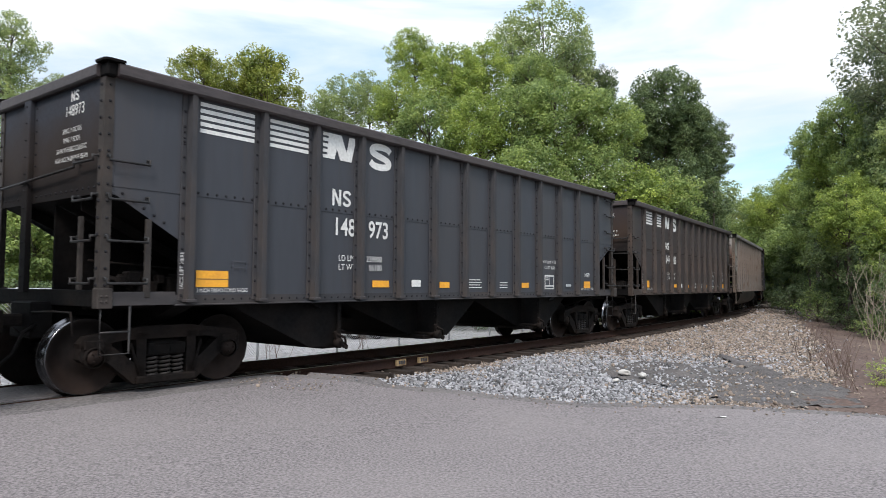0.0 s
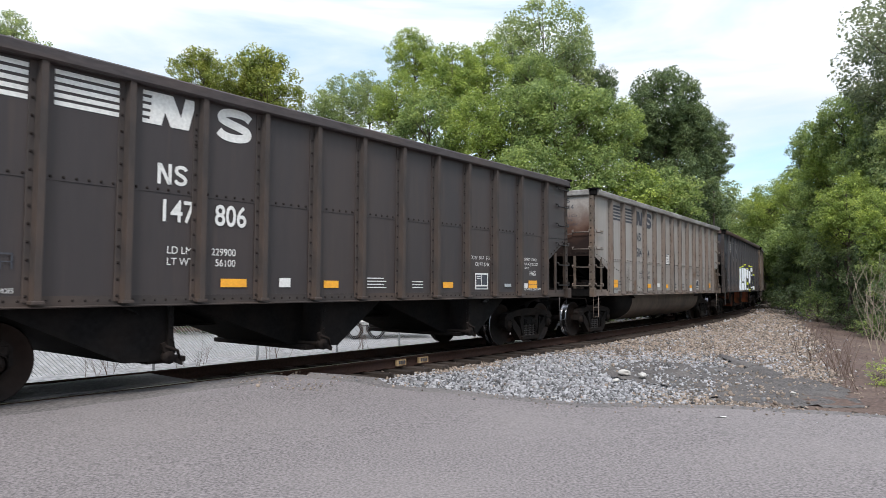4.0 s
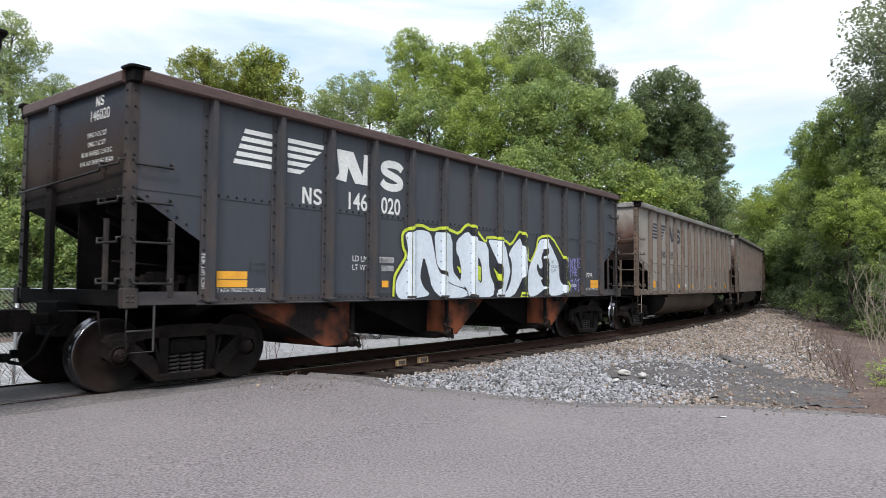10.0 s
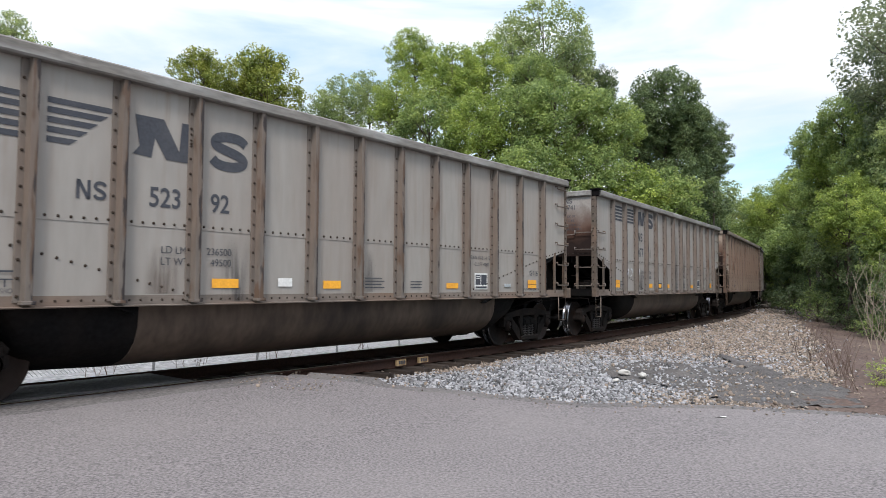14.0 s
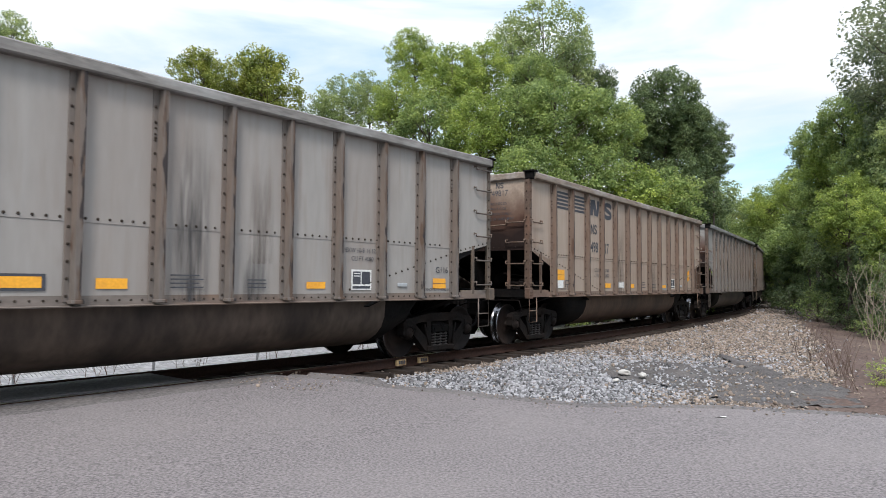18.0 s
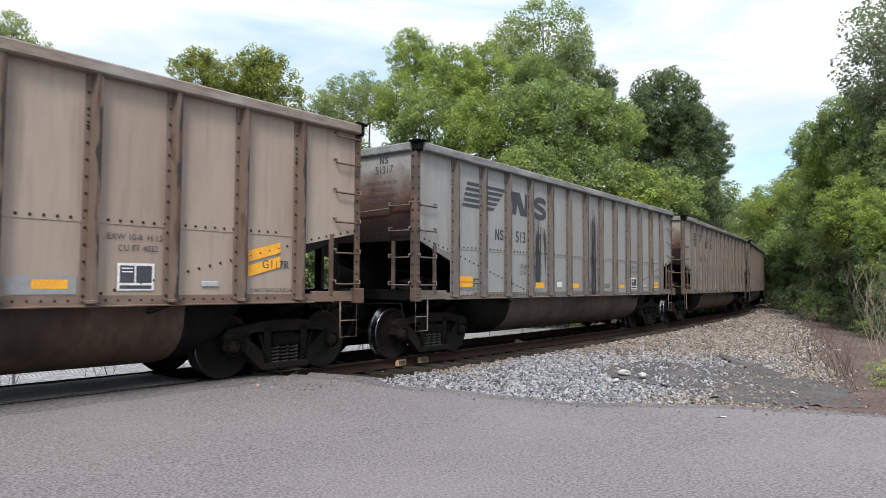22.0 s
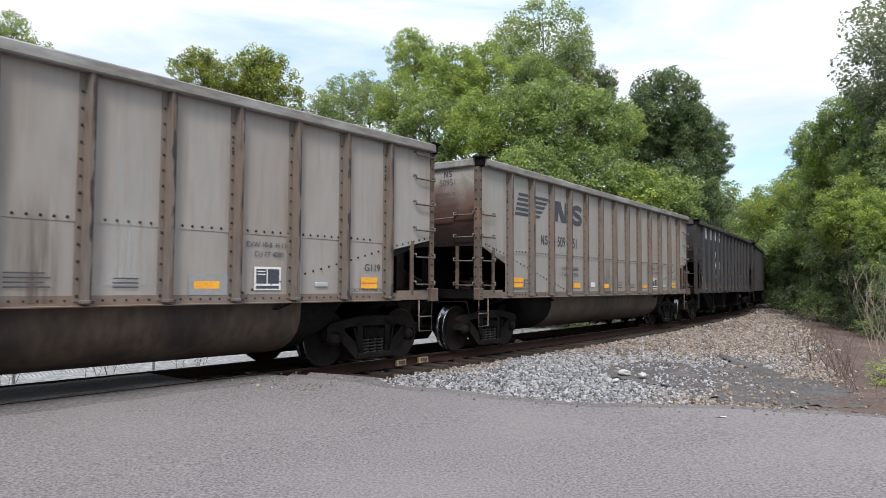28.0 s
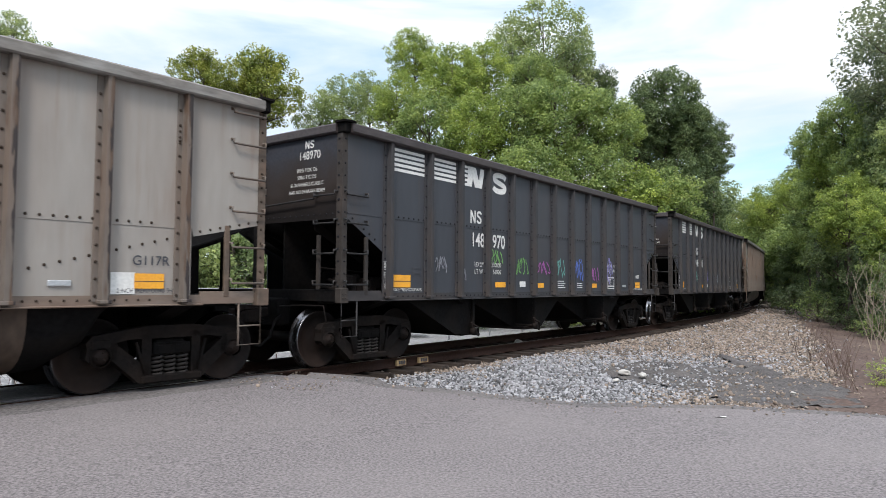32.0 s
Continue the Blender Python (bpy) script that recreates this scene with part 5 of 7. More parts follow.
def pocket_mesh():
    b = MB()
    # dark block fills the open corner hollow, standing in for its shade
    b.box(HL - 0.10, HL + 0.03, YW - 0.10, YW + 0.09, 3.66, 3.82, ch=0.02)
    arc = [(HL + 0.08 - 0.24 * (1 - math.sin(k * math.pi / 12)) ** 2, YW + 0.14 - 0.24 * (1 - math.cos(k * math.pi / 12)) ** 2) for k in range(7)]
    b.prism([(HL - 0.16, YW - 0.02), (HL - 0.02, YW - 0.16)] + arc[::-1], ZT + 0.002, ZT + 0.030, "z")
    return b.mesh("corner_pocket", M_STEEL_DK)


def corner_mesh(p):
    b = MB()
    b.box(HL - 0.10, HL + 0.010, YW - 0.002, YW + 0.012, ZS + 0.06, 3.73)
    b.box(HL - 0.002, HL + 0.012, YW - 0.11, YW + 0.010, ZS + 0.06, 3.73)
    for i in range(13):
        z = 1.3 + 0.19 * i
        b.dome((HL - 0.05, YW + 0.012, z), (0, 1, 0), 0.020, 1)
        b.dome((HL + 0.012, YW - 0.06, z), (1, 0, 0), 0.024, 1)
    return b.mesh("corner_post", paint(p, "trim"), paint(p, "rivet"))


def sill_mesh(p):
    b = MB()
    b.prism([(YW - 0.10, ZS + 0.02), (YW + 0.05, ZS), (YW + 0.055, ZS + 0.012), (YW + 0.0, ZS + 0.022), (YW + 0.0, ZS + 0.13), (YW - 0.014, ZS + 0.13), (YW - 0.014, ZS + 0.035), (YW - 0.10, ZS + 0.035)], -HL + 0.9, HL - 0.9, "x")
    for s in (1, -1):
        a, c = sorted((s * (HL - 0.92), s * (HL - 0.05)))
        b.box(a, c, YW - 0.04, YW + 0.004, ZS + 0.01, ZS + 0.17, ch=0.006)
    return b.mesh("side_sill", paint(p, "sill"))


def end_sill_mesh(p):
    b = MB()
    b.box(HL - 0.10, HL + 0.02, -YW + 0.1, YW - 0.1, ZS + 0.0, ZS + 0.19, mi=1, ch=0.008)
    for s in (1, -1):
        b.box(HL - 0.14, HL + 0.035, s * YW - 0.10, s * YW + 0.03, ZS - 0.02, ZS + 0.21, ch=0.01)
        for i in (0.04, -0.02):
            for j in (0.06, 0.12):
                b.dome((HL - 0.05 + i, s * YW + s * 0.03, ZS + j), (0, s, 0), 0.018)
    return b.mesh("end_sill", paint(p, "trim"), M_STEEL_DK)


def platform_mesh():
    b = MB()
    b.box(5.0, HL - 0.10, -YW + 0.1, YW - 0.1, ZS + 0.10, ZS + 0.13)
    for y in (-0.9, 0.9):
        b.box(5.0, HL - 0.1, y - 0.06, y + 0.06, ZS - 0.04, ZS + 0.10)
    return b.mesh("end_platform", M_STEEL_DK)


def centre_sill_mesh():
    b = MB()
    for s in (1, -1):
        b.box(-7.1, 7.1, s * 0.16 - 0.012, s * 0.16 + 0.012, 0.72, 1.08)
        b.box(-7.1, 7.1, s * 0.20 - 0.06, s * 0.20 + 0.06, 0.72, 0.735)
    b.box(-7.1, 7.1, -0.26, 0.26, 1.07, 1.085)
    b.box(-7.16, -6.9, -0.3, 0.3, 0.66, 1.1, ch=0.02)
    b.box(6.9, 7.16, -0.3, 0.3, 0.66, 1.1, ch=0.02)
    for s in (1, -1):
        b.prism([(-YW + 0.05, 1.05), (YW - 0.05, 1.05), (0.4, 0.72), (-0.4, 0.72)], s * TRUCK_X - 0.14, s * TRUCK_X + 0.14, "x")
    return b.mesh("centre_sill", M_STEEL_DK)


def tub_mesh(p):
    b = MB()
    n = 14
    xs = [3.5, -4.1]
    vs = []
    for x in xs:
        for k in range(n + 1):
            a = math.pi * k / n
            vs.append((x, -1.32 * math.copysign(abs(math.cos(a)) ** 0.75, math.cos(a)), 1.05 - 0.80 * math.sin(a) ** 0.72))
    fs = [[k, k + 1, n + 2 + k, n + 1 + k] for k in range(n)]
    b.add(vs, fs, 0, True)
    return b.mesh("bathtub_bottom", paint(p, "tub"))


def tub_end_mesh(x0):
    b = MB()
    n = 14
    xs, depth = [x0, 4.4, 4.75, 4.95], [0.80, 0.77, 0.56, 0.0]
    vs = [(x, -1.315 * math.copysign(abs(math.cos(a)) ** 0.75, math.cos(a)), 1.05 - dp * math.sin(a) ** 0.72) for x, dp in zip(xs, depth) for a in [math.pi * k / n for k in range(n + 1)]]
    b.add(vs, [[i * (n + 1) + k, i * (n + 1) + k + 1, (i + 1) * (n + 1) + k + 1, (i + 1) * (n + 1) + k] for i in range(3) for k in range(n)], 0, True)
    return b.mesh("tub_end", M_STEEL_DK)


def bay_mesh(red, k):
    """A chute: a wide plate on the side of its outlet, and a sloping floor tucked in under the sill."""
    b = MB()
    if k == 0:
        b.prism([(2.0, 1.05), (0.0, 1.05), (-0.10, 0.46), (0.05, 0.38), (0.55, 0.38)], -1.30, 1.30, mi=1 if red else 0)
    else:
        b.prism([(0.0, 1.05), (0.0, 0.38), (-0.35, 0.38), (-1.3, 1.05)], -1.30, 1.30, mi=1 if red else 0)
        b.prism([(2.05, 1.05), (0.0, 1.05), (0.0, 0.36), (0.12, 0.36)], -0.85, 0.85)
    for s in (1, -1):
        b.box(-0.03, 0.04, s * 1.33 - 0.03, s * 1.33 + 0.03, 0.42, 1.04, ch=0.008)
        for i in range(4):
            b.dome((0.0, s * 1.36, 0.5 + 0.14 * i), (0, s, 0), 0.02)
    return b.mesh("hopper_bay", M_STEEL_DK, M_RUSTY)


def gate_mesh():
    b = MB()
    b.box(-0.30, 0.22, -1.2, 1.2, 0.33, 0.40, ch=0.01)
    b.tube([(0.05, -1.3, 0.42), (0.05, 1.42, 0.42)], 0.03, 8)
    b.lathe([(1.34, 0.0), (1.34, 0.08), (1.42, 0.08), (1.42, 0.0)], 12, centre=(0.05, 0, 0.42))
    b.bar((0.05, 0.42), (0.12, 0.60), 0.06, 1.36, 1.40)
    b.bar((0.05, 0.42), (-0.14, 0.34), 0.06, 1.36, 1.40)
    b.tube([(-0.12, 1.38, 0.36), (-0.05, 1.42, 0.50), (0.1, 1.40, 0.56)], 0.02, 6)
    return b.mesh("hopper_gate", M_TRUCK)


def u_iron(b, a, c, out, r=0.016):
    """A grab iron from a to c that stands off along out."""
    a, c, out = Vector(a), Vector(c), Vector(out)
    up = Vector((0, 0, 0.055))
    out = Vector((out.x, out.y, 0))
    b.tube([a + up, a + up + out, a + out, c + out, c + up + out, c + up], r, 6)
    for q in (a + up, c + up):
        b.box(q.x - 0.014, q.x + 0.014, q.y - 0.014, q.y + 0.014, q.z - 0.02, q.z + 0.02, ch=0.004)
    return b


def wheelset_mesh():
    b = MB()
    for s in (1, -1):
        prof = [(0.68, 0.0), (0.68, 0.40), (0.685, 0.485), (0.705, 0.487), (0.722, 0.462), (0.765, 0.459), (0.80, 0.457), (0.832, 0.456), (0.846, 0.446), (0.846, 0.437), (0.836, 0.40), (0.80, 0.36), (0.775, 0.20), (0.82, 0.14), (0.82, 0.09)]
        mis = [0, 0, 0, 1, 1, 1, 1, 1, 0, 0, 0, 0, 0, 0]
        b.lathe([(s * y, r) for y, r in prof], 36, mis=mis)
        b.lathe([(s * 0.92, 0.0), (s * 0.92, 0.10), (s * 1.07, 0.10), (s * 1.075, 0.085), (s * 1.10, 0.08), (s * 1.105, 0.0)], 16)
        for k in range(3):
            a = k * 2.094
            b.dome((0.05 * math.cos(a), s * 1.104, 0.05 * math.sin(a)), (0, s, 0), 0.016)
    b.tube([(0, -1.0, 0), (0, 1.0, 0)], 0.085, 12)
    return b.mesh("wheelset", M_WHEEL, M_TREAD)


def side_frame_mesh():
    b = MB()
    y0, y1 = 0.92, 1.07
    W = 0.895
    # arched top member, sloping tension members, columns, pedestals
    b.prism([(-W - 0.17, 0.62), (-W - 0.10, 0.70), (-0.52, 0.77), (-0.30, 0.80), (0.30, 0.80), (0.52, 0.77), (W + 0.10, 0.70), (W + 0.17, 0.62), (W + 0.15, 0.55), (0.55, 0.64), (-0.55, 0.64), (-W - 0.15, 0.55)], y0, y1)
    for s in (1, -1):
        b.prism([(s * (W - 0.05), 0.60), (s * (W - 0.15), 0.62), (s * 0.38, 0.33), (s * 0.30, 0.30), (s * 0.28, 0.10), (s * 0.42, 0.10), (s * (W - 0.14), 0.40), (s * (W - 0.08), 0.50)], y0, y1)
        b.prism([(s * 0.27, 0.10), (s * 0.27, 0.72), (s * 0.40, 0.72), (s * 0.385, 0.12)], y0, y1)
        b.prism([(s * (W + 0.15), 0.60), (s * (W + 0.17), 0.44), (s * (W + 0.125), 0.40), (s * (W + 0.115), 0.60)], y0, y1)
        b.prism([(s * (W - 0.10), 0.60), (s * (W - 0.12), 0.40), (s * (W - 0.18), 0.40), (s * (W - 0.20), 0.60)], y0, y1)
        b.box(s * W - 0.12, s * W + 0.12, y0 - 0.01, y1 + 0.012, 0.54, 0.66, ch=0.015)
        b.lathe([(1.0, 0.118), (1.03, 0.130), (1.08, 0.130), (1.095, 0.11)], 16, centre=(s * W, 0, 0.457))
        b.tube([(s * 0.47, y1, 0.60), (s * 0.36, y1 + 0.012, 0.22)], 0.02, 5)
    b.box(-0.40, 0.40, y0 - 0.04, y1 + 0.04, 0.09, 0.19, ch=0.02)
    # added plate behind the springs, keeps light from showing between them
    b.box(-0.30, 0.30, 0.86, 0.90, 0.15, 0.66)
    return b.mesh("side_frame", M_TRUCK)


def spring_mesh():
    b = MB()
    for x in (-0.17, 0.0, 0.17):
        n = 42
        pts = [(x + 0.072 * math.cos(i * 2 * math.pi / 8), 1.0 + 0.072 * math.sin(i * 2 * math.pi / 8), 0.18 + 0.27 * i / n) for i in range(n + 1)]
        b.tube(pts, 0.020, 5)
    return b.mesh("spring_nest", M_SPRING)


def bolster_mesh():
    b = MB()
    b.box(-0.2, 0.2, -1.02, 1.02, 0.44, 0.62, ch=0.02)
    b.box(-0.25, 0.25, 0.96, 1.09, 0.43, 0.58, ch=0.019)
    b.box(-0.25, 0.25, -1.09, -0.96, 0.43, 0.58, ch=0.019)
    b.box(-0.20, -0.03, 1.085, 1.10, 0.47, 0.55)
    b.box(0.03, 0.20, 1.085, 1.10, 0.47, 0.55)
    b.lathe([(0.0, 0.0), (0.0, 0.2)], 12)
    b.tube([(0.42, -0.75, 0.38), (0.42, 0.75, 0.38)], 0.04, 6)
    b.tube([(-0.42, -0.75, 0.38), (-0.42, 0.75, 0.38)], 0.04, 6)
    return b.mesh("truck_bolster", M_STEEL_DK)


def coupler_mesh():
    b = MB()
    b.box(7.1, 7.45, -0.07, 0.07, 0.80, 0.95, ch=0.019)
    b.prism([(7.40, 0.17), (7.52, 0.20), (7.66, 0.16), (7.63, 0.06), (7.55, 0.03), (7.55, -0.05), (7.62, -0.16), (7.50, -0.2), (7.40, -0.15)], 0.74, 1.0, "z")
    b.tube([(7.16, 0.0, 0.72), (7.16, -0.2, 0.78), (7.14, -0.7, 0.95), (7.12, -1.1, 0.98)], 0.014, 6)
    b.tube([(7.16, 0.35, 0.98), (7.17, 0.9, 1.0), (7.17, 1.35, 1.0), (7.17, 1.42, 0.75)], 0.013, 6)
    return b.mesh("coupler", M_TRUCK)


def hose_mesh():
    b = MB()
    b.tube([(7.1, 0.30, 0.82), (7.25, 0.34, 0.74), (7.36, 0.36, 0.50), (7.50, 0.30, 0.36), (7.64, 0.25, 0.40), (7.7, 0.22, 0.45)], 0.024, 7)
    b.box(7.64, 7.74, 0.17, 0.27, 0.40, 0.50, ch=0.01)
    return b.mesh("air_hose", M_STEEL_DK)


def stirrup_mesh(p):
    b = MB()
    x0, x1, y = HL - 0.02, HL - 0.36, YW - 0.01
    b.tube([(x0, y, ZS + 0.05), (x0, y, 0.52), (x1, y, 0.52), (x1, y, ZS + 0.05)], 0.014, 6)
    b.tube([(x0, y, 0.77), (x1, y, 0.77)], 0.012, 6)
    return b.mesh("stirrup_step", paint(p, "rung"))


def brake_gear_mesh():
    b = MB()
    rnd = random.Random(5)
    b.lathe([(0.35, 0.0), (0.35, 0.14), (0.80, 0.14), (0.80, 0.0)], 14, centre=(6.0, 0.1, 1.36))
    for i in range(9):
        x, z = 5.55 + 0.13 * i + rnd.uniform(-0.03, 0.03), 1.22 + rnd.uniform(0, 0.16)
        s = rnd.uniform(0.05, 0.09)
        b.box(x - s, x + s, 1.0 - s, 1.0 + s, z - s, z + s * 1.3, ch=0.02)
        b.tube([(x, 1.0, z), (x, 0.7, z + 0.05)], 0.03, 6)
    b.tube([(5.4, 1.05, 1.18), (6.8, 1.05, 1.18)], 0.02, 6)
    b.tube([(5.5, 0.95, 1.2), (5.5, 0.95, 1.5), (6.7, 0.7, 1.6)], 0.016, 6)
    return b.mesh("brake_valve", M_TRUCK)


def reservoir_mesh():
    b = MB()
    b.lathe([(-0.55, 0.0), (-0.52, 0.12), (-0.48, 0.19), (0.3, 0.19), (0.34, 0.12), (0.36, 0.0)], 16, centre=(5.8, -0.1, 1.42))
    return b.mesh("air_reservoir", M_STEEL_DK)


def brake_wheel_mesh():
    b = MB()
    pts = [(HL + 0.16, -0.95 + 0.26 * math.cos(a), 2.45 + 0.26 * math.sin(a)) for a in [2 * math.pi * k / 18 for k in range(19)]]
    b.tube(pts, 0.016, 6, cap=False)
    for k in range(4):
        a = k * math.pi / 2 + 0.4
        b.tube([(HL + 0.12, -0.95, 2.45), (HL + 0.16, -0.95 + 0.26 * math.cos(a), 2.45 + 0.26 * math.sin(a))], 0.012, 5)
    b.box(HL, HL + 0.12, -1.10, -0.80, 2.15, 2.65, ch=0.03)
    return b.mesh("brake_wheel", M_STEEL_DK)


M_SIDE = Matrix(((-1, 0, 0, 0), (0, 0, 1, 0), (0, 1, 0, 0), (0, 0, 0, 1)))
M_END = Matrix(((0, 0, 1, 0), (1, 0, 0, 0), (0, 1, 0, 0), (0, 0, 0, 1)))


def text_mesh(s, h, m, align="LEFT", wide=1.0, bold=0.0):
    def make():
        cu = bpy.data.curves.new("lettering", "FONT")
        cu.body, cu.size, cu.align_x, cu.offset = s, h / 0.69, align, bold * h
        ob = bpy.data.objects.new("lettering", cu)
        scene.collection.objects.link(ob)
        dg = bpy.context.evaluated_depsgraph_get()
        me = bpy.data.meshes.new_from_object(ob.evaluated_get(dg))
        bpy.data.objects.remove(ob)
        bpy.data.curves.remove(cu)
        me.transform(Matrix.Diagonal((wide, 1, 1, 1)))
        me.materials.clear()
        me.materials.append(m)
        return me
    return cached(("text", s, h, m.name, align, wide, bold), make)


def side_at(x, z, off=0.005):
    return Matrix.Translation((x, YW + off, z)) @ M_SIDE


def lettering(car, s, x, z, h, m, align="LEFT", wide=0.9, bold=0.0, off=0.006, name="lettering"):
    return part(name, text_mesh(s, h, m, align, wide, bold), car, m=side_at(x, z, off))


def bars(car, name, quads, m, off=0.006, at=None):
    """Flat painted shapes: quads of (across, up) corners, laid on the side (or at a pose)."""
    groups = [[q] for q in quads] if name in ("overpaint_patch", "notice_plate", "stripe", "test_panel_field") else [quads]
    for g in groups:
        b = MB()
        for n, q in enumerate(g):
            b.add([(x, z, 0.0006 * n) for x, z in q], [tuple(range(len(q)))])
        ob = part(name, b.mesh(name, m), car, m=at if at is not None else side_at(0, 0, off))
    return ob


def rect(x0, x1, z0, z1, lean=0.0):
    """On the side, x runs along the car: across is -x."""
    return [(-x0 + 0, z0), (-x1, z0), (-x1 + lean, z1), (-x0 + lean, z1)]


def car_base(p, hopper, red=False, wheel_end=False):
    """The body and running gear, without paint marks. Returns the car and its four wheelsets."""
    car = empty("coal_hopper_car" if hopper else "coal_gondola_car")
    near = Matrix.Identity(4)
    flip = Matrix.Rotation(math.pi, 4, "Z")
    mir = [near, flip]
    k = (p, hopper)
    for m in mir:
        part("side_sheet", cached(("su", k), lambda: side_sheet_mesh(p, hopper, True)), car, m=m @ Matrix.Translation((0, 0, 0)))
        part("side_sheet", cached(("sl", k), lambda: side_sheet_mesh(p, hopper, False)), car, m=m)
        tagged(part("rivets", cached(("rv", k), lambda: rivets_mesh(p, hopper)), car, m=m), kind="stuff")
        part("end_sheet", cached(("en", k), lambda: end_mesh(p, hopper)), car, "plate browned and blackened with soot", m=m)
        part("slope_sheet", cached(("sp", hopper), lambda: slope_mesh(hopper)), car, m=m)
        part("centre_web", cached(("cw", hopper), lambda: recess_blocker_mesh(hopper)), car, m=m)
        for y in (-0.75, 0.75):
            part("slope_rib", cached(("sr", hopper), lambda: slope_rib_mesh(hopper)), car, m=m @ Matrix.Translation((0, y, 0)))
        part("top_chord", cached(("cs", p), lambda: chord_side_mesh(p)), car, m=m)
        part("end_chord", cached(("ce", p), lambda: chord_end_mesh(p)), car, m=m)
        part("side_sill", cached(("ss", p), lambda: sill_mesh(p)), car, m=m)
        part("end_sill", cached(("es", p), lambda: end_sill_mesh(p)), car, m=m)
        part("end_platform", cached("pf", platform_mesh), car, m=m)
        part("coupler", cached("cp", coupler_mesh), car, m=m)
        part("air_hose", cached("hs", hose_mesh), car, m=m)
        part("stirrup_step", cached(("st", p), lambda: stirrup_mesh(p)), car, m=m)
        part("corner_pocket", cached("pk", pocket_mesh), car, m=m)
        part("corner_post", cached(("co", p), lambda: corner_mesh(p)), car, m=m)
        for x in (POST_H if hopper else POST_X):
            part("side_post", cached(("po", p), lambda: post_mesh(p)), car, m=Matrix.Translation((x, 0, 0)) if m is near else Matrix.Translation((x, 0, 0)) @ flip)
    mm = Matrix.Diagonal((1, -1, 1, 1))
    for sx in (1, -1):
        def other(key, me, nm):
            def make():
                c = me.copy()
                c.transform(mm)
                c.flip_normals()
                return c
            part(nm, cached((key, p, "mirrored"), make), car, m=near if sx > 0 else flip)
        other("co", cached(("co", p), lambda: corner_mesh(p)), "corner_post")
        other("pk", cached("pk", pocket_mesh), "corner_pocket")
        other("st", cached(("st", p), lambda: stirrup_mesh(p)), "stirrup_step")
        # wide post in the middle of the end, grab irons, ladder
        part("end_post", cached(("ep", p), lambda: MB().box(HL - 0.01, HL + 0.06, -0.58, -0.40, ZS + 0.15, 3.70, ch=0.01).mesh("end_post", paint(p, "end"))), car, m=near if sx > 0 else flip)
        part("ladder_stile", cached(("ls", p), lambda: MB().box(HL - 0.03, HL + 0.01, 0.92, 0.98, ZS + 0.15, 2.1).mesh("ladder_stile", paint(p, "trim"))), car, m=near if sx > 0 else flip)
        for i, (ya, yb, z) in enumerate(((1.38, 0.92, 1.32), (1.38, 0.92, 1.80), (1.38, 0.92, 2.27), (1.38, 0.92, 2.71), (0.92, -1.38, 2.67))):
            part("grab_iron", cached(("ge", p, i), lambda: u_iron(MB(), (HL + 0.01, ya, z), (HL + 0.01, yb, z - (0.10 if i == 4 else 0)), (0.07, 0, 0)).mesh("grab_iron", paint(p, "rung"))), car, m=near if sx > 0 else flip)
        xs, zs = (HL - 0.04, HL - 0.52), ((1.32, 1.80, 2.27, 2.71) if sx > 0 else (1.33, 1.80, 2.27, 2.72, 3.17, 3.58))
        for z in zs:
            part("ladder_rung", cached(("lr", p, sx, z), lambda: u_iron(MB(), (sx * xs[0], YW + 0.012, z), (sx * xs[1], YW + 0.002, z), (0, 0.06, -0.03)).mesh("ladder_rung", paint(p, "rung"))), car)
        part("ladder_stile", cached(("sst", p, sx), lambda: MB().box(min(sx * xs[1], sx * (xs[1] - 0.07)), max(sx * xs[1], sx * (xs[1] - 0.07)), YW - 0.03, YW + 0.012, ZS + 0.1, 2.08, ch=0.005).mesh("ladder_stile", paint(p, "trim"))), car)
    part("centre_sill", cached("cs0", centre_sill_mesh), car)
    part("brake_valve", cached("bv", brake_gear_mesh), car, "dusty cast brake valve on the end platform")
    part("air_reservoir", cached("ar", reservoir_mesh), car)
    if wheel_end:
        part("brake_wheel", cached("bw", brake_wheel_mesh), car)
    if hopper:
        for k, x in enumerate((3.14, 0.65, -3.13)):
            bay = part("hopper_bay", cached(("bay", red, min(k, 1)), lambda: bay_mesh(red, k)), car, "rust-orange chute" if red else "", m=Matrix.Translation((x, 0, 0)))
            part("hopper_gate", cached("gate", gate_mesh), bay)
    else:
        part("bathtub_bottom", cached(("tub", p), lambda: tub_mesh(p)), car, "rounded belly streaked with dirt")
        for m, x0 in zip(mir, (3.5, 4.1)):
            part("tub_end", cached(("te", x0), lambda: tub_end_mesh(x0)), car, "black end of the belly", m=m)
    wheels = []
    for s in (1, -1):
        yaw = TK * TRUCK_X * s
        truck = part("truck", cached("bo", bolster_mesh), car, m=Matrix.Translation((s * TRUCK_X, 0, 0)) @ Matrix.Rotation(yaw, 4, "Z"))
        for q in mir:
            part("side_frame", cached("sf", side_frame_mesh), truck, m=q)
            part("spring_nest", cached("sn", spring_mesh), truck, m=q)
        for w in (0.895, -0.895):
            wheels.append(part("wheelset", cached("ws", wheelset_mesh), truck, "steel wheels with shiny treads", m=Matrix.Translation((w, 0, 0.457))))
            wheels[-1]["at"] = w
    return car, wheels

# ---- the train: paint, hopper or not, distance along the track at 16 s, marks ----
def px(j, a=0.0):
    """x on the side in the panel behind post j, a metres in."""
    return POST_X[j] - 0.11 - a


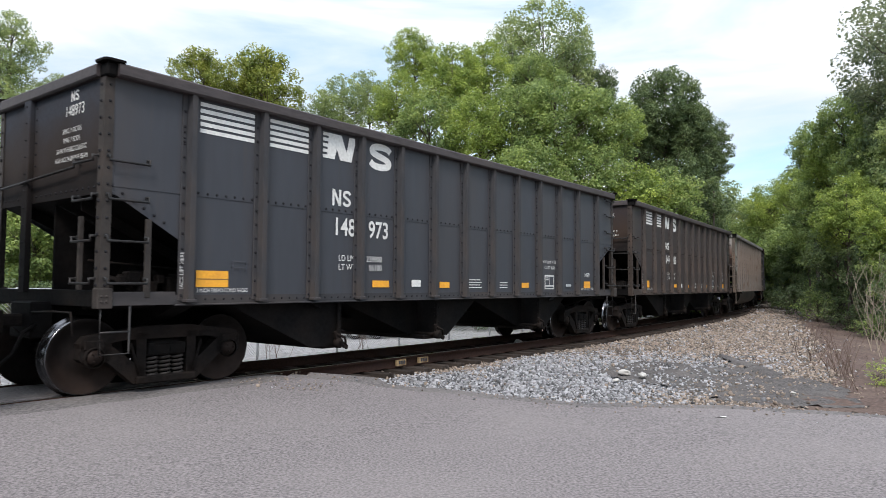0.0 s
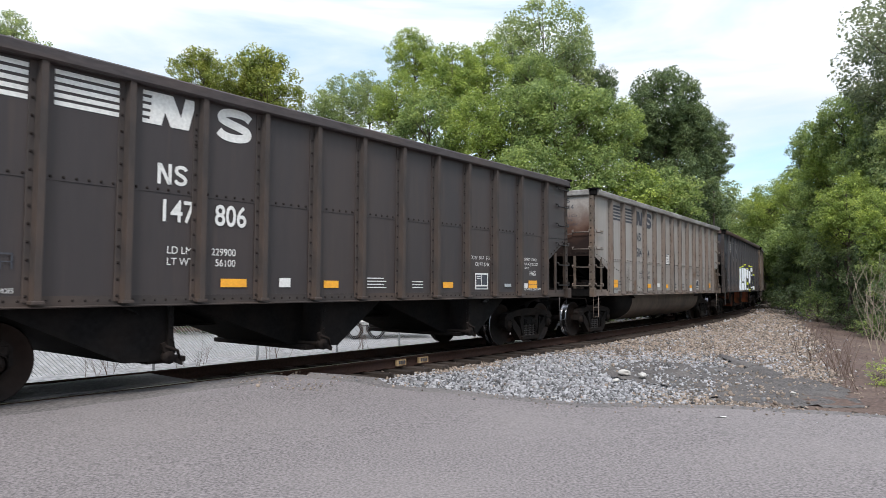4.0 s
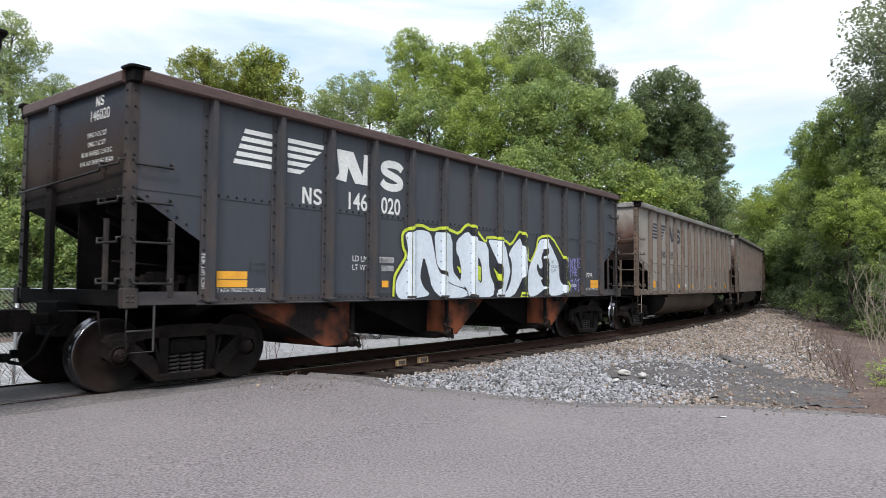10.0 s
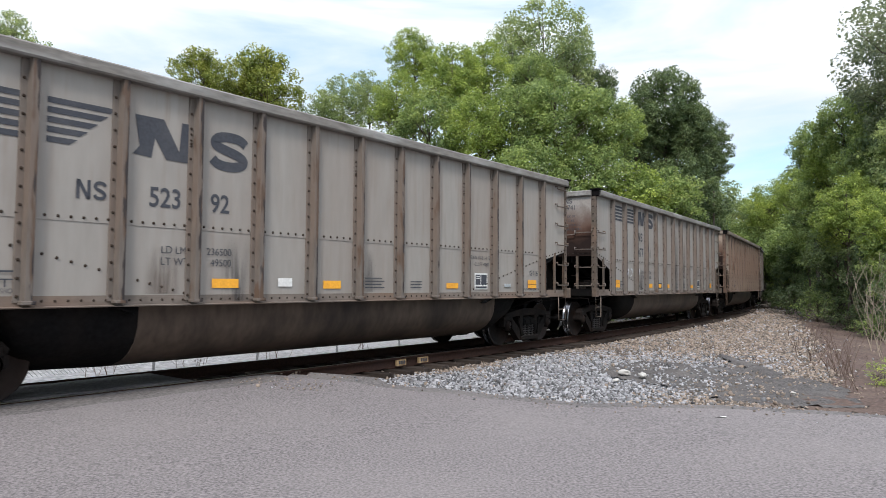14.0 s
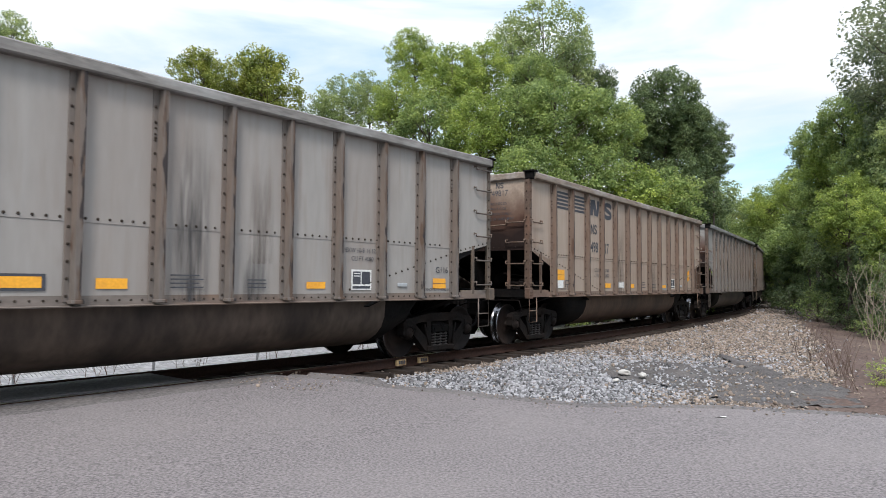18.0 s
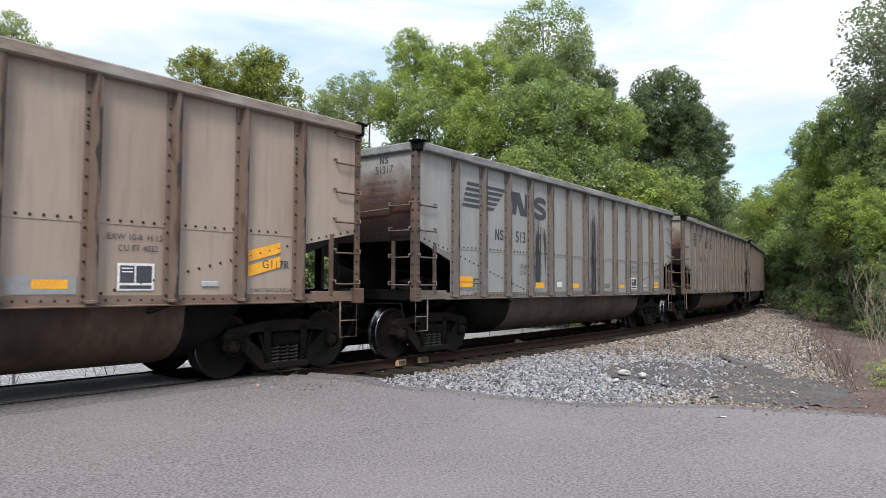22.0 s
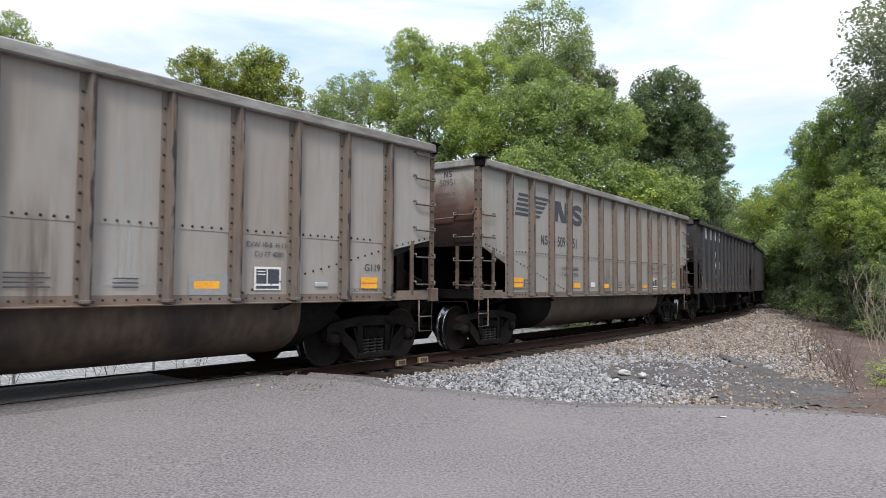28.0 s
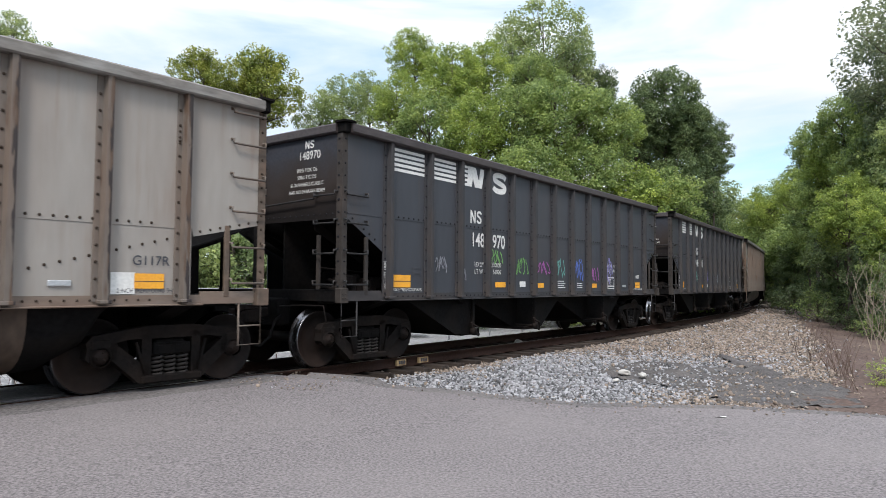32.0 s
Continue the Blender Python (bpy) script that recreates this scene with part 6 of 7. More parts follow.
def ribbon(points, w, size):
    """A bent band of even width through points of a unit square, as strips of (across, up) corners."""
    raw = [Vector((x * size[0], z * size[1])) for x, z in points]
    pts = []
    for p0, p1, p2, p3 in zip(raw[:1] + raw, raw, raw[1:], raw[2:] + raw[-1:]):
        for k in range(4):
            u = k / 4
            pts.append(0.5 * (2 * p1 + (p2 - p0) * u + (2 * p0 - 5 * p1 + 4 * p2 - p3) * u ** 2 + (3 * p1 - p0 - 3 * p2 + p3) * u ** 3))
    pts.append(raw[-1])
    rows = []
    for i, q in enumerate(pts):
        d = (pts[min(i + 1, len(pts) - 1)] - pts[max(i - 1, 0)]).normalized()
        o = Vector((-d.y, d.x)) * w / 2
        rows.append((q + o, q - o))
    return [[tuple(a0), tuple(b0), tuple(b1), tuple(a1)] for (a0, b0), (a1, b1) in zip(rows, rows[1:])]


BEND = [(0.93, 0.76), (0.80, 0.87), (0.60, 0.91), (0.36, 0.90), (0.18, 0.83), (0.12, 0.72), (0.18, 0.62), (0.40, 0.54), (0.66, 0.46), (0.84, 0.37), (0.88, 0.26), (0.80, 0.16), (0.60, 0.10), (0.36, 0.10), (0.18, 0.15), (0.06, 0.26)]


def two_shapes(h, w, bold, gap):
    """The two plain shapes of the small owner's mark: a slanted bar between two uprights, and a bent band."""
    t = bold * h
    first = [[(0, 0), (t, 0), (t, h), (0, h)], [(w - t, 0), (w, 0), (w, h), (w - t, h)], [(0, h), (t * 1.15, h), (w, 0), (w - t * 1.15, 0)]]
    second = [[(w + gap + x, z) for x, z in q] for q in ribbon(BEND, t, (w * 0.9, h))]
    return [first, second]


def small_mark(car, x, z, h, ink, at=None):
    for k, quads in enumerate(two_shapes(h, h * 0.72, 0.17, h * 0.16)):
        b = MB()
        for q in quads:
            b.add([(-x * (at is None) + u, z * (at is None) + v, 0.0004 * k) for u, v in q], [(0, 1, 2, 3)])
        part("reporting_mark", b.mesh("reporting_mark", ink), car, m=at if at is not None else side_at(0, 0, 0.006))


def block_curve(car, x, z0, z1, w, ink):
    """The second block of the large mark: a thick bent band."""
    b = MB()
    h = z1 - z0
    for q in ribbon(BEND, h * 0.27, (w, h)):
        b.add([(-x + u, z0 + v, 0) for u, v in q], [(0, 1, 2, 3)])
    part("block_mark", b.mesh("block_mark", ink), car, m=side_at(0, 0, 0.006))


def marks(car, c):
    ink = M_WHITE if c["hop"] else M_BLACKP
    hop = c["hop"]
    posts = POST_H if hop else POST_X

    def px(j, a=0.0):
        return posts[j] - 0.11 - a

    end = 0.85 if hop else 0.76
    # stripes and block mark
    if c["logo"] == "A":
        za, zb = (3.24, 3.63) if hop else (3.15, 3.56)
        pitch = (zb - za) / 4.6
        for j, lim in ((0, end), (1, 0.75)):
            bars(car, "stripe", [rect(px(j, 0.02), px(j, lim), za + pitch * i, za + pitch * (i + 0.6)) for i in range(5)], ink)
        x = px(2, 0.05)
        bars(car, "block_mark", [rect(x, x - 0.13, za + pitch * i, za + pitch * (i + 0.6)) for i in range(5)]
             + [[(-(x - 0.08), za), (-(x - 0.24), za), (-(x - 0.34), zb), (-(x - 0.12), zb)], [(-(x - 0.18), zb), (-(x - 0.38), zb), (-(x - 0.56), za), (-(x - 0.36), za)],
                [(-(x - 0.46), za), (-(x - 0.60), za), (-(x - 0.70), zb), (-(x - 0.55), zb)]], ink)
        block_curve(car, px(3, 0.10), za - 0.02, zb, 0.55, ink)
        small_mark(car, *((3.44, 2.53) if hop else (3.56, 2.665)), 0.255, ink)
        nx, zn, nh = (3.42, 2.085, 0.262) if hop else (3.58, 2.20, 0.26)
    else:
        za, zb = (2.92, 3.41) if hop else (2.83, 3.32)
        lo, hi = (0.22, 0.40) if hop else (0.13, 0.30)
        pitch = (zb - za) / 4.6
        for j in (0, 1):
            qs = []
            for i in range(5):
                z = za + pitch * i
                k0, k1 = i / 4.6, (i + 0.6) / 4.6
                if j == 0:
                    qs.append([(-px(0, lo + (hi - lo) * k0), z), (-px(0, end), z), (-px(0, end), z + pitch * 0.6), (-px(0, lo + (hi - lo) * k1), z + pitch * 0.6)])
                else:
                    e0 = 0.27 + 0.50 * k0
                    qs.append([(-px(1, 0.04), z), (-px(1, e0), z), (-px(1, e0 + 0.09), z + pitch * 0.6), (-px(1, 0.04), z + pitch * 0.6)])
            bars(car, "stripe", qs, ink)
        x = px(2, 0.04)
        bars(car, "block_mark", [[(-(x - 0.06), za + 0.12), (-(x + 0.02), za + 0.02), (-(x - 0.21), za), (-(x - 0.27), zb - 0.14), (-(x - 0.16), zb), (-x, zb)],
                                 [(-(x - 0.10), zb), (-(x - 0.36), zb), (-(x - 0.64), za), (-(x - 0.40), za)], [(-(x - 0.56), za), (-(x - 0.72), za), (-(x - 0.78), zb), (-(x - 0.60), zb)]], ink)
        block_curve(car, px(3, 0.08), za - 0.01, zb - 0.02, 0.58, ink)
        small_mark(car, 4.33, 2.50 if hop else 2.255, 0.245 if hop else 0.215, ink)
        nx, zn, nh = (3.45, 2.51, 0.26) if hop else (3.50, 2.25, 0.23)
    a, b = c["num"]
    lettering(car, a, nx, zn, nh, ink, wide=0.86, bold=0.022, name="car_number")
    lettering(car, b, px(3, 0.10), zn, nh, ink, wide=0.86, bold=0.022, name="car_number")
    sx = (2, 3)
    lettering(car, "LD LMT", px(sx[0], 0.40), 1.69, 0.09, ink, wide=0.95, name="weight_lettering")
    lettering(car, "LT WT", px(sx[0], 0.40), 1.55, 0.09, ink, wide=0.95, name="weight_lettering")
    lettering(car, c["ld"], px(sx[1], 0.06), 1.69, 0.09, ink, wide=0.95, name="weight_lettering")
    lettering(car, c["lt"], px(sx[1], 0.12), 1.55, 0.09, ink, wide=0.95, name="weight_lettering")
    # yellow reflector plates, small notices
    for j, a0, w, z0, h in c["yel"]:
        bars(car, "reflector_plate", [rect(px(j, a0), px(j, a0 + w), z0, z0 + h)], M_YELLOW)
        if h > 0.15:
            bars(car, "plate_joint", [rect(px(j, a0), px(j, a0 + w), z0 + h * 0.47, z0 + h * 0.51)], M_BLACKP, 0.009)
    for j, a0, w, z0, h in c.get("wht", [(4, 0.24, 0.25, 1.29, 0.12)]):
        bars(car, "notice_plate", [rect(px(j, a0), px(j, a0 + w), z0, z0 + h)], M_WHITE, 0.007)
    for i in range(4):
        bars(car, "notice_line", [rect(px(6, 0.05), px(6, 0.5 - 0.06 * (i % 2)), 1.27 + 0.05 * i, 1.286 + 0.05 * i)], ink)
    for i in range(3):
        bars(car, "notice_line", [rect(px(7, 0.2), px(7, 0.5), 1.27 + 0.05 * i, 1.286 + 0.05 * i)], ink)
    if c["hop"]:
        part("jacking_lettering", text_mesh("JACK LIFT HERE", 0.05, ink, "LEFT", 0.9), car, m=Matrix.Translation((POST_H[0] + 0.06, YW + 0.017, 1.26)) @ M_SIDE @ Matrix.Rotation(math.pi / 2, 4, "Z"))
    # routing board
    x, zr = px(0, 0.54), 1.46 if hop else 1.28
    for q in (rect(x, x - 0.02, zr, zr + 0.17), rect(x - 0.21, x - 0.23, zr, zr + 0.17), rect(x, x - 0.23, zr + 0.15, zr + 0.17), rect(x, x - 0.23, zr + 0.07, zr + 0.085), rect(x - 0.11, x - 0.125, zr, zr + 0.08)):
        bars(car, "routing_frame", [q], M_BLACKP, 0.007)
    lettering(car, "2 INCH TREAD COND SHOES", px(0, 0.02), 1.215, 0.05, ink, wide=0.80, name="notice_lettering")
    lettering(car, "2 INCH TREAD COND SHOES", px(11, 0.05), 1.215, 0.05, ink, wide=0.80, name="notice_lettering")
    # test panel
    x = px(9, 0.18)
    bars(car, "test_panel", [rect(x, x - 0.44, 1.24, 1.56)], M_WHITE, 0.005)
    bars(car, "test_panel_field", [rect(x - 0.03, x - 0.20, 1.33, 1.53), rect(x - 0.22, x - 0.41, 1.33, 1.53), rect(x - 0.03, x - 0.41, 1.26, 1.30)], M_BLACKP, 0.008)
    bars(car, "test_panel_field", [rect(x - 0.05, x - 0.18, 1.49, 1.505), rect(x - 0.05, x - 0.18, 1.45, 1.465)], M_WHITE, 0.010)
    for s, z in zip(c["dim"], (1.83, 1.70, 1.60)):
        lettering(car, s, px(9, 0.42), z, 0.07, ink, "CENTER", 0.95, name="dimension_lettering")
    part("light_unit", cached("lu", lambda: MB().box(-0.12, 0.12, 0, 0.025, -0.035, 0.035, ch=0.01).mesh("light_unit", M_GALV)), car, m=Matrix.Translation((px(10, 0.4), YW - 0.008, 1.32)))
    lettering(car, c["cls"], px(11, c.get("clsa", 0.22 if len(c["cls"]) > 4 else 0.32)), 1.54, 0.11, ink, wide=1.0, bold=0.008, name="class_lettering")
    if c.get("adj"):
        for i, s in enumerate(("EMPTY LOAD", "1/4 ADJ BLOCK")):
            lettering(car, s, px(11, 0.1), 1.86 - 0.10 * i, 0.06, ink, wide=1.0, name="notice_lettering")
        lettering(car, "50% E/L", px(11, 0.12), 1.68, 0.045, ink, name="notice_lettering")
    # end lettering
    em = lambda y, z: Matrix.Translation((HL + 0.0, y, z)) @ M_END
    small_mark(car, 0, 0, 0.13, ink, at=em(0.62, 3.50))
    part("car_number", text_mesh(a + b, 0.13, ink, "CENTER", 0.9), car, m=em(0.72, 3.33))
    for i, s in enumerate(c["endt"]):
        part("notice_lettering", text_mesh(s, 0.058, ink, "CENTER", 0.9), car, m=em(0.66, 3.13 - 0.115 * i))


END_A = ("SPRG 7 OC DS", "SPRG 7 IC DS", "36 IN WHEELS CLASS C", "AAR NO 24 BRAKE BEAM")
YEL_H = [(0, 0.01, 0.47, 1.28, 0.21), (3, 0.21, 0.40, 1.28, 0.11), (5, 0.08, 0.30, 1.27, 0.11), (8, 0.12, 0.30, 1.27, 0.11), (11, 0.28, 0.36, 1.26, 0.17)]
YEL_G = [(0, 0.02, 0.48, 1.28, 0.21), (3, 0.15, 0.40, 1.27, 0.12), (5, 0.12, 0.36, 1.26, 0.12), (8, 0.25, 0.36, 1.26, 0.10), (11, 0.25, 0.36, 1.26, 0.18)]
DIM_H = ("EXW 10-8  H 12-6", "CU FT 3604")
DIM_G = ("EXW 10-8  H 12-6", "CU FT 4080")
DIM_R = ("EXW 10-8  H 12-7", "CU FT 4022")
CARS = [
    dict(p="black", hop=1, at=87.28, logo="A", num=("148", "977"), ld="229900", lt="56100", cls="H69", yel=YEL_H, dim=DIM_H, endt=END_A),
    dict(p="black", hop=1, at=72.05, logo="A", num=("148", "973"), ld="229900", lt="56100", cls="H69", yel=YEL_H, dim=DIM_H, endt=END_A),
    dict(p="umber", hop=1, at=56.86, logo="A", num=("147", "806"), ld="229900", lt="56100", cls="H65", adj=1, yel=YEL_H, dim=("EX W  10-7   H 12-7", "CU FT 3744"), wht=[(4, 0.2, 0.2, 1.28, 0.13), (11, 0.1, 0.14, 1.27, 0.1)], endt=END_A),
    dict(p="grey", hop=0, at=41.60, logo="A", num=("504", "14"), ld="236200", lt="49800", cls="G117R", bw=1, yel=YEL_G, dim=DIM_R, endt=("SPRG 6 OC DS 7 IC 04", "SPRG 6 IC DSA", "36 IN WHEELS CLASS C")),
    dict(p="blue", hop=1, red=1, at=26.48, logo="B", num=("146", "020"), ld="229300", lt="56700", cls="HP29R", yel=[(0, 0.01, 0.47, 1.28, 0.21), (3, 0.14, 0.16, 1.28, 0.11), (11, 0.38, 0.46, 1.27, 0.20)], clsa=0.03, dim=DIM_H, endt=("SPRG 7 OC D7", "SPRG 7 IC D7", "36 IN WHEELS CLASS C", "AAR NO 24 BRAKE BEAM")),
    dict(p="warm", hop=0, at=11.08, logo="B", num=("523", "92"), ld="236500", lt="49500", cls="G116", yel=YEL_G, dim=DIM_G, endt=END_A),
    dict(p="grey", hop=0, at=-4.37, logo="A", num=("477", "41"), ld="237300", lt="48700", cls="G116", yel=YEL_G + [(4, 0.12, 0.4, 1.27, 0.12)], wht=[], dim=DIM_G, endt=END_A),
    dict(p="brown", hop=0, at=-19.68, logo="A", num=("498", "17"), ld="237000", lt="49000", cls="G117R", yel=[(0, 0.02, 0.48, 1.46, 0.24)] + YEL_G[1:4], dim=DIM_R, endt=("SPRG 9 OC DS", "SPRG 8 IC DS", "36 IN WHEELS CLASS C", "AAR NO 24 BRAKE BEAM")),
    dict(p="pale", hop=0, at=-34.80, logo="B", num=("513", "17"), ld="237100", lt="48900", cls="G117R", bw=1, yel=YEL_G, dim=DIM_R, endt=("SPRG 6 OC DS 7 IC 04", "SPRG 6 IC DSA", "36 IN WHEELS CLASS C", "AAR NO 24 BRAKE BEAM")),
    dict(p="warm", hop=0, at=-50.06, logo="B", num=("531", "35"), ld="237100", lt="48900", cls="G119", yel=YEL_G, dim=DIM_G, endt=END_A),
    dict(p="warm", hop=0, at=-65.23, logo="B", num=("509", "51"), ld="236800", lt="49200", cls="G117R", yel=YEL_G, dim=DIM_G, endt=END_A),
    dict(p="black", hop=1, at=-80.41, logo="A", num=("148", "970"), ld="230000", lt="56000", cls="H69", yel=YEL_H, dim=DIM_H, endt=END_A),
    dict(p="black", hop=1, at=-95.88, logo="A", num=("148", "905"), ld="229900", lt="56100", cls="H69", yel=YEL_H, dim=DIM_H, endt=END_A),
    dict(p="warm", hop=0, at=-111.14, logo="A", num=("497", "20"), ld="237000", lt="49000", cls="G116", yel=YEL_G, dim=DIM_G, endt=END_A),
    dict(p="black", hop=1, at=-126.39, logo="A", num=("148", "911"), ld="229900", lt="56100", cls="H69", yel=YEL_H, dim=DIM_H, endt=END_A),
]
LABELS = {"black": "black steel coal hopper car with white markings", "umber": "sooty dark brown steel coal hopper car", "blue": "blue-black coal hopper car with white graffiti and rusty chutes",
          "grey": "grey steel coal gondola with rust-brown posts", "warm": "warm grey coal gondola with soot-blackened end", "brown": "rusty brownish grey coal gondola car", "pale": "pale grey coal gondola with black drips"}
TRAIN = []
for c in CARS:
    car, wheels = car_base(c["p"], bool(c["hop"]), bool(c.get("red")), bool(c.get("bw")))
    tagged(car, LABELS[c["p"]], "freight car", "cars of the coal train")
    marks(car, c)
    TRAIN.append((car, wheels, c))

# ---- graffiti, stains and patches on single cars ----
def clip_poly(poly, lo, hi):
    """The part of a polygon of (x, z) between x = lo and x = hi."""
    for sgn, lim in ((1, lo), (-1, hi)):
        out = []
        for (x0, z0), (x1, z1) in zip(poly, poly[1:] + poly[:1]):
            a, b = sgn * (x0 - lim), sgn * (x1 - lim)
            if a >= 0:
                out.append((x0, z0))
            if (a >= 0) != (b >= 0):
                t = a / (a - b)
                out.append((x0 + (x1 - x0) * t, z0 + (z1 - z0) * t))
        poly = out
        if len(poly) < 3:
            return []
    return poly


def across_posts(car, name, polys, m, lift=0.0, label=""):
    """Paint that runs over plates and posts alike: flat shapes on the plate, and on the face of each post."""
    b = MB()
    for poly in polys:
        edges = sorted(POST_H)
        lo, hi = min(x for x, _ in poly), max(x for x, _ in poly)
        cuts = [(a + 0.046, c - 0.046, YW + 0.016) for a, c in zip([-9] + edges, edges + [9])] + [(x - 0.032, x + 0.032, YW + 0.102) for x in edges]
        for a, c, y in cuts:
            if c < lo or a > hi:
                continue
            q = clip_poly(poly, a, c)
            if q:
                b.add([(x, y + lift, z) for x, z in q], [tuple(range(len(q)))])
        # the sloping flanks of the posts
        for e in edges:
            for s in (1, -1):
                a, c = sorted((e + s * 0.0365, e + s * 0.0545))
                if c < lo or a > hi:
                    continue
                q = clip_poly(poly, a, c)
                if q:
                    b.add([(x + s * (0.003 + lift), YW + 0.012 + (0.0545 - abs(x - e)) * 4.9, z) for x, z in q], [tuple(range(len(q)))])
    if b.v:
        return part(name, b.mesh(name, m), car, label)


def grow_poly(poly, r):
    cx = sum(x for x, _ in poly) / len(poly)
    cz = sum(z for _, z in poly) / len(poly)
    out = []
    n = len(poly)
    area = sum(poly[i][0] * poly[(i + 1) % n][1] - poly[(i + 1) % n][0] * poly[i][1] for i in range(n))
    s = -1 if area > 0 else 1
    for i in range(n):
        (ax, az), (bx, bz), (cx_, cz_) = poly[i - 1], poly[i], poly[(i + 1) % n]
        d1, d2 = Vector((bx - ax, bz - az)).normalized(), Vector((cx_ - bx, cz_ - bz)).normalized()
        nn = Vector((-(d1.y + d2.y), d1.x + d2.x))
        nn = nn.normalized() if nn.length > 0.2 else Vector((-d1.y, d1.x))
        out.append((bx + s * nn.x * r, bz + s * nn.y * r))
    return out


M_GWHITE = mat("white_spray_paint", (0.62, 0.66, 0.70), 0.6, 0, 0.08, 10, (0.45, 0.5, 0.56), 0.5, 1.5, bump=0.05)
M_GLIME = mat("lime_spray_paint", (0.55, 0.62, 0.05), 0.6, 0, 0.1, 12, (0.4, 0.5, 0.05), 0.4, 2, bump=0.05)
M_GBLACK = mat("black_spray_paint", (0.02, 0.02, 0.025), 0.5, 0, 0.1, 12, bump=0.05)
SPRAY = {n: mat(n + "_spray_paint", c, 0.6, 0, 0.1, 12, bump=0.05) for n, c in
         (("green", (0.16, 0.36, 0.10)), ("purple", (0.42, 0.12, 0.40)), ("blue", (0.12, 0.2, 0.62)), ("violet", (0.31, 0.28, 0.60)), ("white", (0.6, 0.6, 0.6)), ("grey", (0.22, 0.22, 0.24)), ("teal", (0.15, 0.4, 0.35)))}


def scrawl(car, seed, p, z, w, h, colour, strokes=4, width=0.022):
    """An unreadable sprayed tag: a few looping strokes."""
    rnd = random.Random(seed)
    b = MB()
    x0 = POST_X[0] - 0.96 * p
    for i in range(strokes):
        cx = x0 - w * (i + 0.5) / strokes
        pts = []
        n = 9
        a0 = rnd.uniform(0, 6.28)
        for k in range(n):
            a = a0 + k * rnd.uniform(0.6, 0.9)
            pts.append((cx + math.cos(a) * w / strokes * rnd.uniform(0.25, 0.6), z + h / 2 + math.sin(a * 0.8 + i) * h * rnd.uniform(0.3, 0.52)))
        for (ax, az), (bx, bz) in zip(pts, pts[1:]):
            d = Vector((bx - ax, bz - az))
            if d.length < 1e-4:
                continue
            d.normalize()
            o = Vector((-d.y, d.x)) * width / 2
            e = d * width * 0.3
            b.add([(ax - e.x + o.x, 0, az - e.y + o.y), (bx + e.x + o.x, 0, bz + e.y + o.y), (bx + e.x - o.x, 0, bz + e.y - o.y), (ax - e.x - o.x, 0, az - e.y - o.y)], [(0, 1, 2, 3)])
    return part("spray_tag", b.mesh("spray_tag", SPRAY[colour]), car, colour + " sprayed tag", m=Matrix.Translation((0, YW + 0.012, 0)))


# hand-drawn capitals: strokes through points of a unit box
STROKES = {
    "R": (((0.1, 0), (0.15, 1)), ((0, 0.9), (0.5, 1), (0.75, 0.8), (0.55, 0.55), (0.15, 0.5), (0.85, 0))),
    "O": (((0.5, 0.95), (0.15, 0.7), (0.1, 0.25), (0.45, 0.05), (0.8, 0.3), (0.8, 0.75), (0.45, 0.97)),),
    "C": (((0.85, 0.85), (0.45, 0.95), (0.12, 0.55), (0.3, 0.1), (0.85, 0.12)),),
    "K": (((0.15, 0), (0.2, 1)), ((0.8, 0.95), (0.2, 0.45), (0.9, 0))),
    "I": (((0.5, 0.05), (0.55, 0.95)),),
    "E": (((0.85, 0.9), (0.2, 0.92), (0.15, 0.05), (0.9, 0.08)), ((0.2, 0.5), (0.75, 0.52))),
    "T": (((0.45, -0.1), (0.5, 0.9)), ((-0.1, 0.82), (1.05, 1.0))),
    "H": (((0.12, 0), (0.15, 1)), ((0.85, 0), (0.8, 0.95)), ((0.1, 0.5), (0.85, 0.52))),
    "P": (((0.15, -0.1), (0.2, 1)), ((0.0, 0.9), (0.6, 1.0), (0.85, 0.75), (0.6, 0.5), (0.2, 0.45))),
}


def hand_word(car, word, x0, x1, z0, z1, colour, width=0.021):
    """A readable sprayed word, its capitals drawn by hand and set unevenly."""
    rnd = random.Random(len(word) * 7)
    step = (x1 - x0) / len(word)
    for i, ch in enumerate(word):
        b = MB()
        lift = rnd.uniform(-0.03, 0.03)
        for stroke in STROKES[ch]:
            pts = [(x0 + step * (i + 0.08 + 0.8 * u), z0 + lift + (z1 - z0) * v) for u, v in stroke]
            for (ax, az), (bx, bz) in zip(pts, pts[1:]):
                d = Vector((bx - ax, bz - az)).normalized()
                o = Vector((-d.y, d.x)) * width / 2
                e = d * width * 0.4
                b.add([(ax - e.x + o.x, 0, az - e.y + o.y), (bx + e.x + o.x, 0, bz + e.y + o.y), (bx + e.x - o.x, 0, bz + e.y - o.y), (ax - e.x - o.x, 0, az - e.y - o.y)], [(0, 1, 2, 3)])
        part("spray_letter", b.mesh("spray_letter", SPRAY[colour]), car, colour + " sprayed letter", m=Matrix.Translation((0, YW + 0.020, 0)))


def rounded(poly):
    """The outline with its corners cut round, as a spray can leaves them."""
    out = []
    for (ax, az), (bx, bz) in zip(poly, poly[1:] + poly[:1]):
        out += [(0.78 * ax + 0.22 * bx, 0.78 * az + 0.22 * bz), (0.22 * ax + 0.78 * bx, 0.22 * az + 0.78 * bz)]
    return out


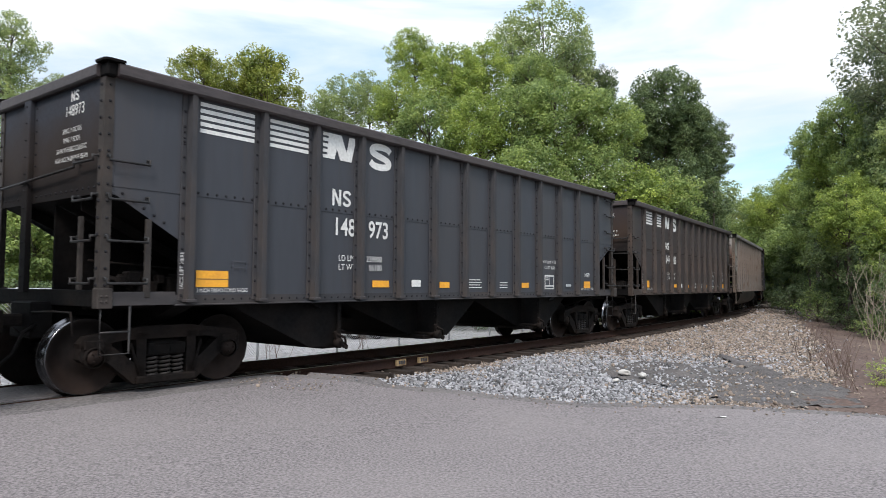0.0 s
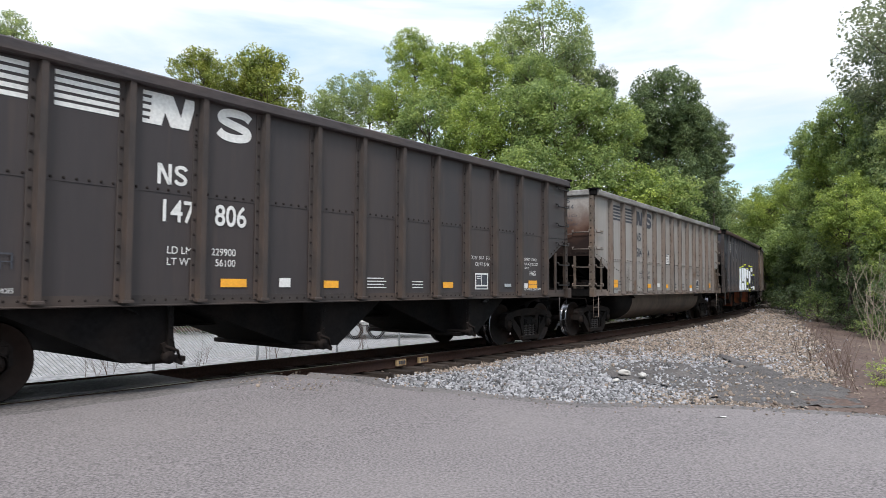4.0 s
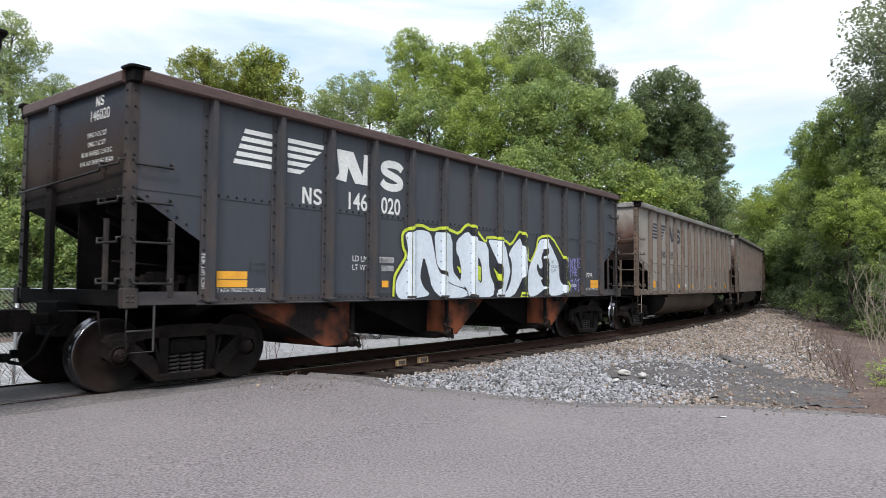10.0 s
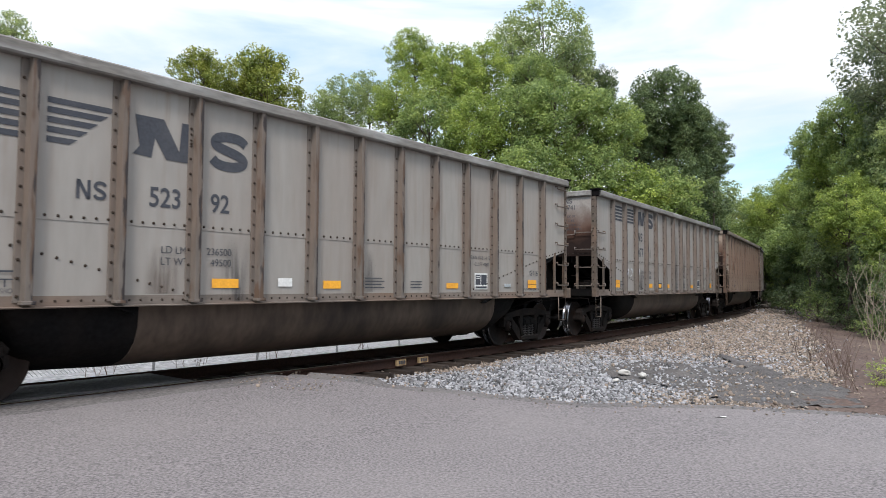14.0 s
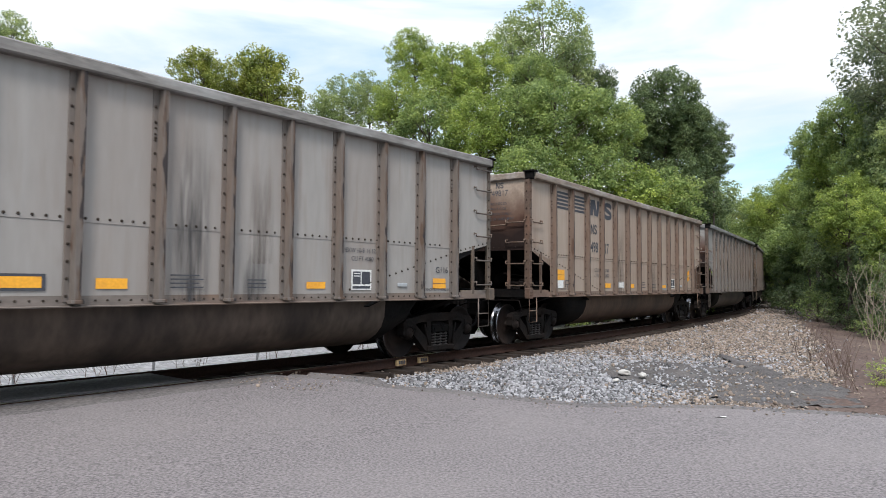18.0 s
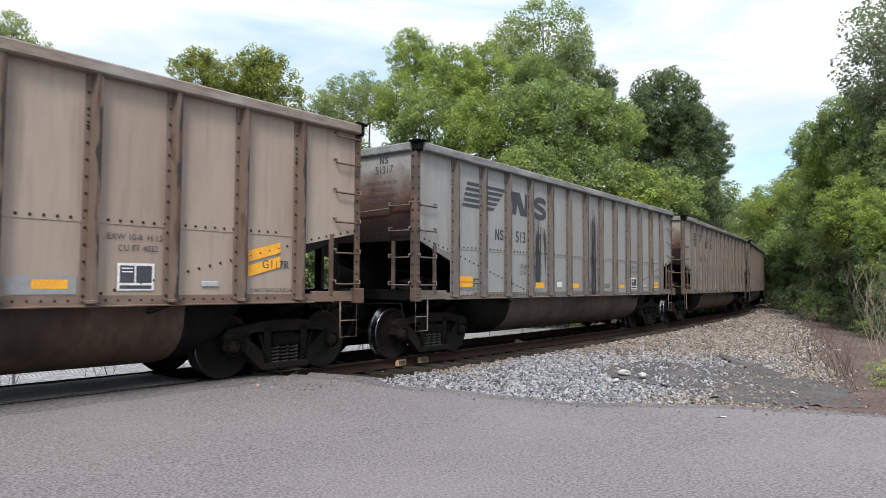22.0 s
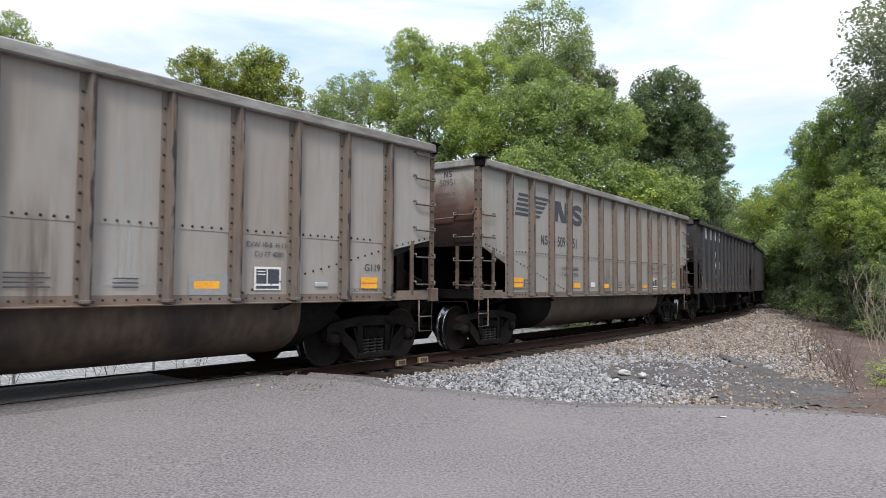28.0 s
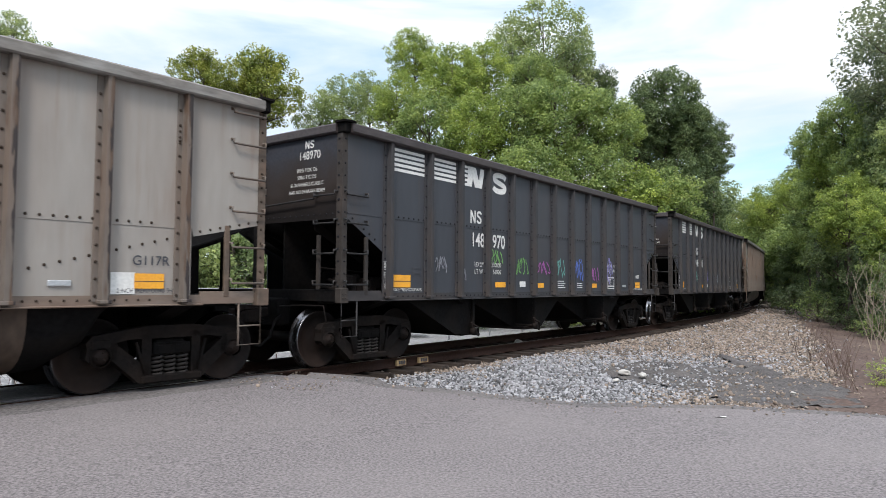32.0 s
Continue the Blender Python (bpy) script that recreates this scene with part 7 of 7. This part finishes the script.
def big_letters(car):
    """Big sprayed letters across plates and posts: (x, z) outlines on the car's side."""
    edge = [(2.36, 1.07), (2.35, 1.33), (2.33, 1.48), (2.22, 1.62), (2.07, 1.78), (2.04, 1.85), (2.12, 1.94), (2.15, 2.16), (2.1, 2.25), (1.97, 2.32), (1.63, 2.42), (1.3, 2.33),
            (1.0, 2.41), (0.65, 2.36), (0.5, 2.32), (0.24, 2.52), (0.03, 2.51), (-0.21, 2.37), (-0.45, 2.2), (-0.43, 2.31), (-0.8, 2.33), (-1.21, 2.28), (-1.38, 2.19), (-1.7, 2.5),
            (-1.85, 2.51), (-2.1, 2.26), (-2.14, 1.81), (-2.45, 2.15), (-2.5, 2.39), (-2.81, 2.49), (-3.19, 2.49), (-3.77, 2.03), (-3.96, 1.86), (-3.99, 1.47), (-4.16, 1.32), (-3.96, 1.07)]
    n1 = [(2.05, 2.21), (1.7, 2.29), (1.48, 2.29), (1.34, 2.24), (1.26, 2.01), (1.14, 1.61), (0.88, 1.44), (0.81, 1.35), (0.21, 1.23), (0.19, 1.09), (1.0, 1.08), (1.29, 1.25), (1.41, 1.58), (1.54, 1.85),
          (1.62, 1.57), (1.63, 1.43), (1.53, 1.27), (1.36, 1.17), (1.44, 1.12), (1.94, 1.08), (2.18, 1.08), (2.28, 1.2), (2.28, 1.36), (2.2, 1.49), (2.03, 1.69), (1.96, 1.89), (1.99, 2.05)]
    n2 = [(1.24, 2.28), (1.0, 2.29), (0.69, 2.26), (0.68, 1.59), (0.54, 1.48), (0.22, 1.26), (0.62, 1.32), (0.81, 1.39), (0.87, 1.53), (1.14, 1.66), (1.19, 1.87)]
    o1 = [(0.56, 2.17), (0.21, 2.37), (0.04, 2.27), (-0.13, 2.21), (-0.52, 2.16), (-0.56, 1.57), (-0.77, 1.29), (-0.69, 1.08), (-0.09, 1.09), (0.06, 1.17), (0.15, 1.09), (0.18, 1.23), (0.44, 1.39), (0.39, 1.58), (0.47, 1.84), (0.57, 1.95)]
    v1 = [(-0.5, 2.24), (-0.8, 2.25), (-1.15, 2.21), (-1.31, 1.77), (-1.37, 1.6), (-1.18, 1.24), (-1.12, 1.09), (-0.8, 1.08), (-0.94, 1.29), (-0.97, 1.5), (-0.96, 1.71), (-0.78, 1.91), (-0.64, 2.07)]
    v2 = [(-1.27, 1.99), (-1.73, 2.36), (-1.83, 2.24), (-1.91, 2.07), (-1.94, 1.62), (-1.79, 1.39), (-1.48, 1.08), (-0.93, 1.08), (-1.2, 1.18), (-1.37, 1.38), (-1.43, 1.64), (-1.4, 1.86)]
    a1 = [(-2.59, 2.34), (-2.78, 2.39), (-3.01, 2.36), (-3.28, 2.1), (-3.53, 1.82), (-3.53, 1.52), (-3.65, 1.37), (-3.99, 1.29), (-3.79, 1.15), (-3.46, 1.09), (-3.06, 1.09), (-3.01, 1.26), (-3.1, 1.48), (-2.62, 1.47),
          (-2.76, 1.31), (-2.91, 1.28), (-2.4, 1.08), (-2.12, 1.08), (-2.08, 1.35), (-2.11, 1.71), (-2.38, 2.0)]
    edge = rounded(edge)
    across_posts(car, "graffiti_outline", [edge], M_GLIME, 0.000, "lime green sprayed outline")
    across_posts(car, "graffiti_shadow", [[(x, 1.062 if z < 1.18 else z) for x, z in grow_poly(edge, -0.055)]], M_GBLACK, 0.003, "black sprayed shadow")
    for l in (n1, n2, o1, v1, v2, a1):
        across_posts(car, "graffiti_letter", [rounded(l)], M_GWHITE, 0.006, "silver-white sprayed letter")
    for h in ([(0.01, 1.92), (-0.27, 1.83), (-0.31, 1.33), (-0.08, 1.48), (-0.07, 1.79)], [(-2.84, 2.2), (-2.93, 2.1), (-2.74, 1.93), (-2.84, 1.94), (-3.03, 1.91), (-3.08, 1.79), (-2.99, 1.7), (-3.05, 1.6), (-2.96, 1.45), (-2.84, 1.41), (-2.74, 1.49), (-2.56, 1.55), (-2.46, 1.72), (-2.51, 1.83), (-2.6, 1.7), (-2.74, 1.72), (-2.72, 1.85), (-2.66, 1.96)]):
        across_posts(car, "graffiti_gap", [rounded(h)], M_GBLACK, 0.009)
    for h in ([(-0.13, 1.72), (-0.25, 1.68), (-0.25, 1.41), (-0.15, 1.44)], [(0.56, 1.69), (0.45, 1.65), (0.39, 1.54), (0.47, 1.56)], [(-0.7, 1.68), (-0.93, 1.54), (-0.95, 1.39), (-0.85, 1.46)],
              [(-1.75, 1.07), (-1.83, 1.19), (-1.92, 1.17), (-1.96, 1.07)]):
        across_posts(car, "graffiti_fleck", [h], M_GLIME, 0.012)
    for word, x0, x1, z0, z1 in (("ROCKIE", -3.96, -4.66, 1.74, 2.0), ("THE", -4.06, -4.50, 1.56, 1.72), ("POT", -4.10, -4.66, 1.20, 1.49)):
        hand_word(car, word, x0, x1, z0, z1, "violet")
    # the old stencil lines show through the sprayed letter
    for text, z in (("10-7   12-7", 1.84), ("10-7 EH 12-6", 1.73), ("CU FT", 1.63)):
        lettering(car, text, -3.12, z, 0.07, M_GBLACK, "LEFT", 0.85, 0.006, 0.024, "dimension_lettering")


M_DRIP = mat("black_tar_drip", (0.035, 0.033, 0.032), 0.7, 0, 0.2, 14, bump=0.1)
M_DULL = mat("dull_overpaint", (0.24, 0.235, 0.23), 0.7, 0, 0.1, 14, (0.3, 0.29, 0.28), 0.5, 3, bump=0.05)


def streaks(car, seed, p, z1, n, lmin, lmax, w, m, spread_p=0.5):
    """Run-down streaks of dirt or tar below a point of the side."""
    rnd = random.Random(seed)
    b = MB()
    for i in range(n):
        x = POST_X[0] - 0.96 * (p + rnd.uniform(-spread_p, spread_p) / 2)
        if min(abs(x - q) for q in POST_X) < 0.08:
            x -= 0.12
        top = z1 - rnd.uniform(0, 0.35)
        l = rnd.uniform(lmin, lmax)
        ww = w * rnd.uniform(0.4, 1.2)
        pts_l, pts_r = [], []
        for k in range(7):
            t = k / 6
            wk = ww * (0.25 + 0.75 * math.sin(math.pi * min(1, t * 1.1 + 0.12))) * rnd.uniform(0.6, 1.2)
            dx = rnd.uniform(-0.01, 0.01)
            pts_l.append((x + dx - wk / 2, top - l * t))
            pts_r.append((x + dx + wk / 2, top - l * t))
        vs = [(a, 0.0, z) for a, z in pts_l] + [(a, 0.0, z) for a, z in pts_r]
        b.add(vs, [(k, k + 1, 8 + k, 7 + k) for k in range(6)])
    return tagged(part("tar_run", b.mesh("tar_run", m), car, "dark run-down streaks", m=Matrix.Translation((0, YW + 0.009, 0))), kind="stuff")


M_STAIN_DK = stain_mat("sooty_run", (0.045, 0.043, 0.044), 0.85)
M_STAIN_TAR = stain_mat("tar_run", (0.03, 0.029, 0.03), 2.4)
M_STAIN_BR = stain_mat("brown_run", (0.12, 0.085, 0.065), 0.7)
M_STAIN_LT = stain_mat("chalky_wear", (0.46, 0.46, 0.45), 0.5)


def stain(car, p, w, z0, z1, m):
    """A soft run of dirt on the plate, p posts from the front."""
    x = POST_X[0] - 0.96 * p
    return part("dirt_stain", MB().add([(x, 0, z0), (x - w, 0, z0), (x - w, 0, z1), (x, 0, z1)], [(0, 1, 2, 3)]).mesh("dirt_stain", m), car, "soft dirt run", m=Matrix.Translation((0, YW + 0.005, 0)))


for car, wheels, c in TRAIN:
    k = c["num"][0] + c["num"][1]
    if k == "146020":
        big_letters(car)
    elif k == "148970":
        for i, (p, z, w, h, col) in enumerate(((3.15, 1.75, 0.5, 0.30, "green"), (4.2, 1.52, 0.55, 0.42, "green"), (5.2, 1.55, 0.6, 0.32, "purple"), (6.1, 1.50, 0.5, 0.5, "teal"), (7.15, 1.45, 0.5, 0.55, "blue"), (8.15, 1.42, 0.5, 0.4, "purple"), (9.1, 1.35, 0.5, 0.75, "violet"), (1.25, 1.55, 0.35, 0.3, "grey"), (2.05, 1.4, 0.2, 0.25, "grey"))):
            scrawl(car, 60 + i, p, z, w, h, col, 4)
    elif k == "148905":
        for i, (p, z, col) in enumerate(((2.2, 1.5, "teal"), (4.2, 1.5, "violet"), (6.2, 1.5, "white"))):
            scrawl(car, 80 + i, p, z, 0.5, 0.4, col, 4)
    elif k == "47741":
        stain(car, 6.12, 0.62, 1.1, 3.35, M_STAIN_DK)
        stain(car, 7.2, 0.5, 1.1, 2.0, M_STAIN_DK)
        stain(car, 7.3, 0.45, 1.6, 3.0, M_STAIN_BR)
        stain(car, 2.3, 0.5, 1.2, 1.95, M_STAIN_DK)
        for i, p in enumerate((1.2, 1.55, 2.2)):
            scrawl(car, 90 + i, p, 1.55, 0.18, 0.3, "white", 1, 0.025)
        bars(car, "plate_border", [rect(px(4, 0.08), px(4, 0.56), 1.24, 1.42)], M_BLACKP, 0.004)
    elif k == "51317":
        streaks(car, 4, 3.55, 2.7, 8, 0.5, 1.3, 0.04, M_DRIP, 0.5)
        stain(car, 6.2, 0.7, 1.1, 3.5, M_STAIN_DK)
        stain(car, 6.42, 0.3, 1.1, 3.45, M_STAIN_TAR)
        stain(car, 3.22, 0.34, 1.3, 3.0, M_STAIN_TAR)
        streaks(car, 5, 6.6, 3.3, 7, 1.2, 2.0, 0.035, M_DRIP, 0.5)
        bars(car, "overpaint_patch", [rect(px(3, 0.0), px(3, 0.5), 1.22, 1.42), rect(px(5, 0.05), px(5, 0.5), 1.22, 1.42), rect(px(4, 0.2), px(4, 0.45), 1.25, 1.45), rect(px(0, 0.0), px(0, 0.5), 1.14, 1.27),
                                      rect(px(8, 0.18), px(8, 0.74), 1.13, 1.43), rect(px(11, -0.04), px(11, 0.26), 1.2, 1.72)], M_DULL, 0.004)
    elif k == "50414":
        stain(car, 6.24, 0.26, 1.08, 2.85, M_STAIN_TAR)
        stain(car, 6.3, 0.16, 1.08, 2.55, M_STAIN_DK)
        stain(car, 1.2, 0.5, 1.1, 2.1, M_STAIN_BR)
        bars(car, "overpaint_patch", [rect(px(0, 0.0), px(0, 0.5), 1.12, 1.26), rect(px(5, 0.1), px(5, 0.55), 1.18, 1.26)], M_DULL, 0.004)
        bars(car, "plate_border", [rect(px(5, 0.06), px(5, 0.60), 2.04, 2.40)], M_BLACKP, 0.005)
        bars(car, "notice_plate", [rect(px(5, 0.08), px(5, 0.58), 2.06, 2.38)], M_WHITE, 0.007)
        for i, s in enumerate(("HOME SHOP", "FOR REPAIR", "DO NOT LOAD")):
            lettering(car, s, px(5, 0.33), 2.29 - 0.095 * i, 0.062, M_BLACKP, "CENTER", 0.75, 0.01, 0.010, "notice_lettering")
        bars(car, "notice_plate", [rect(px(8, 0.25), px(8, 0.61), 1.15, 1.25)], M_WHITE, 0.006)
        for a in (-0.02, 0.13):
            bars(car, "reflector_plate", [rect(px(11, a), px(11, a + 0.09), 1.34, 1.85)], M_YELLOW)
        bars(car, "overpaint_patch", [rect(px(11, 0.07), px(11, 0.12), 1.36, 1.84)], M_WHITE, 0.005)
    elif k == "49817":
        stain(car, 7.2, 0.6, 1.1, 2.5, M_STAIN_BR)
        stain(car, 4.1, 0.7, 1.1, 3.3, M_STAIN_BR)
        bars(car, "notice_plate", [rect(px(4, 0.05), px(4, 0.6), 1.26, 1.44), rect(px(0, 0.03), px(0, 0.44), 1.27, 1.45)], M_WHITE, 0.004)
        bars(car, "overpaint_patch", [rect(px(8, 0.0), px(8, 0.7), 1.2, 1.4)], M_DULL, 0.004)
        for z in (1.62, 1.42):
            x = px(11, 0.0)
            bars(car, "reflector_plate", [[(-x, z), (-(x - 0.52), z + 0.14), (-(x - 0.52), z + 0.29), (-x, z + 0.15)]], M_YELLOW)
    elif k == "53135":
        stain(car, 2.2, 0.5, 1.4, 2.8, M_STAIN_BR)
        stain(car, 7.1, 0.75, 1.3, 3.5, M_STAIN_LT)
        stain(car, 6.15, 0.6, 1.1, 2.4, M_STAIN_BR)
        bars(car, "overpaint_patch", [rect(px(8, 0.18), px(8, 0.74), 1.18, 1.45)], M_DULL, 0.004)
    elif k == "52392":
        stain(car, 3.4, 0.45, 1.1, 1.95, M_STAIN_DK)
        stain(car, 6.15, 0.25, 1.2, 1.9, M_STAIN_DK)
        stain(car, 2.3, 0.5, 1.2, 1.8, M_STAIN_BR)
    elif k == "50951":
        stain(car, 5.2, 0.6, 1.1, 2.3, M_STAIN_BR)
        bars(car, "notice_plate", [rect(px(11, -0.02), px(11, 0.26), 1.2, 1.45)], M_WHITE, 0.004)

# ---- what moves: the train along its arc, the wheels on their axles ----
def run(t):
    """Metres that the train has gone since 16 s."""
    q = t - 16.0
    return 4.69303 * q + 0.0072452 * q ** 2 - 0.00015925 * q ** 3 - 8.7386e-6 * q ** 4


def car_pose(u):
    a, b = track(u + TRUCK_X)[0], track(u - TRUCK_X)[0]
    d = a - b
    return Matrix.Translation((a + b) / 2) @ Matrix.Rotation(math.atan2(d.y, d.x), 4, "Z") @ Matrix.Rotation(-math.asin(d.z / d.length), 4, "Y")


def motions():
    steps = [i * 0.1 for i in range(321)]
    for car, wheels, c in TRAIN:
        walk(car, [(i * 0.4, car_pose(c["at"] + run(i * 0.4))) for i in range(81)])
        for w in wheels:
            walk(w, [(t, Matrix.Translation((w["at"], 0, 0.457)) @ Matrix.Rotation(run(t) / 0.457, 4, "Y")) for t in steps])


motions()
